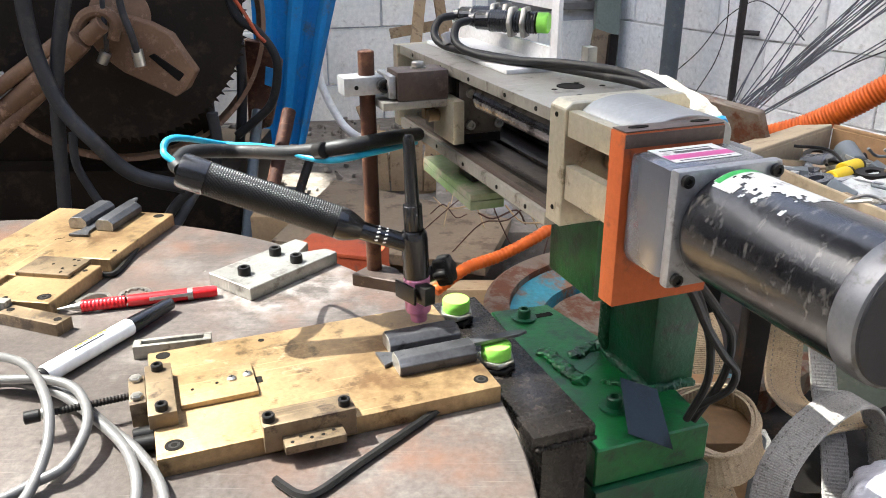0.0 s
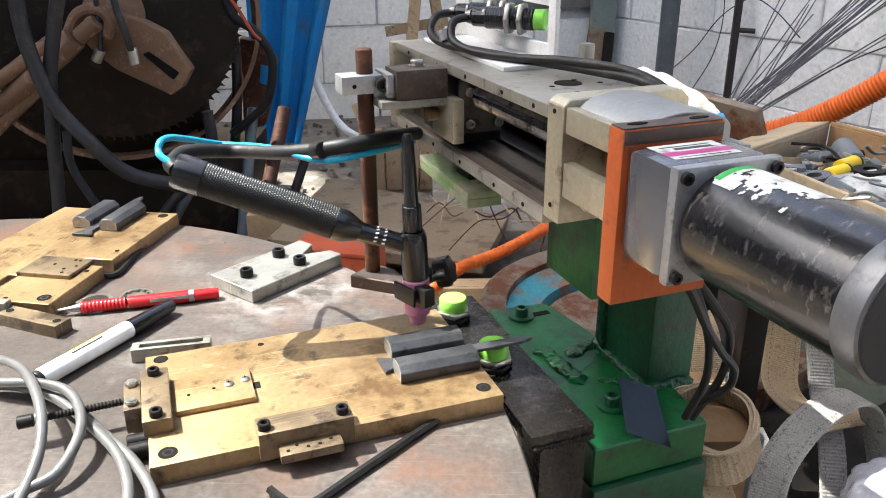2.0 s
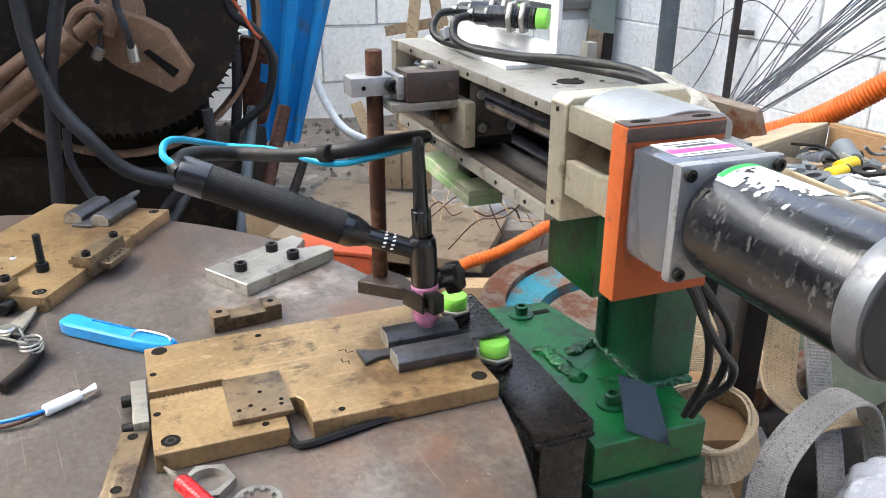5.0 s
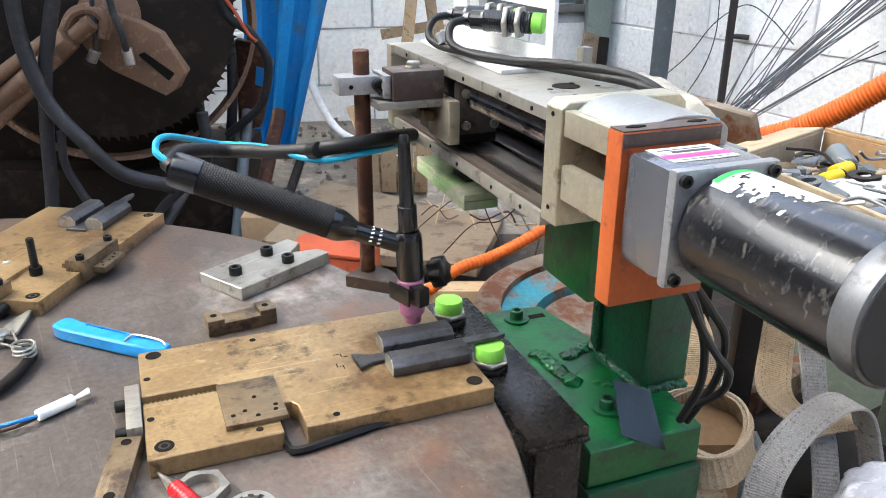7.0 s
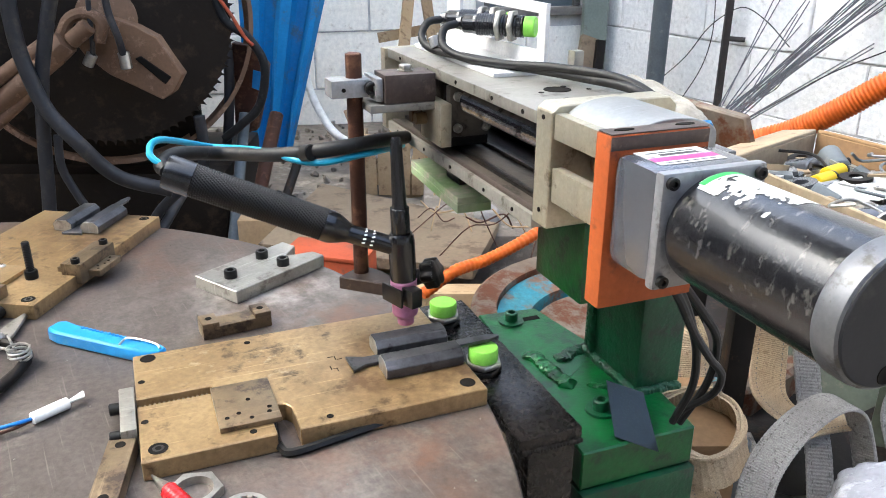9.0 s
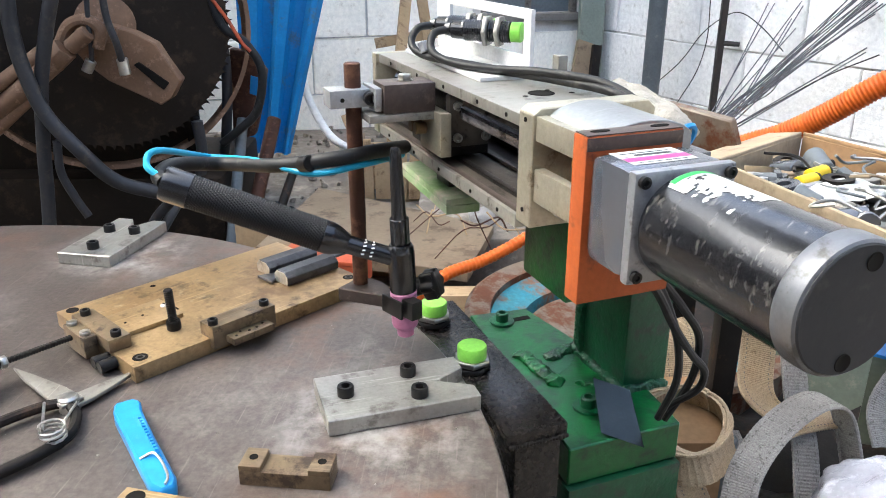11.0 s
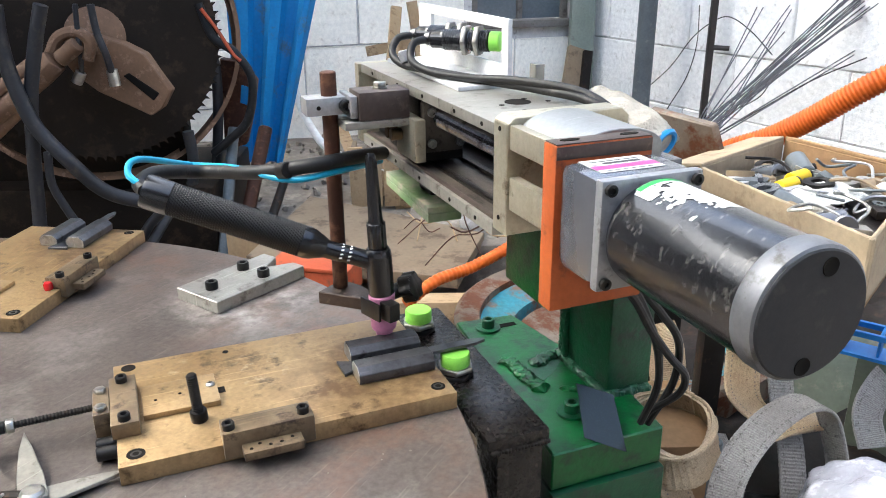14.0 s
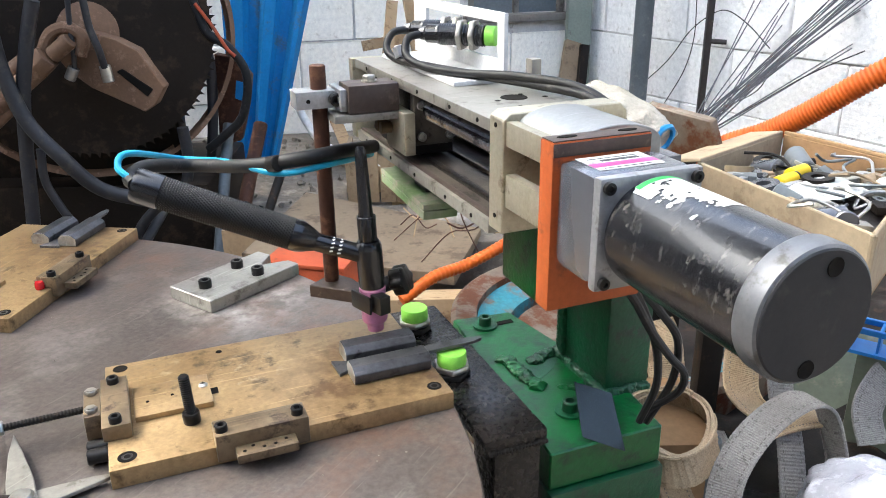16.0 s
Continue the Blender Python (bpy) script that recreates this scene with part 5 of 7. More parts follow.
def carriage():
    s = thing("torch_carriage", CARRIAGE, "sliding torch holder with black welding torch", "torch carriage")
    k = pose(0.05, -0.285, -0.95)

    def p(name, bm, material, label="", smooth=35, parent=None):
        return part(name, moved(bm, k), material, parent or s, label, smooth)

    p("carriage_plate", box(-0.0200, 0.020, 0.266, 0.345, 0.9700, 1.0235, 0.001), GREASE)
    p("nut_flange", box(-0.019, 0.016, 0.2560, 0.2658, 0.980, 1.0225, 0.002), TRAY, "greasy flange with four screws")
    for x, z in ((-0.0125, 0.9880), (-0.0125, 1.0140), (0.0125, 0.9880), (0.0125, 1.0140)):
        b = lathe([(0, 0), (0.0038, 0), (0.0038, 0.003), (0.0022, 0.0032), (0.0018, 0.0016), (0, 0.0016)], 16, along((x, 0.2558, z), (x, 0.2, z)))
        p("screw", b, STAGE_STEEL)
    p("side_plate", box(-0.0300, -0.0205, 0.2480, 0.2960, 0.9745, 1.0100, 0.001), ANODISED, "cream anodised side plate")
    for y in (0.2880, 0.2990):
        b = merge(rod((-0.0302, y - 0.006, 0.9925), (-0.0400, y - 0.006, 0.9925), 0.0052, 16))
        p("bolt", b, BRASS_DARK, "brassy socket bolt")
    p("bracket", box(-0.0840, -0.0205, 0.2620, 0.3100, 1.0035, 1.0098, 0.0008), STAGE_STEEL)
    p("clamp_block", box(-0.0715, -0.0290, 0.2620, 0.2920, 1.0102, 1.0330, 0.001), OX_BROWN, "browned steel clamp block")
    p("washer", lathe([(0, 0), (0.0065, 0), (0.0065, 0.001), (0, 0.001)], 20, Matrix.Translation((-0.0490, 0.2790, 1.0330))), ZINC)
    m = pose(-0.0490, 0.2790, 1.0340)
    p("bolt", moved(prism(hexagon(0.0056), 0, 0.0042, 0.0004), m), ZINC)
    p("rod_clamp", box(-0.1110, -0.0780, 0.2780, 0.3010, 1.0140, 1.0282, 0.0008), ALU, "aluminium rod clamp")
    p("clamp_cheek", box(-0.0776, -0.0719, 0.2660, 0.3010, 1.0120, 1.0300, 0.0008), ALU)
    b = lathe([(0, 0), (0.0055, 0), (0.0055, 0.006), (0.0045, 0.0068), (0.003, 0.0068), (0.0026, 0.003), (0, 0.003)], 18, along((-0.0790, 0.2776, 1.0213), (-0.0820, 0.20, 1.0213)))
    p("screw", b, BLACK_OXIDE)
    b = lathe([(0.0018, 0), (0.0015, 0.0004), (0, 0.0002)], 12, along((-0.1010, 0.2779, 1.0205), (-0.1010, 0.2, 1.0205)))
    p("screw_hole", b, HOLE)
    p("rod", rod((-0.0885, 0.2915, 0.8480), (-0.0890, 0.2905, 1.0475), 0.0066, 24), RUST_BROWN, "rusty brown steel rod")
    # the lower arm that grips the torch's cup
    p("lower_arm", prism([(-0.1105, 0.2870), (-0.0730, 0.2530), (-0.0660, 0.2600), (-0.0700, 0.2850), (-0.0840, 0.3060)], 0.8455, 0.8570, 0.0008), OX_BROWN, "browned steel arm", smooth=20)
    p("grip", merge(moved(box(-0.005, 0.006, -0.006, 0.008, 0.8465, 0.8625, 0.001), pose(-0.0625, 0.2290, 0, 0, 0, 20)), moved(box(-0.0135, -0.0112, -0.012, 0.014, 0.8460, 0.8615, 0.0006), pose(-0.0640, 0.2440, 0, 0, 0, 20))), BLACK_OXIDE)
    knob = []
    for q in range(48):
        a = 2 * math.pi * q / 48
        r = 0.0125 + 0.0014 * math.cos(6 * a)
        knob.append((r * math.cos(a), r * math.sin(a)))
    p("knob", merge(moved(prism(knob, 0, 0.013, 0.0012), along((-0.0390, 0.262, 0.8585), (-0.030, 0.2540, 0.8625))), rod((-0.0560, 0.262, 0.8550), (-0.0390, 0.262, 0.8585), 0.007, 16)), BLACK_OXIDE, "black lobed clamping knob", smooth=50)
    # the torch: cup, head, cap, neck and grip
    tip, top = Vector((-0.0630, 0.2447, 0.8190)), Vector((-0.0688, 0.2466, 0.9867))
    ax = along(tip, top)
    p("tungsten", lathe([(0, 0), (0.0010, 0.004), (0.0012, 0.012), (0, 0.012)], 10, ax), STEEL_BAR)
    p("cup", lathe([(0.0050, 0.0055), (0.0068, 0.0050), (0.0072, 0.0058), (0.0074, 0.0100), (0.0082, 0.0122), (0.0104, 0.0140), (0.0112, 0.0165), (0.0112, 0.0290), (0.0104, 0.0310), (0.0104, 0.0385), (0.0113, 0.0400), (0.0113, 0.0450), (0.0100, 0.0462)], 36, ax), PINK, "pink ceramic gas cup", smooth=40)
    p("torch_head", lathe([(0, 0.0464), (0.0108, 0.0464), (0.0108, 0.0480), (0.0112, 0.0560), (0.0112, 0.0800), (0.0108, 0.0850), (0.0090, 0.0880), (0, 0.0885)], 36, ax), TORCH_BLACK, "black torch head", smooth=50)
    flutes = [(0.0078 * math.cos(2 * math.pi * q / 24) * (1.06 if q % 3 else 0.93), 0.0078 * math.sin(2 * math.pi * q / 24) * (1.06 if q % 3 else 0.93)) for q in range(24)]
    p("back_cap", merge(moved(prism(flutes, 0.0886, 0.1100, 0.0004), ax), lathe([(0.0066, 0.1098), (0.0060, 0.1130), (0.0048, 0.1600), (0.0042, 0.1660), (0.0030, 0.1685), (0, 0.1690)], 24, ax)), TORCH_BLACK, "long black back cap", smooth=40)
    neck0, neck1 = Vector((-0.0700, 0.2470, 0.8945)), Vector((-0.1010, 0.2556, 0.9055))
    p("neck", sweep(smooth_path([neck0, (-0.085, 0.2515, 0.9000), neck1, (-0.1120, 0.2590, 0.9098)], 6), circle(0.0078, 24)), TORCH_BLACK, "black neck with white print")
    h0, h1 = Vector((-0.1085, 0.2583, 0.9085)), Vector((-0.2390, 0.2972, 0.9625))
    L = (h1 - h0).length
    ha = along(h0, h1)
    p("grip_collar", lathe([(0.0078, -0.002), (0.0095, 0.002), (0.0128, 0.010), (0.0136, 0.014), (0.0136, 0.0195), (0.0130, 0.020), (0, 0.020)], 36, ha), TORCH_BLACK, smooth=40)
    # knurled grip: shallow diamond bumps
    g = bmesh.new()
    nu, nv = 72, 110
    g0, g1 = 0.0202, L - 0.019
    vs = [[None] * nu for _ in range(nv + 1)]
    for j in range(nv + 1):
        z = g0 + (g1 - g0) * j / nv
        for i in range(nu):
            a = 2 * math.pi * i / nu
            r = 0.0132 + (0.0006 if (j % 4 == 0 and i % 2 == 0) or (j % 4 == 2 and i % 2 == 1) else 0.0)
            vs[j][i] = g.verts.new((r * math.cos(a), r * math.sin(a), z))
    for j in range(nv):
        for i in range(nu):
            g.faces.new((vs[j][i], vs[j][(i + 1) % nu], vs[j + 1][(i + 1) % nu], vs[j + 1][i]))
    g.transform(ha)
    p("knurled_grip", g, GRIP_BLACK, "black knurled torch grip", smooth=None)
    for dz in (0.050, 0.062):
        p("clip", moved(box(-0.0006, 0.0006, 0.0, 0.0012, -0.002, 0.002, 0), ha @ Matrix.Translation((0.0, 0, dz)) @ pose(0, 0, 0, 0, 0, 30) @ Matrix.Translation((0, 0.0133, 0))), TORCH_BLACK)
    p("end_sleeve", lathe([(0.0130, L - 0.0195), (0.0140, L - 0.0190), (0.0142, L - 0.001), (0.0132, L + 0.0025), (0.0070, L + 0.003), (0, L + 0.003)], 36, ha), TORCH_BLACK, "glossy black end sleeve", smooth=40)
    up = (ha.to_3x3() @ Vector((0, 0, 1)))
    nd = (neck1 - neck0).normalized()
    face = Vector((0.1, -0.85, 0.5))
    face = (face - nd * face.dot(nd)).normalized()
    sidev = nd.cross(face)
    for q in range(10):
        ang = radians(-50 + 26 * (q // 2))
        c = neck0.lerp(neck1, 0.62 + 0.2 * (q % 2)) + (face * math.cos(ang) + sidev * math.sin(ang)) * 0.00795
        mm = Matrix.Translation(c) @ (face * math.cos(ang) + sidev * math.sin(ang)).to_track_quat("Z", "Y").to_matrix().to_4x4()
        p("print_bar", moved(box(-0.0013, 0.0013, -0.0006, 0.0006, -0.0002, 0.0002, 0), mm), PLASTIC_WHITE)
    # the cable and gas hose that loop back behind the grip
    cable = [h1 + up * 0.001, h1 + Vector((-0.004, 0.014, 0.003)), h1 + Vector((0.010, 0.030, 0.006)), (-0.19, 0.3568, 0.9578), (-0.15, 0.3036, 0.9664), (-0.11, 0.2707, 0.9764), (-0.07, 0.2935, 0.9732), (-0.03, 0.3373, 0.9628)]
    p("power_cable", hose(cable, 0.0062, 12), RUBBER, "black torch cable")
    gas = [h1 + Vector((-0.004, 0.006, 0.004)), h1 + Vector((-0.012, 0.016, 0.012)), h1 + Vector((-0.002, 0.034, 0.018)), (-0.195, 0.4023, 0.9532), (-0.165, 0.3255, 0.9662), (-0.13, 0.2771, 0.9646), (-0.09, 0.2762, 0.9674), (-0.03, 0.3458, 0.9533)]
    p("gas_hose", hose(gas, 0.0028, 10), CYAN_HOSE, "thin cyan gas hose")
    p("hose_tape", rod(Vector((-0.135, 0.2841, 0.9708)) , Vector((-0.13, 0.2747, 0.9737)), 0.0069, 14), BLACK_OXIDE)
    return s


def sensor_bracket():
    s = thing("sensor_bracket", MACHINE @ pose(0.03, 0.3, 1.0346), "bent aluminium bracket with two black sensors", "sensor bracket")
    k = pose(-0.03, -0.3, -1.0346)

    def p(name, bm, material, label="", smooth=35):
        return part(name, moved(bm, k), material, s, label, smooth)

    p("foot", box(0.0, 0.0458, 0.2150, 0.3950, 1.0347, 1.0382, 0.0006), BRACKET_ALU)
    y0, y1, x0, x1, zt = 0.2220, 0.4280, 0.0462, 0.0500, 1.0870
    p("upright", merge(box(x0, x1, y0, 0.2340, 1.0348, zt, 0.0005), box(x0, x1, 0.2340, 0.3950, 1.0348, 1.0500, 0), box(x0, x1, 0.2340, 0.3950, 1.0790, zt, 0), box(x0, x1, 0.3950, y1, 1.0348, zt, 0.0005)), BRACKET_ALU, "white aluminium upright with slot")
    for y, z in ((0.3380, 1.0655), (0.3020, 1.0655)):
        ax = along((0.008, y + 0.006, z), (0.063, y - 0.044, z - 0.0005))
        turns = [(0.0088 + (0.0004 if q % 2 else -0.0002), 0.018 + 0.0011 * q) for q in range(38)]
        p("sensor", merge(lathe([(0, 0), (0.0050, 0), (0.0062, 0.005), (0.0078, 0.007), (0.0080, 0.016)] + turns + [(0, 0.060)], 20, ax)), TORCH_BLACK, "black threaded proximity sensor", smooth=None)
        for z0 in (0.0360, 0.0470):
            p("lock_nut", moved(prism(hexagon(0.0138), z0, z0 + 0.0040, 0.0005), ax), STAGE_STEEL)
        p("sensor_face", lathe([(0, 0.060), (0.0084, 0.060), (0.0084, 0.068), (0.0076, 0.069), (0, 0.069)], 20, ax), LIME, "lime green sensing face")
    p("post", box(0.052, 0.060, 0.1850, 0.1950, 1.0347, 1.0560, 0.0006), STAGE_STEEL)
    c1 = [(0.010, 0.341, 1.0655), (-0.006, 0.342, 1.063), (-0.014, 0.336, 1.051), (-0.010, 0.318, 1.043), (0.006, 0.270, 1.0415), (0.022, 0.220, 1.0415), (0.046, 0.165, 1.0405), (0.062, 0.115, 1.038), (0.075, 0.10, 1.020)]
    c2 = [(0.010, 0.305, 1.0655), (-0.005, 0.304, 1.062), (-0.010, 0.294, 1.049), (-0.002, 0.268, 1.0425), (0.016, 0.225, 1.0425), (0.036, 0.185, 1.045), (0.058, 0.135, 1.044), (0.070, 0.105, 1.034), (0.08, 0.09, 1.015)]
    for c in (c1, c2):
        p("cable", hose(c, 0.0034, 12), RUBBER, "dark grey sensor cable")
    p("tape", rod((-0.0105, 0.3175, 1.0540), (-0.0085, 0.3140, 1.0455), 0.0048, 10), ALU, "silver tape")


def sensor_stand():
    s = thing("sensor_stand", MACHINE @ pose(0, 0.2, 0.47), "black square bar with two lime capped sensors", "sensor stand")
    k = pose(0, -0.2, -0.47)

    def p(name, bm, material, label="", smooth=35, parent=None):
        return part(name, moved(bm, k), material, parent or s, label, smooth)

    p("bar", box(-0.0255, 0.0270, 0.0960, 0.3350, 0.7790, 0.7900, 0.0015), BLACK_BAR, "black scuffed steel bar")
    p("post", box(-0.016, 0.024, 0.1000, 0.1400, 0.465, 0.7788, 0.002), BLACK_BAR)
    p("post", box(-0.016, 0.024, 0.2900, 0.3300, 0.465, 0.7788, 0.002), DARK_IRON)
    rng = random.Random(2)
    bead = bmesh.new()
    for i in range(18):
        bmesh.ops.create_icosphere(bead, subdivisions=1, radius=rng.uniform(0.0016, 0.003), matrix=Matrix.Translation((-0.022 + 0.0028 * i, 0.0955, 0.7790)))
    tagged(p("weld_bead", bead, DARK_IRON, "rough weld", smooth=80), kind="stuff")
    for y in (0.2925, 0.1995):
        x = -0.0100
        turns = [(0.0112 + (0.0005 if q % 2 else -0.0003), 0.7902 + 0.0010 * q) for q in range(9)]
        q0 = p("sensor", lathe([(0, 0.7902)] + turns + [(0.0112, 0.800), (0, 0.800)], 28, Matrix.Translation((x, y, 0))), BLACK_OXIDE, "threaded black sensor barrel", smooth=None)
        p("lock_nut", moved(prism(hexagon(0.0165), 0.7965, 0.8015, 0.0006), Matrix.Translation((x, y, 0)) @ pose(0, 0, 0, 0, 0, 12)), ZINC, "steel lock nut")
        p("lock_nut", moved(prism(hexagon(0.0165), 0.7903, 0.7950, 0.0006), Matrix.Translation((x, y, 0)) @ pose(0, 0, 0, 0, 0, 35)), BLACK_OXIDE)
        p("sensor_face", lathe([(0, 0.8016), (0.0126, 0.8016), (0.0128, 0.8022), (0.0128, 0.8120), (0.0120, 0.8130), (0, 0.8132)], 32, Matrix.Translation((x, y, 0))), LIME, "lime green sensing cap", smooth=40)


def offcut():
    pts = [Vector(v) for v in ((0.1524, 0.5999, 0.775), (0.1886, 0.6082, 0.757), (0.1856, 0.5389, 0.744), (0.1541, 0.5615, 0.7435))]
    s = thing("sheet_offcut", Matrix.Translation(pts[2]), "dark grey diamond shaped sheet steel offcut", "offcut")
    bm = bmesh.new()
    f = bm.faces.new([bm.verts.new(q - pts[2]) for q in pts])
    bmesh.ops.solidify(bm, geom=[f], thickness=0.0012)
    bmesh.ops.recalc_face_normals(bm, faces=bm.faces)
    part("sheet", bm, STEEL_DARK, s)


STEEL_DARK = mat("dark_sheet_steel", (0.115, 0.135, 0.14), 0.24, 0.85, (0.095, 0.112, 0.118), 30, (0.07, 0.08, 0.08), 50, 0.3, 0.02, 200, spec=0.5)
stand()
slide()
motor()
TORCH = carriage()
sensor_bracket()
sensor_stand()
offcut()


# ---- the yard behind ----
def at_ground(name, p, label, category, group="", z=0.47):
    return thing(name, Matrix.Translation((p[0], p[1], z)), label, category, group)


def rel(t, pts):
    o = t.matrix_basis.translation
    return [Vector(q) - o for q in pts]


def upright_panel(pts, thickness):
    """A flat plate through the given corners, with thickness."""
    bm = bmesh.new()
    pts = [Vector(q) for q in pts]
    n = Vector((0, 0, 0))
    for i, q in enumerate(pts):
        r = pts[(i + 1) % len(pts)]
        n += Vector(((q.y - r.y) * (q.z + r.z), (q.z - r.z) * (q.x + r.x), (q.x - r.x) * (q.y + r.y)))
    n.normalize()
    if n.y > 0:
        n = -n
    front, rear = [bm.verts.new(q) for q in pts], [bm.verts.new(q - n * thickness) for q in pts]
    bm.faces.new(front), bm.faces.new(rear[::-1])
    for i in range(len(pts)):
        j = (i + 1) % len(pts)
        bm.faces.new((front[j], front[i], rear[i], rear[j]))
    bmesh.ops.recalc_face_normals(bm, faces=bm.faces)
    bmesh.ops.bevel(bm, geom=list(bm.edges), offset=min(0.002, thickness * 0.25), segments=1, affect="EDGES")
    return bm


def saw():
    c = Vector((-0.6653, 1.7, 0.9668))
    s = at_ground("circular_saw", c, "dark rusty circular saw with brown clamp arm and hoses", "saw")
    o = s.matrix_basis.translation
    n = Vector((0.42, -0.90, 0.10)).normalized()
    m = Matrix.Translation(c - o) @ n.to_track_quat("Z", "Y").to_matrix().to_4x4()
    teeth, R = 84, 0.262
    rim = []
    for k in range(teeth):
        a = 2 * math.pi * k / teeth
        rim += [(R * math.cos(a), R * math.sin(a)), (R * 0.955 * math.cos(a + 0.01), R * 0.955 * math.sin(a + 0.01)), ((R * 0.965) * math.cos(a + 0.055), (R * 0.965) * math.sin(a + 0.055))]
    part("blade", moved(prism(rim, -0.004, 0.0, 0), m), SAW_STEEL, s, "large toothed saw blade", smooth=20)
    part("blade_flange", lathe([(0, 0), (0.06, 0), (0.06, 0.01), (0.03, 0.02), (0, 0.02)], 32, m), SAW_BROWN, s)
    arm = rel(s, ((-0.7025, 1.6, 0.9413), (-0.678, 1.6, 0.9752), (-0.6333, 1.6, 0.9803), (-0.5737, 1.6, 0.9621), (-0.5348, 1.6, 0.9406), (-0.5151, 1.6, 0.9047), (-0.4928, 1.6, 0.8683), (-0.5153, 1.6, 0.8324), (-0.5375, 1.6, 0.8189), (-0.582, 1.6, 0.8417), (-0.6365, 1.6, 0.8688), (-0.6759, 1.6, 0.9021)))
    part("clamp_arm", upright_panel(arm, 0.035), SAW_BROWN, s, "brown cast clamp arm")
    slot = rel(s, ((-0.5816, 1.597, 0.9), (-0.5697, 1.597, 0.9054), (-0.5149, 1.597, 0.8644), (-0.528, 1.597, 0.85)))
    part("slot", upright_panel(slot, 0.006), HOLE, s)
    part("ring", sweep(smooth_path(rel(s, ((-0.7078, 1.575, 0.9445), (-0.6857, 1.575, 0.9779), (-0.6516, 1.575, 0.9882), (-0.6267, 1.575, 0.9693), (-0.6364, 1.575, 0.9357))), 6), circle(0.012, 10)), SAW_BROWN, s)
    for a, b, r in (((-0.9069, 1.52, 0.764), (-0.7122, 1.56, 0.9147), 0.020), ((-0.907, 1.5, 0.8106), (-0.7321, 1.57, 0.9367), 0.014), ((-0.9043, 1.5, 0.7276), (-0.7653, 1.56, 0.8523), 0.013)):
        part("tie_rod", rod(*rel(s, (a, b)), r, 14), SAW_BROWN, s)
    part("rod_nut", moved(prism(hexagon(0.026), 0, 0.04, 0.002), along(*rel(s, ((-0.7236, 1.56, 0.9116), (-0.6703, 1.56, 0.9567))))), SAW_BROWN, s)
    part("rod_nut", rod(*rel(s, ((-0.6843, 1.56, 0.9379), (-0.6449, 1.56, 0.9669))), 0.016, 16), SAW_BROWN, s)
    for a, b in (((-0.6657, 1.575, 0.8907), (-0.6533, 1.575, 0.9123)), ((-0.5907, 1.575, 0.8839), (-0.5936, 1.575, 0.9163))):
        part("fitting", rod(*rel(s, (a, b)), 0.011, 12), ZINC, s, "steel hose fitting")
    part("lamp_globe", lathe([(0, 0), (0.03, 0.004), (0.045, 0.03), (0.03, 0.06), (0, 0.064)], 20, Matrix.Translation(rel(s, ((-0.9049, 1.66, 0.8047),))[0])), PLASTIC_WHITE, s, "dusty white round cover")
    part("frame", merge(box(-0.95, 0.13, 0.10, 0.16, -0.02, 1.55, 0.01), box(-0.95, 0.20, 0.02, 0.42, -0.02, 0.16, 0.01)), SAW_STEEL, s, "dark machine frame")
    part("guard", lathe([(0.295, -0.05), (0.305, -0.05), (0.305, 0.0), (0.295, 0.0)], 64, m @ pose(0, 0, -0.02)), SAW_BROWN, s)
    part("side_plate", upright_panel(rel(s, ((-0.4534, 1.86, 0.8971), (-0.4055, 1.86, 0.8869), (-0.374, 1.86, 0.8461), (-0.3858, 1.86, 0.7813), (-0.4118, 1.86, 0.6944), (-0.464, 1.86, 0.6809))), 0.03), RUST_BROWN, s, "rusty side plate with holes")
    part("side_hole", upright_panel(rel(s, ((-0.4093, 1.857, 0.8365), (-0.3915, 1.857, 0.8313), (-0.3978, 1.857, 0.7885), (-0.4156, 1.857, 0.7951))), 0.002), BLUE_SHEET, s)
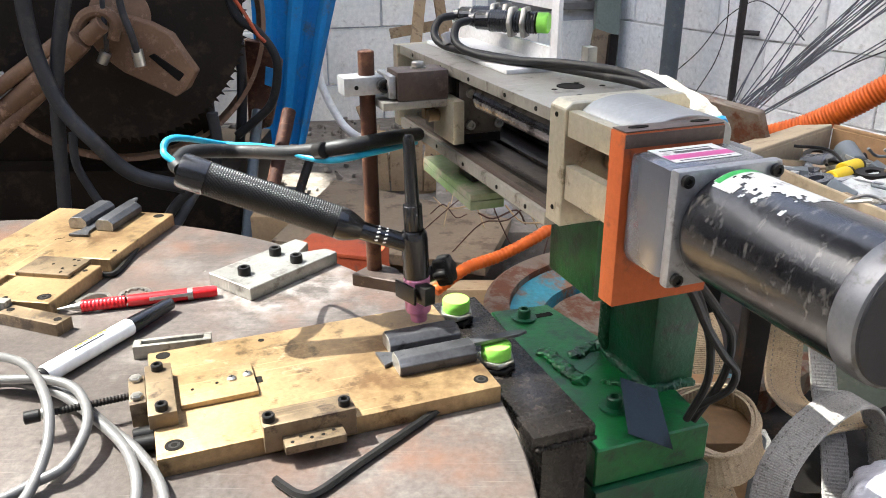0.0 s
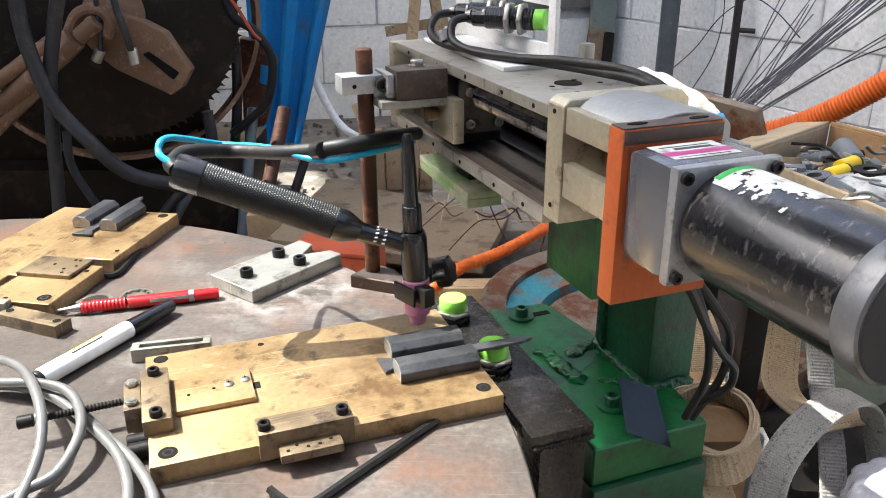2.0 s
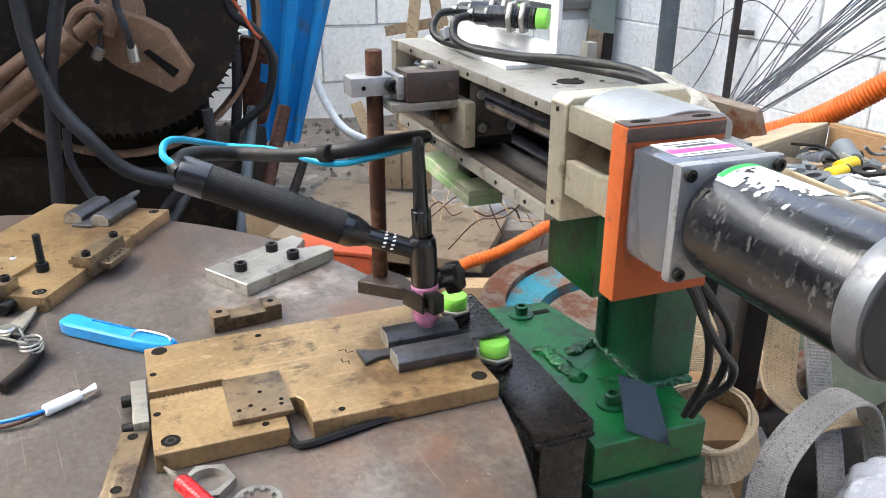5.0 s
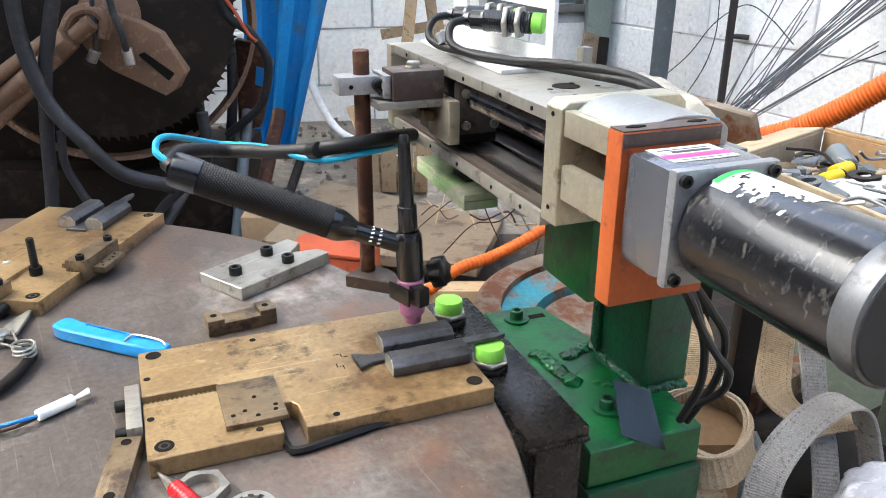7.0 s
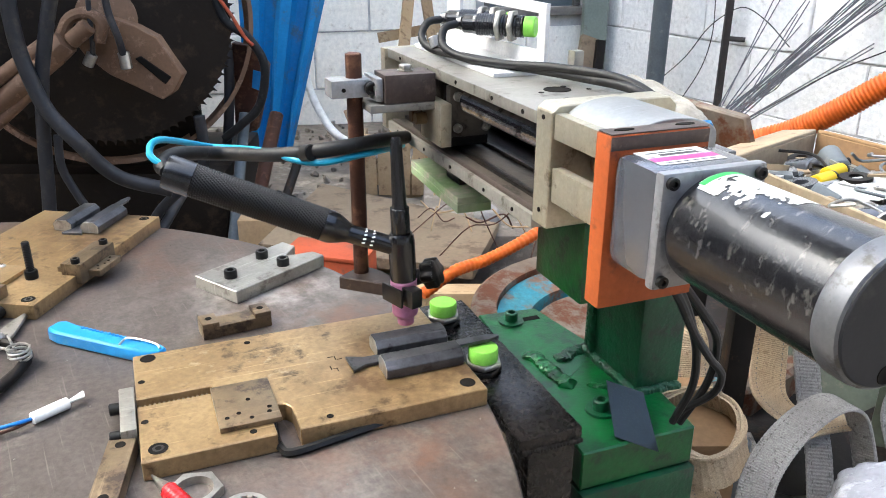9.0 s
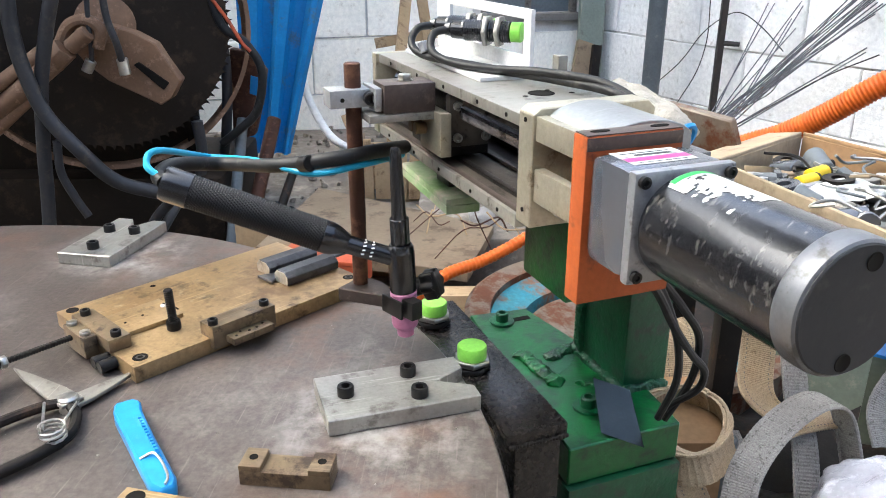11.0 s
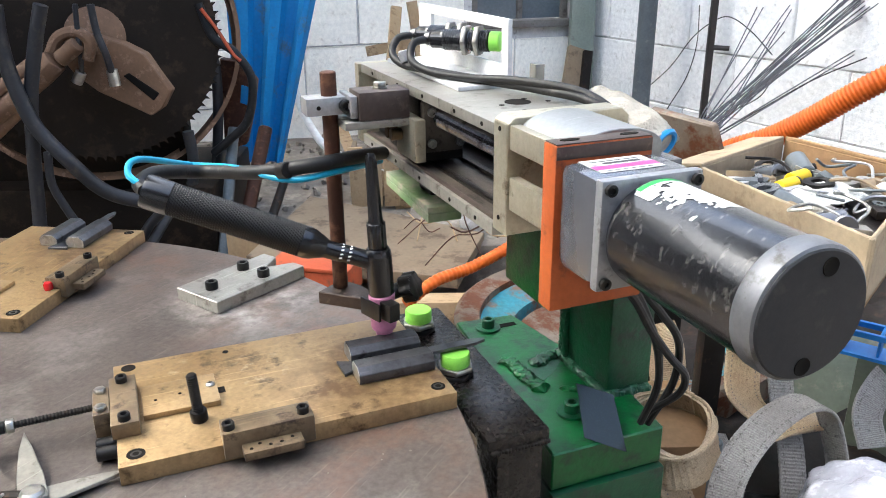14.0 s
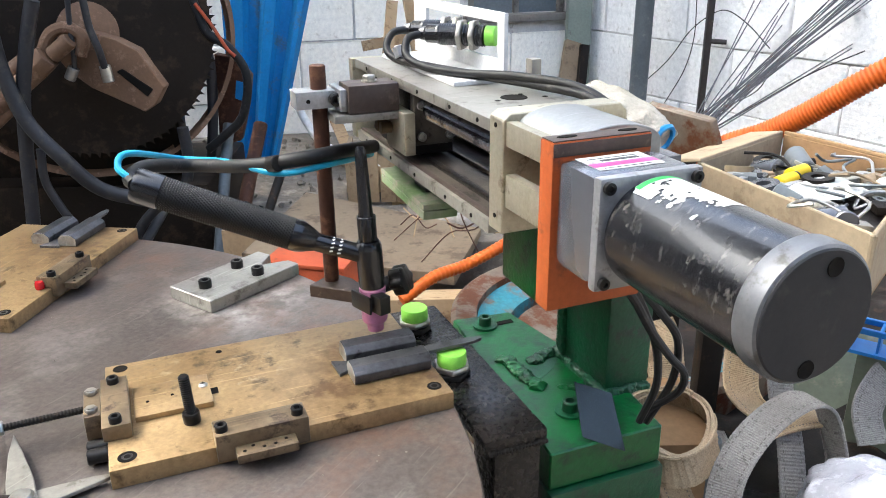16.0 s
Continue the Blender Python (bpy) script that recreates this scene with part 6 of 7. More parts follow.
    for pts, r, mt in (
        (((-0.7156, 1.42, 1.05), (-0.7182, 1.42, 0.9945), (-0.712, 1.42, 0.9276), (-0.6882, 1.42, 0.8429), (-0.6389, 1.42, 0.7754), (-0.5844, 1.44, 0.7069), (-0.4937, 1.46, 0.6735)), 0.0135, GREY_HOSE),
        (((-0.6462, 1.44, 1.048), (-0.6681, 1.44, 0.9826), (-0.6944, 1.44, 0.8846), (-0.7106, 1.44, 0.7705), (-0.7194, 1.44, 0.6831), (-0.7319, 1.44, 0.5799)), 0.0125, GREY_HOSE),
        (((-0.6086, 1.56, 1.04), (-0.605, 1.56, 0.9895), (-0.5943, 1.56, 0.948), (-0.5923, 1.57, 0.9127)), 0.007, GREY_HOSE),
        (((-0.6411, 1.57, 1.04), (-0.6453, 1.57, 0.9886), (-0.6468, 1.57, 0.9469), (-0.6528, 1.575, 0.909)), 0.005, GREY_HOSE),
        (((-0.472, 1.8, 1.023), (-0.4488, 1.8, 0.9531), (-0.4029, 1.8, 0.917), (-0.3707, 1.8, 0.8557), (-0.3883, 1.8, 0.7674), (-0.4335, 1.8, 0.7221), (-0.4757, 1.8, 0.6893)), 0.010, RUBBER),
        (((-0.4983, 1.83, 1.022), (-0.4738, 1.83, 0.9621), (-0.4574, 1.83, 0.8763), (-0.4677, 1.83, 0.7351), (-0.492, 1.83, 0.5993)), 0.012, GREY_HOSE),
        (((-0.4646, 1.79, 1.013), (-0.4329, 1.79, 0.9659), (-0.4068, 1.79, 0.9183), (-0.3899, 1.79, 0.9001)), 0.004, RED_ORANGE),
        (((-0.7122, 1.5, 0.7715), (-0.7156, 1.5, 0.7099), (-0.697, 1.5, 0.6579), (-0.676, 1.5, 0.6165)), 0.008, GREY_HOSE),
        (((-0.5136, 1.75, 0.7532), (-0.5097, 1.75, 0.676), (-0.5265, 1.75, 0.5828), (-0.5207, 1.75, 0.4574)), 0.013, GREY_HOSE),
        (((-0.4902, 1.5, 0.6629), (-0.5346, 1.5, 0.6219), (-0.5628, 1.5, 0.58)), 0.010, GREY_HOSE),
    ):
        part("hose", hose(rel(s, pts), r, 12), mt, s)


def blue_sheet():
    pts = [Vector(q) for q in ((-0.5443, 2.36, 1.001), (-0.2875, 2.36, 1), (-0.4012, 2.25, 0.5486), (-0.5284, 2.25, 0.5525))]
    s = at_ground("blue_sheet", (pts[2] + pts[3]) / 2, "blue painted corrugated steel sheet leaning upright", "metal sheet")
    o = s.matrix_basis.translation
    bm = bmesh.new()
    n = 16
    depth = [0, 0, 0.022, 0.022, 0.022, 0, 0, 0, 0.022, 0.022, 0.022, 0, 0, 0, 0.022, 0.022, 0]
    rows = []
    for j in range(2):
        a, b = (pts[0], pts[1]) if j == 0 else (pts[3], pts[2])
        rows.append([bm.verts.new(a.lerp(b, i / n) - o + Vector((0.1, -1, 0)) * depth[i]) for i in range(n + 1)])
    for i in range(n):
        bm.faces.new((rows[0][i], rows[0][i + 1], rows[1][i + 1], rows[1][i]))
    bmesh.ops.recalc_face_normals(bm, faces=bm.faces)
    bmesh.ops.solidify(bm, geom=list(bm.faces), thickness=0.0025)
    part("sheet", bm, BLUE_SHEET, s)


def leaning_pipes():
    for a, b, r, mt, lab in (((-0.3807, 1.95, 0.715), (-0.4328, 1.75, 0.4427), 0.017, RUST_BROWN, "rusty brown steel tube leaning in the scrap corner"),
                             ((-0.4351, 1.85, 0.7372), (-0.4541, 1.7, 0.4628), 0.013, PIPE_GREY, "grey galvanised tube leaning in the scrap corner"),
                             ((-0.2957, 1.7, 0.6566), (-0.3275, 1.5, 0.5424), 0.010, DARK_IRON, "thin dark steel rod leaning in the scrap corner"),
                             ((-0.5146, 1.6, 0.6309), (-0.5362, 1.45, 0.5752), 0.010, GREY_HOSE, "thin dark rod behind the table")):
        a, b = Vector(a), Vector(b)
        d = (b - a)
        b = a + d * ((0.46 - a.z) / d.z)
        t = thing("pipe", Matrix.Translation(b), lab, "pipe", "pipes in the corner")
        part("tube", rod((0, 0, 0), a - b, r, 16), mt, t)
    t = at_ground("white_hose", (-0.3209, 2.4, 0.5548), "thin white plastic hose hanging by the wall", "hose")
    part("hose", hose(rel(t, ((-0.39, 2.45, 0.9796), (-0.393, 2.45, 0.8351), (-0.3731, 2.42, 0.7062), (-0.3348, 2.4, 0.6159), (-0.2785, 2.36, 0.5557), (-0.1765, 2.3, 0.5242), (-0.0424, 2.25, 0.4725))), 0.012, 12), PLASTIC_WHITE, t)


def boards():
    t = at_ground("plywood_board", (-0.0938, 1.442, 0.6), "dusty plywood board lying on scrap", "board")
    o = t.matrix_basis.translation
    out = [Vector(q) - o for q in ((-0.245, 1.711, 0.61), (0.1301, 1.45, 0.61), (0.0697, 1.225, 0.61), (-0.3136, 1.345, 0.61))]
    part("board", prism([(v.x, v.y) for v in out], 0.12, 0.14, 0.001), PLYWOOD, t)
    part("batten", moved(box(-0.3, 0.3, -0.02, 0.02, 0.0, 0.1198, 0.002), pose(0, 0.1, 0)), WOOD, t)
    part("batten", moved(box(-0.3, 0.3, -0.02, 0.02, 0.0, 0.1198, 0.002), pose(0, -0.25, 0)), WOOD, t)
    t = at_ground("wooden_rack", (-0.0965, 2, 0.5471), "pale wooden lath rack by the wall", "rack")
    for a, b, w in (((-0.0665, 2.5, 0.9589), (-0.1258, 2.3, 0.4048), 0.032), ((-0.021, 2.52, 0.9734), (0.0176, 2.5, 0.725), 0.03), ((-0.1632, 2.5, 0.8279), (0.0265, 2.52, 0.8582), 0.03), ((-0.2538, 2.45, 0.6134), (-0.1399, 2.2, 0.437), 0.035), ((-0.1537, 2.2, 0.5212), (-0.009, 2.1, 0.4685), 0.06), ((-0.0322, 2.15, 0.551), (-0.0701, 2, 0.3574), 0.04)):
        a, b = rel(t, (a, b))
        part("lath", sweep([a, a.lerp(b, 0.5), b], [(-w / 2, -0.011), (w / 2, -0.011), (w / 2, 0.011), (-w / 2, 0.011)], up=Vector((0.2, -1, 0.1)).normalized()), WOOD, t, smooth=20)
    t = at_ground("wooden_crate", (-0.10, 2.06, 0.47), "pale wooden slatted crate standing on the dirt", "crate")
    for k in range(4):
        part("slat", moved(box(-0.02, 0.02, -0.006, 0.006, 0.0, 0.165 - 0.012 * (k % 2), 0.0015), pose(-0.066 + 0.044 * k, 0, 0, 0, 1.5 * (k - 1.5), 0)), WOOD, t)
    for z in (0.025, 0.125):
        part("rail", box(-0.09, 0.09, 0.0062, 0.020, z, z + 0.028, 0.0015), WOOD, t)
    part("side", box(-0.09, -0.078, 0.0202, 0.14, 0.0, 0.15, 0.0015), PLYWOOD, t)
    part("side", box(0.078, 0.09, 0.0202, 0.14, 0.0, 0.15, 0.0015), PLYWOOD, t)
    t = thing("green_plank", MACHINE @ pose(-0.02, 0.28, 0.93), "weathered plank with a green painted edge", "plank")
    o = Vector((-0.02, 0.28, 0))
    out = [Vector(q) - o for q in ((-0.0115, 0.376, 0.93), (-0.015, 0.2482, 0.93), (0.0163, 0.2474, 0.93), (0.03, 0.3753, 0.93))]
    part("board", prism([(v.x, v.y) for v in out], -0.006, 0.0, 0.0006), PLANK_GREEN, t, "worn green painted face")
    part("green_edge", prism([(v.x, v.y) for v in out], -0.014, -0.0062, 0.0006), PLANK_GREEN, t, "chipped green painted edge")
    part("hanger", box(0.02, 0.05, 0.0, 0.03, 0.0002, 0.0252, 0.001), GREASE, t)
    t = at_ground("wall_plank", (0.5583, 2.9, 0.7158), "grey weathered plank leaning in the corner", "plank")
    for a, b, w, mt in (((0.5757, 2.95, 0.7722), (0.5369, 2.85, 0.6048), 0.075, PLYWOOD), ((0.6025, 2.9, 0.7705), (0.5852, 2.85, 0.6046), 0.03, DARK_IRON)):
        a, b = rel(t, (a, b))
        d = (b - a)
        b = a + d * (-a.z / d.z)
        part("plank", sweep([a, a.lerp(b, 0.5), b], [(-w / 2, -0.011), (w / 2, -0.011), (w / 2, 0.011), (-w / 2, 0.011)], up=Vector((0.2, -1, 0.1)).normalized()), mt, t, smooth=20)


def posts():
    x, y, _ = (0.752, 2.698, 0.6325)
    t = at_ground("grey_pole", (x, y), "upright grey painted steel pole before the wall", "pole")
    part("pole", rod((0, 0, 0), (0.01, 0, 2.0), 0.030, 24), PIPE_GREY, t)
    x, y, _ = (0.9278, 2.568, 0.7628)
    t = at_ground("wall_bar", (x, y), "upright dark steel bar with a short stub", "bar")
    part("bar", box(-0.010, 0.010, -0.010, 0.010, 0, 1.9, 0.002), IRON_GREY, t)
    part("stub", rod((0.0, 0, Vector((0.934, 2.557, 0.8197)).z - 0.47), (0.055, -0.02, Vector((0.934, 2.557, 0.8197)).z - 0.472), 0.008, 10), IRON_GREY, t)
    x, y, _ = (0.6134, 3.098, 0.7494)
    t = at_ground("corner_post", (x, y), "pale green painted corner post", "post")
    part("post", box(-0.045, 0.045, -0.03, 0.03, 0, 2.1, 0.004), POST_GREEN, t)


def wires():
    base = Vector((0.6773, 1.85, 0.7059))
    t = at_ground("wire_bundle", base, "fanned bundle of straight grey steel wires", "wire")
    rng = random.Random(7)
    ends = [(1.011, 2.42, 0.9291), (1.053, 2.344, 0.9415), (1.05, 2.349, 0.8701), (1.148, 2.174, 0.9723), (1.143, 2.183, 0.98), (1.132, 2.182, 0.9801), (1.153, 2.165, 0.9701), (1.151, 2.168, 0.9586), (1.157, 2.157, 0.9511), (1.131, 2.204, 0.9813), (1.156, 2.16, 0.9284), (1.155, 2.141, 0.9441), (1.155, 2.16, 0.8303)]
    for e in [tuple(q + rng.uniform(-0.022, 0.022) * i for q in e) for e in ends for i in range(2)]:
        a = base + Vector((rng.uniform(-0.03, 0.03), rng.uniform(-0.03, 0.03), rng.uniform(-0.01, 0.01)))
        b = Vector(e)
        a2 = a + (a - b) * 0.35
        b2 = b + (b - a) * 0.12
        part("wire", rod(*rel(t, (a2, b2)), 0.0017, 6), WIRE_GREY, t)
    t2 = at_ground("bent_wire", (0.6054, 1.6, 0.7471), "thin bent dark wires before the block wall", "wire")
    for pts in (((0.6492, 1.75, 0.7128), (0.8731, 2, 0.7318), (1.001, 2, 0.8071), (1.129, 2, 0.8613)), ((0.8543, 2.72, 0.5933), (0.886, 2.643, 0.7159), (0.9002, 2.617, 0.8263), (0.8981, 2.621, 0.9461)), ((0.7736, 2.782, 0.6361), (0.8439, 2.697, 0.7405), (0.8878, 2.639, 0.8378), (0.9224, 2.578, 0.8923), (0.9571, 2.515, 0.9178), (1, 2.438, 0.8829), (1.043, 2.361, 0.8214)), ((0.9677, 2.496, 0.6163), (1.028, 2.388, 0.6895), (1.05, 2.349, 0.759))):
        part("wire", hose(rel(t2, pts), 0.0017, 6), IRON_GREY, t2)


def duct():
    t = at_ground("orange_duct", (0.6923, 1.45, 0.7995), "bright orange corrugated plastic duct", "duct")
    pts = smooth_path(rel(t, ((0.5533, 1.5, 0.716), (0.5971, 1.46, 0.7643), (0.6588, 1.42, 0.7994), (0.7128, 1.38, 0.8447), (0.7683, 1.34, 0.8986), (0.8423, 1.3, 0.9573))), 52)
    part("duct", sweep(pts, circle(0.0195, 20), radii=[1.0 + (0.10 if (k // 2) % 2 else 0.0) for k in range(len(pts))]), ORANGE_DUCT, t, smooth=70)
    t = at_ground("small_duct", (0.0756, 1.05, 0.7036), "thin orange corrugated conduit lying in scrap", "conduit")
    pts = smooth_path(rel(t, ((-0.0131, 1.02, 0.6603), (0.0314, 1.05, 0.6818), (0.0778, 1.08, 0.6866), (0.1249, 1.1, 0.7026), (0.1757, 1.14, 0.717))), 30)
    part("conduit", sweep(pts, circle(0.0085, 14), radii=[1.0 + (0.10 if (k // 2) % 2 else 0.0) for k in range(len(pts))]), ORANGE_DUCT, t, smooth=70)


def scrap():
    c, R = Vector((0.297, 1.045, 0.62)), 0.24
    t = at_ground("steel_drum", c, "rusty teal painted steel drum ring", "drum")
    part("outer_ring", lathe([(R * 0.86, 0.0), (R, 0.0), (R, 0.15), (R * 0.97, 0.155), (R * 0.84, 0.15), (R * 0.84, 0.0)], 64), PLATE_RUST, t)
    part("inner_ring", lathe([(R * 0.62, 0.0), (R * 0.835, 0.0), (R * 0.835, 0.140), (R * 0.64, 0.128), (R * 0.62, 0.0)], 64), TEAL, t)
    part("centre", lathe([(0, 0.0), (R * 0.61, 0.0), (R * 0.61, 0.115), (R * 0.3, 0.10), (0, 0.10)], 48), PLATE_RUST, t)
    p = Vector((-0.1626, 1.163, 0.64))
    t = thing("toolbox", Matrix.Translation((p.x, p.y, 0.611)) @ pose(0, 0, 0, 0, 0, -15), "low orange red painted metal toolbox", "toolbox")
    part("body", box(-0.075, 0.06, -0.01, 0.06, 0, 0.045, 0.004), RED_ORANGE, t)
    part("lid", box(-0.077, 0.062, -0.012, 0.062, 0.0452, 0.052, 0.002), RED_ORANGE, t)
    rng = random.Random(9)
    t = at_ground("brushwood", (0.0566, 1.381, 0.6), "dry twigs and thin wire scraps", "twigs", z=0.6)
    for k in range(16):
        a = Vector((rng.uniform(-0.12, 0.18), rng.uniform(-0.12, 0.25), 0.012))
        d = Vector((rng.uniform(-1, 1), rng.uniform(-1, 1), rng.uniform(0.2, 1.0))).normalized() * rng.uniform(0.08, 0.2)
        part("twig", hose([a, a + d * 0.35 + Vector((rng.uniform(-0.02, 0.02), 0, 0.02)), a + d * 0.7 + Vector((0, rng.uniform(-0.02, 0.02), 0)), a + d], 0.0011 + 0.0008 * rng.random(), 5, 4), RUST_BROWN if k % 2 else WOOD, t)
    t = at_ground("concrete_lumps", (0.1316, 1.538, 0.6), "broken grey concrete lumps", "rubble", z=0.6)
    for k in range(9):
        bm = bmesh.new()
        r = rng.uniform(0.018, 0.045)
        v = bmesh.ops.create_icosphere(bm, subdivisions=2, radius=r)
        for q in v["verts"]:
            q.co += q.co.normalized() * r * 0.35 * noise.noise(q.co * (1.6 / r) + Vector((k * 3, 0, 0)))
            q.co.z *= 0.7
        bm.transform(Matrix.Translation((rng.uniform(-0.05, 0.22), rng.uniform(-0.06, 0.3), r * 0.3)))
        part("lump", bm, MORTAR, t, smooth=30)
    part("bed", box(-0.15, 0.3, -0.12, 0.4, -0.13, -0.004, 0.01), DIRT, t)


def rusty_plate_and_glove():
    pts = [Vector(q) for q in ((0.2886, 0.93, 0.9545), (0.3437, 0.86, 0.9478), (0.3599, 0.86, 0.9016), (0.3072, 0.93, 0.8827))]
    t = thing("rusty_plate", Matrix.Translation(pts[3]), "thick rust edged steel plate standing behind the motor", "steel plate")
    part("plate", upright_panel([q - pts[3] for q in pts], 0.012), PLATE_RUST, t)
    part("leg", box(-0.01, 0.05, 0.0, 0.03, -0.42, 0.0, 0.002), DARK_IRON, t)
    path = smooth_path([Vector(q) for q in ((0.1745, 0.8, 0.9978), (0.1954, 0.78, 0.9947), (0.2128, 0.75, 0.9897), (0.2286, 0.72, 0.9843), (0.2427, 0.7, 0.977))], 10)
    o = path[0].copy()
    t = thing("work_glove", Matrix.Translation(o + Vector((0, 0, -0.008))), "dirty white knitted work glove with blue hem", "glove")
    n = len(path)
    rad = [0.55 + 0.45 * math.sin(math.pi * min(1, (k + 3) / n)) + 0.1 * noise.noise((k * 0.35, 0, 0)) for k in range(n)]
    bm = sweep([q - o for q in path], [(x * 1.25, y * 0.75) for x, y in circle(0.026, 24)], radii=rad)
    for v in bm.verts:
        v.co += Vector((noise.noise(v.co * 60), noise.noise(v.co * 60 + Vector((5, 0, 0))), noise.noise(v.co * 60 + Vector((0, 5, 0))))) * 0.006
    part("glove", bm, GLOVE, t, smooth=80)
    e = path[-1] - o
    d = (path[-1] - path[-3]).normalized()
    ring = [e + (d.orthogonal().normalized() * math.cos(a) + d.cross(d.orthogonal().normalized()) * math.sin(a)) * 0.0115 for a in [2 * math.pi * k / 24 for k in range(25)]]
    part("hem", sweep(ring, circle(0.003, 6)), PLASTIC_SKYBLUE, t, "blue stitched hem")


def junk_box():
    z = 0.925
    c = [Vector(q) for q in ((0.3052, 0.7717, 0.925), (0.4402, 0.8877, 0.925), (0.5175, 0.7334, 0.925), (0.3699, 0.5553, 0.925))]
    o = Vector((c[0].x, c[0].y, 0.86))
    t = thing("junk_box", Matrix.Translation(o), "open cardboard box full of small hardware", "cardboard box")
    for i in range(4):
        a, b = c[i] - o, c[(i + 1) % 4] - o
        part("side", upright_panel([a, b, Vector((b.x, b.y, 0)), Vector((a.x, a.y, 0))], 0.004), CARD_PALE if i != 1 else CARDBOARD, t)
    mid = (c[0] + c[1] + c[2] + c[3]) / 4 - o
    for i in (0, 1):
        a, b = c[i] - o, c[i + 1] - o
        out = ((a + b) / 2 - mid)
        out.z = 0
        out.normalize()
        part("flap", upright_panel([a, b, b + out * 0.05 + Vector((0, 0, -0.012)), a + out * 0.05 + Vector((0, 0, -0.012))], 0.004), CARDBOARD if i else CARD_PALE, t)
    part("floor", prism([((v - o).x, (v - o).y) for v in c], 0.0, 0.004, 0), CARDBOARD, t)
    part("filling", prism([((v - o - mid).x * 0.93 + mid.x, (v - o - mid).y * 0.93 + mid.y) for v in c], 0.0045, 0.038, 0), GREASE, t)
    part("stand", box(0.02, 0.045, -0.012, 0.012, -0.39, -0.001, 0.002), DARK_IRON, t)
    top = 0.86 + 0.0385
    rng = random.Random(21)
    mats = [STAGE_STEEL, PIPE_GREY, DARK_IRON, ALU, GEAR_GREY, STEEL, PLYWOOD]
    for k in range(72):
        a, b = rng.uniform(0.10, 0.88), rng.uniform(0.10, 0.88)
        p = c[0].lerp(c[1], a).lerp(c[3].lerp(c[2], a), b)
        r, h = rng.uniform(0.005, 0.012), rng.uniform(0.02, 0.05)
        j = thing("hardware_piece", Matrix.Translation((p.x, p.y, top + r * 0.9)) @ pose(0, 0, 0, 0, rng.uniform(-25, 25), rng.uniform(0, 360)), "small grey metal part in the box", "hardware", "hardware in the box")
        kind = k % 4
        if kind == 0:
            bm = rod((-h / 2, 0, 0), (h / 2, 0, 0), r, 14)
        elif kind == 1:
            bm = box(-h / 2, h / 2, -r, r, -r * 0.7, r * 0.7, 0.001)
        elif kind == 2:
            bm = lathe([(r * 0.6, 0), (r * 1.3, 0), (r * 1.3, r), (r * 0.6, r), (r * 0.6, 0)], 18)
        else:
            bm = hose([(-h, 0, 0), (-h / 3, r, r), (h / 3, -r, r), (h, r * 0.5, 0), (h * 0.8, r * 2, r)], 0.0016, 6)
        part("piece", bm, mats[k % len(mats)], j)
    for px in ((0.3788, 0.7347, 0.915), (0.4024, 0.7623, 0.915)):
        j = thing("battery", Matrix.Translation(px) @ pose(0, 0, 0, 0, 0, 35), "yellow wrapped small battery", "battery", "yellow batteries")
        part("cell", rod((-0.014, 0, 0), (0.014, 0, 0), 0.0075, 16), YELLOW, j)
        part("cap", rod((0.0141, 0, 0), (0.018, 0, 0), 0.0072, 16), BLACK_OXIDE, j)
    j = thing("leaflet", Matrix.Translation((0.4003, 0.7042, 0.915)) @ pose(0, 0, 0, 8, -6, 20), "crumpled pale paper leaflet", "paper")
    bm = bmesh.new()
    g = [[bm.verts.new((-0.035 + 0.07 * a / 6, -0.022 + 0.044 * b / 6, 0.004 * noise.noise((a * 0.7, b * 0.7, 4)))) for b in range(7)] for a in range(7)]
    for a in range(6):
        for b in range(6):
            bm.faces.new((g[a][b], g[a + 1][b], g[a + 1][b + 1], g[a][b + 1]))
    part("sheet", bm, PAPER, j, smooth=80)


def ribbon(name, pts, width, material, label, normal=(0.1, -0.75, 0.65), twist=0.0):
    pts = [Vector(q) for q in pts]
    o = pts[-1].copy()
    t = thing(name, Matrix.Translation(o), label, "strap", "straps heaped beside the stand")
    path = smooth_path([q - o for q in pts], 34)
    n = len(path)
    ups = []
    nr = Vector(normal).normalized()
    for k in range(n):
        tg = (path[min(k + 1, n - 1)] - path[max(k - 1, 0)]).normalized()
        nr = (nr - tg * nr.dot(tg)).normalized()
        ups.append(Matrix.Rotation(radians(twist) * k / n, 3, tg) @ nr)
    w = width / 2
    part("webbing", sweep([q + ups[k] * (0.0006 if k % 2 else 0.0) for k, q in enumerate(path)], [(-w, -0.0012), (-w * 0.96, 0.0016), (w * 0.96, 0.0016), (w, -0.0012)], up=ups), material, t, smooth=None)
    for s in (-1, 1):
        bm = bmesh.new()
        side = [path[k] + ups[k].cross((path[min(k + 1, n - 1)] - path[max(k - 1, 0)]).normalized()) * (s * w * 0.97) for k in range(n)]
        part("edge", sweep(side, circle(1.0, 6), radii=[0.0019 + (0.0003 if (k // 2) % 2 else 0.0) for k in range(n)]), material, t)
    for s in (-0.72, 0.72):
        bm = bmesh.new()
        for k in range(1, n - 3, 5):
            c = [path[k + e] + ups[k + e].cross((path[k + e + 1] - path[k + e - 1]).normalized()) * (s * w) for e in (0, 2)]
            tg = (c[1] - c[0]).normalized()
            sd = tg.cross(ups[k]) * 0.0006
            bm.faces.new([bm.verts.new(q + ups[k] * 0.0026) for q in (c[0] - sd, c[1] - sd, c[1] + sd, c[0] + sd)])
        part("stitching", bm, STITCH, t, "dashed dark stitching")
    return t


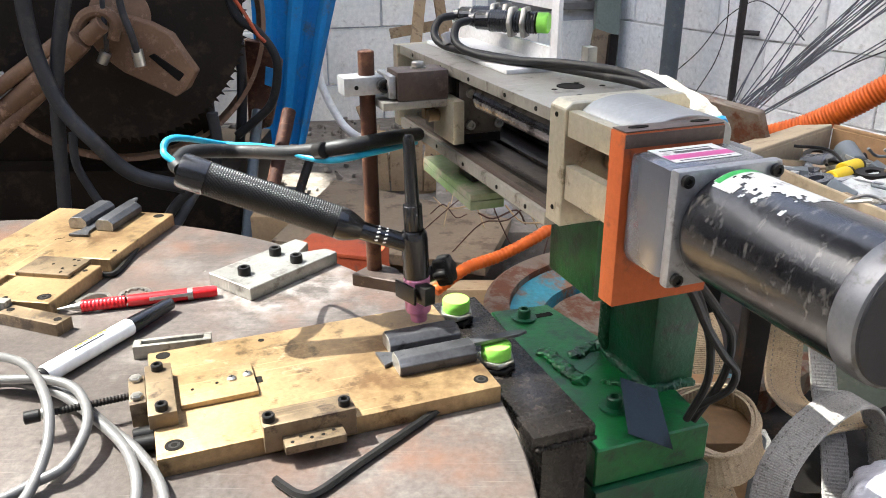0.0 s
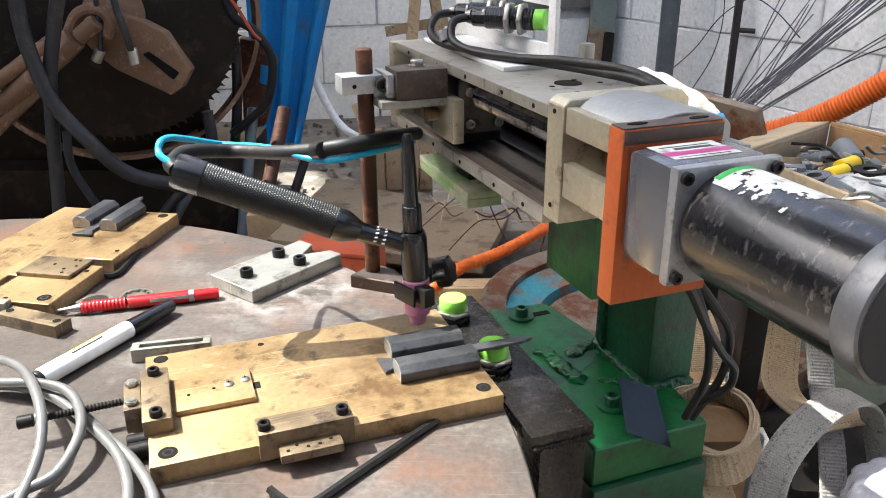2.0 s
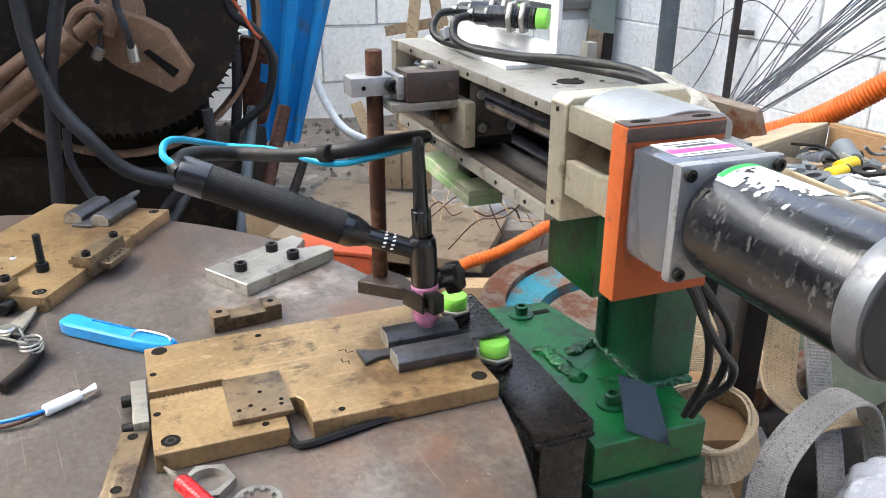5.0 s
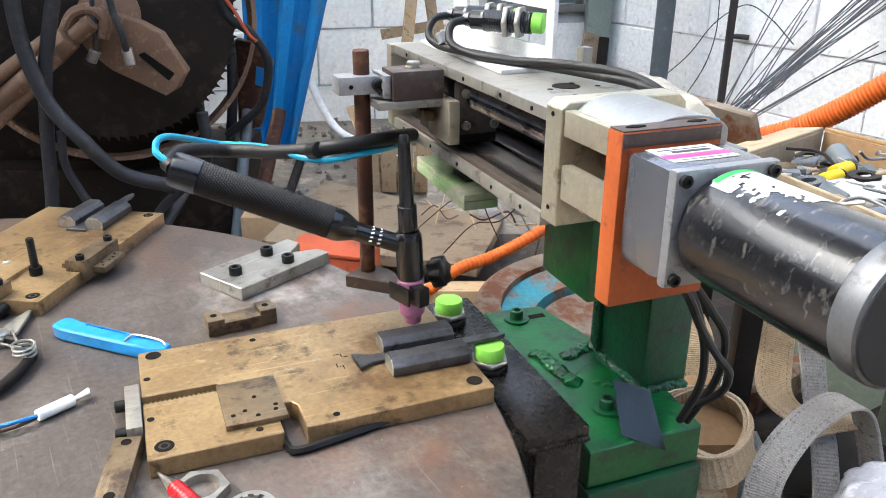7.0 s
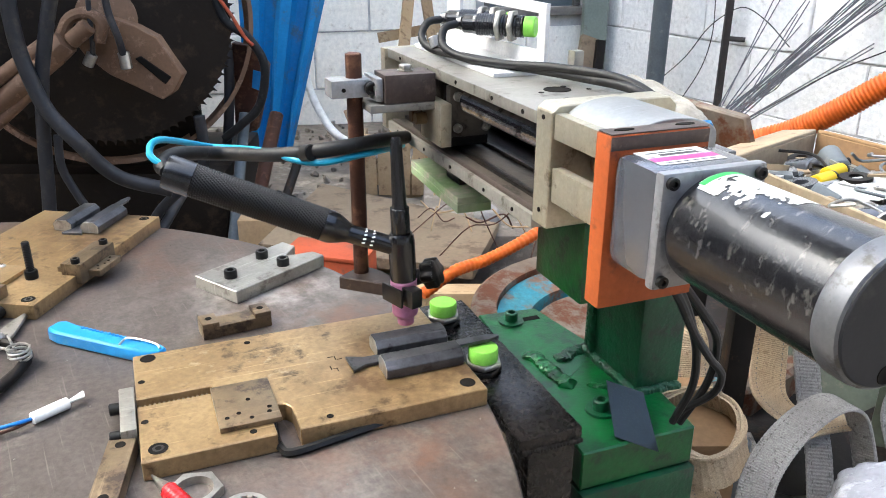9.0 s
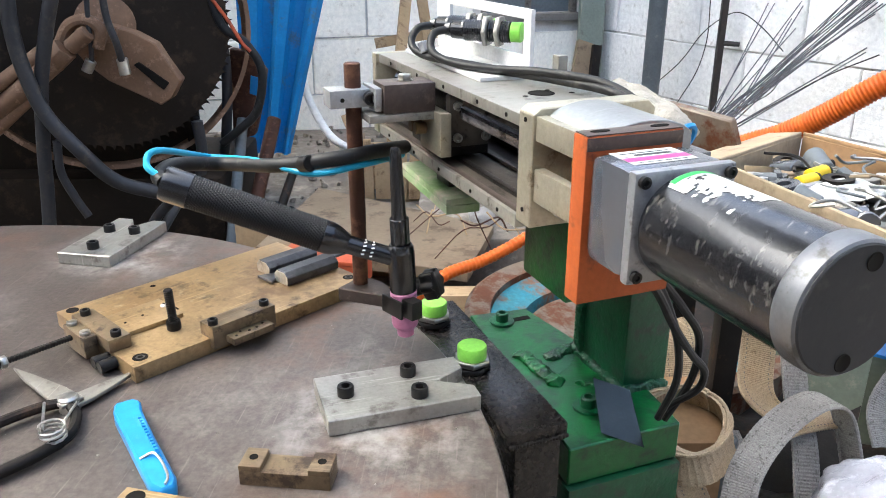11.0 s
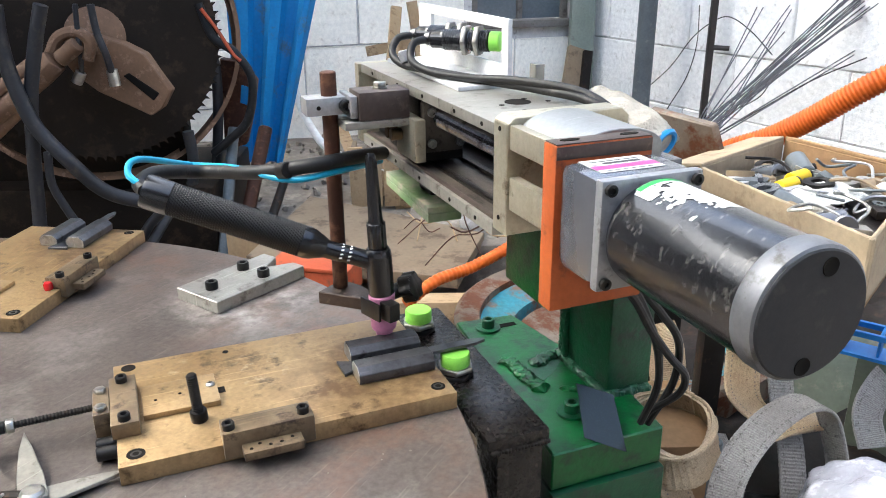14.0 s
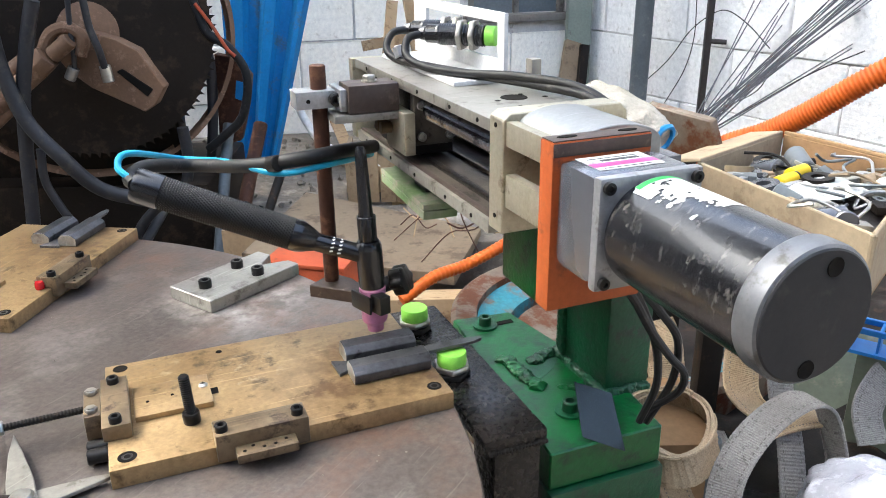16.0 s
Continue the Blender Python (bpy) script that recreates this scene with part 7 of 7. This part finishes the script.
def strap_ring(c, rx, ry, width, turns, label, lean):
    """Webbing wound into a standing ring."""
    t = thing("lifting_strap", Matrix.Translation(c) @ pose(0, 0, 0, *lean), label, "strap", "straps heaped beside the stand")
    n = 90
    path, ups = [], []
    for k in range(int(n * turns) + 1):
        a = 2 * math.pi * k / n + 0.6
        grow = 1 + 0.07 * k / n + 0.03 * math.sin(3 * a)
        path.append(Vector((rx * grow * math.cos(a), ry * grow * math.sin(a), 0.004 * math.sin(2.3 * a))))
        ups.append(Vector((math.cos(a), math.sin(a), 0.25)).normalized())
    w = width / 2
    part("webbing", sweep([q + ups[k] * (0.0006 if k % 2 else 0.0) for k, q in enumerate(path)], [(-w, -0.0012), (-w * 0.96, 0.0016), (w * 0.96, 0.0016), (w, -0.0012)], up=ups), STRAP_TAN, t, smooth=None)
    for s in (-1, 1):
        part("edge", sweep([q + Vector((0, 0, s * w * 0.97)) for q in path], circle(0.0022, 6)), STRAP_TAN, t, "rolled woven edge")
    return t


def straps():
    strap_ring((0.268, 0.675, 0.668), 0.040, 0.050, 0.036, 1.9, "tan woven lifting strap wound in a ring", (6, -8, 0))
    ribbon("lifting_strap", ((0.2658, 0.82, 0.6229), (0.2791, 0.8, 0.6355), (0.2988, 0.78, 0.6405), (0.3123, 0.74, 0.6334)), 0.05, STRAP_TAN, "tan woven lifting strap in loops", (0, -0.4, 0.9))
    ribbon("lifting_strap", ((0.3023, 0.86, 0.7007), (0.3089, 0.84, 0.6807), (0.3103, 0.82, 0.6461), (0.315, 0.8, 0.612)), 0.045, STRAP_TAN, "tan woven lifting strap in loops")
    ribbon("lifting_strap", ((0.41, 0.85, 0.7054), (0.4028, 0.83, 0.6706), (0.3934, 0.8, 0.6427), (0.3956, 0.77, 0.6353), (0.4117, 0.74, 0.633)), 0.042, STRAP_TAN, "tan frayed lifting strap hanging")
    ribbon("webbing_strap", ((0.2918, 0.58, 0.6298), (0.3024, 0.6, 0.6646), (0.3256, 0.62, 0.6906), (0.3632, 0.65, 0.7014), (0.411, 0.69, 0.6924), (0.4517, 0.72, 0.6629), (0.4705, 0.72, 0.6175), (0.4778, 0.7, 0.5619)), 0.030, STRAP_GREY, "grey woven webbing strap in an arch", (-0.45, -0.45, 0.77))
    ribbon("lifting_strap", ((0.2726, 0.62, 0.6119), (0.2595, 0.63, 0.641), (0.2459, 0.64, 0.6567), (0.2326, 0.66, 0.6518), (0.2178, 0.7, 0.6114)), 0.030, STRAP_TAN, "tan woven lifting strap in loops", (0.2, -0.75, 0.6))
    ribbon("lifting_strap", ((0.3842, 0.72, 0.6361), (0.4096, 0.73, 0.6377), (0.4389, 0.74, 0.6366), (0.4724, 0.75, 0.6334)), 0.028, STRAP_TAN, "tan woven lifting strap in loops", (0, -0.4, 0.9))
    ribbon("webbing_strap", ((0.3387, 0.74, 0.6222), (0.3382, 0.71, 0.6143), (0.3262, 0.68, 0.601), (0.318, 0.66, 0.5666)), 0.030, STRAP_GREY, "grey woven webbing strap hanging down")
    ribbon("webbing_strap", ((0.4271, 0.8, 0.7022), (0.4232, 0.76, 0.6528), (0.4216, 0.72, 0.614), (0.4156, 0.68, 0.5638)), 0.028, STRAP_GREY, "grey woven webbing strap hanging down")
    ribbon("webbing_strap", ((0.57, 0.78, 0.6933), (0.5345, 0.76, 0.6683), (0.5124, 0.74, 0.644), (0.5144, 0.72, 0.6126)), 0.032, STRAP_GREY, "grey woven webbing strap in a bend")


def low_clutter():
    p = (0.2756, 0.66, 0.6241)
    t = at_ground("carton", p, "plain brown cardboard carton", "carton")
    part("body", box(-0.075, 0.035, -0.01, 0.12, 0, p[2] - 0.47 + 0.045, 0.002), CARDBOARD, t)
    a, b = Vector((0.3729, 0.85, 0.7055)), Vector((0.3519, 0.82, 0.646))
    d = b - a
    b = a + d * ((0.46 - a.z) / d.z)
    t = thing("white_tube", Matrix.Translation(b), "scuffed white painted steel tube standing", "tube")
    part("tube", rod((0, 0, 0), a - b, 0.010, 16), PLASTIC_WHITE, t)
    p = (0.307, 0.66, 0.624)
    t = at_ground("short_post", p, "grey scuffed steel post standing", "post")
    part("post", rod((0, 0, 0), (0, 0, p[2] - 0.47 + 0.045), 0.011, 16), PIPE_GREY, t)
    c = [Vector(q) for q in ((0.4613, 0.95, 0.6699), (0.6362, 0.86, 0.6642), (0.625, 0.8, 0.5542), (0.4434, 0.86, 0.5497))]
    t = thing("olive_cabinet", Matrix.Translation((c[3].x, c[3].y, 0.47)), "olive green painted metal cabinet panel", "cabinet")
    o = Vector((c[3].x, c[3].y, 0.47))
    part("panel", upright_panel([q - o for q in c], 0.01), OLIVE, t)
    part("base", box(0.02, 0.3, 0.03, 0.2, 0, 0.14, 0.004), OLIVE, t)
    for q, r in (((0.5769, 0.915, 0.6112), 0.006), ((0.5666, 0.8, 0.5799), 0.004)):
        part("hole", lathe([(r, 0), (r * 0.9, 0.001), (0, 0.0005)], 16, along(Vector(q) - o, Vector(q) - o + Vector((0, -1, 0.35)))), HOLE, t)
    t = thing("blue_crate", pose(0.498, 0.795, 0.692, 0, 0, -38), "blue ribbed plastic crate corner", "crate")
    part("rim", merge(box(0, 0.16, 0, 0.005, 0.026, 0.033, 0.001), box(0, 0.16, 0.03, 0.035, 0.026, 0.033, 0.001), box(0, 0.16, 0, 0.035, 0.0, 0.004, 0)), PLASTIC_BLUE, t)
    for k in range(5):
        part("rib", box(0.002 + 0.036 * k, 0.005 + 0.036 * k, 0.005, 0.030, 0.004, 0.032, 0.0005), PLASTIC_BLUE, t)
    part("stand", box(0.02, 0.14, 0.004, 0.03, -0.23, -0.0005, 0.002), OLIVE, t)
    p = Vector((0.4677, 0.6, 0.6664))
    t = thing("plastic_bag", Matrix.Translation((p.x, p.y, p.z - 0.075)), "crumpled clear plastic bag with pale contents", "plastic bag")
    bm = bmesh.new()
    v = bmesh.ops.create_icosphere(bm, subdivisions=5, radius=0.084)
    for q in v["verts"]:
        f = noise.noise(q.co * 30) * 0.010 + abs(noise.noise(q.co * 75 + Vector((4, 4, 4)))) * 0.006
        q.co += q.co.normalized() * f
        q.co.z = q.co.z * 0.8
    part("bag", bm, BAG, t, smooth=80)
    part("perch", box(-0.05, 0.05, -0.03, 0.05, -0.12, -0.03, 0.004), CARDBOARD, t)
    # an added dark mound fills the space under the motor and behind the stand, in place of the shade there
    t = at_ground("filler_mound", (0.4323, 0.8, 0.5473), "added dark mound filling the shaded gap behind the stand", "scrap")
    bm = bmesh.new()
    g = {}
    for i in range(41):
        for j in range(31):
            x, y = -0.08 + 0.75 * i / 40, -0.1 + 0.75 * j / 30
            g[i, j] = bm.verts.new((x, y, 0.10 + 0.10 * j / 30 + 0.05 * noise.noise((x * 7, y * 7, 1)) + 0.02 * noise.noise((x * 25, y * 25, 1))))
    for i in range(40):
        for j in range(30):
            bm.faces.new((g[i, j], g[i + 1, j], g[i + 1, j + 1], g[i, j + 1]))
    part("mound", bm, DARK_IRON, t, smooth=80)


saw()
blue_sheet()
leaning_pipes()
boards()
posts()
wires()
duct()
scrap()
rusty_plate_and_glove()
junk_box()
straps()
low_clutter()
rubble()


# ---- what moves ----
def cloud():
    """An unseen low cloud shape, added to block the sun as it drifts across."""
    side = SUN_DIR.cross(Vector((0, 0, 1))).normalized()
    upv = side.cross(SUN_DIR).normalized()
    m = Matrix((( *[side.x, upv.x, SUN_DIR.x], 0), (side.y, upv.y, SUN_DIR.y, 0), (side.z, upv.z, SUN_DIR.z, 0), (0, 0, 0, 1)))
    c = thing("cloud", m, "unseen cloud shape added to block the sun", "cloud")
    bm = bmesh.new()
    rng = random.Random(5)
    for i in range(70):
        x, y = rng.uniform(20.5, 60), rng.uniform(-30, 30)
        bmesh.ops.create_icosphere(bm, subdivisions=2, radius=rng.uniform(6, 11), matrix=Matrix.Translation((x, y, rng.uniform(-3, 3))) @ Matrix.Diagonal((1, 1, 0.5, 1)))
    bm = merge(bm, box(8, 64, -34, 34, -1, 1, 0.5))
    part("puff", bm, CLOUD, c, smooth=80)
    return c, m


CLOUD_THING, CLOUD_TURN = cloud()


def motions():
    for ob, local in RIDERS:
        walk(ob, [(t, table_pose(t) @ local) for t in TURN_TIMES])
    walk(TORCH, [(t, CARRIAGE @ pose(0, -monotone(SLIDE, t), 0)) for t in SLIDE_TIMES])
    far = SUN_DIR * 400
    # keys carry the added cloud over the sun to end its direct light
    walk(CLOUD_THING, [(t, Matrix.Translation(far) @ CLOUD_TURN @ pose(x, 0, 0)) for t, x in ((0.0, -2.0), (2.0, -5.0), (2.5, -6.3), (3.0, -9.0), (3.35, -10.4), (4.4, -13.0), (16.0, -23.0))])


motions()
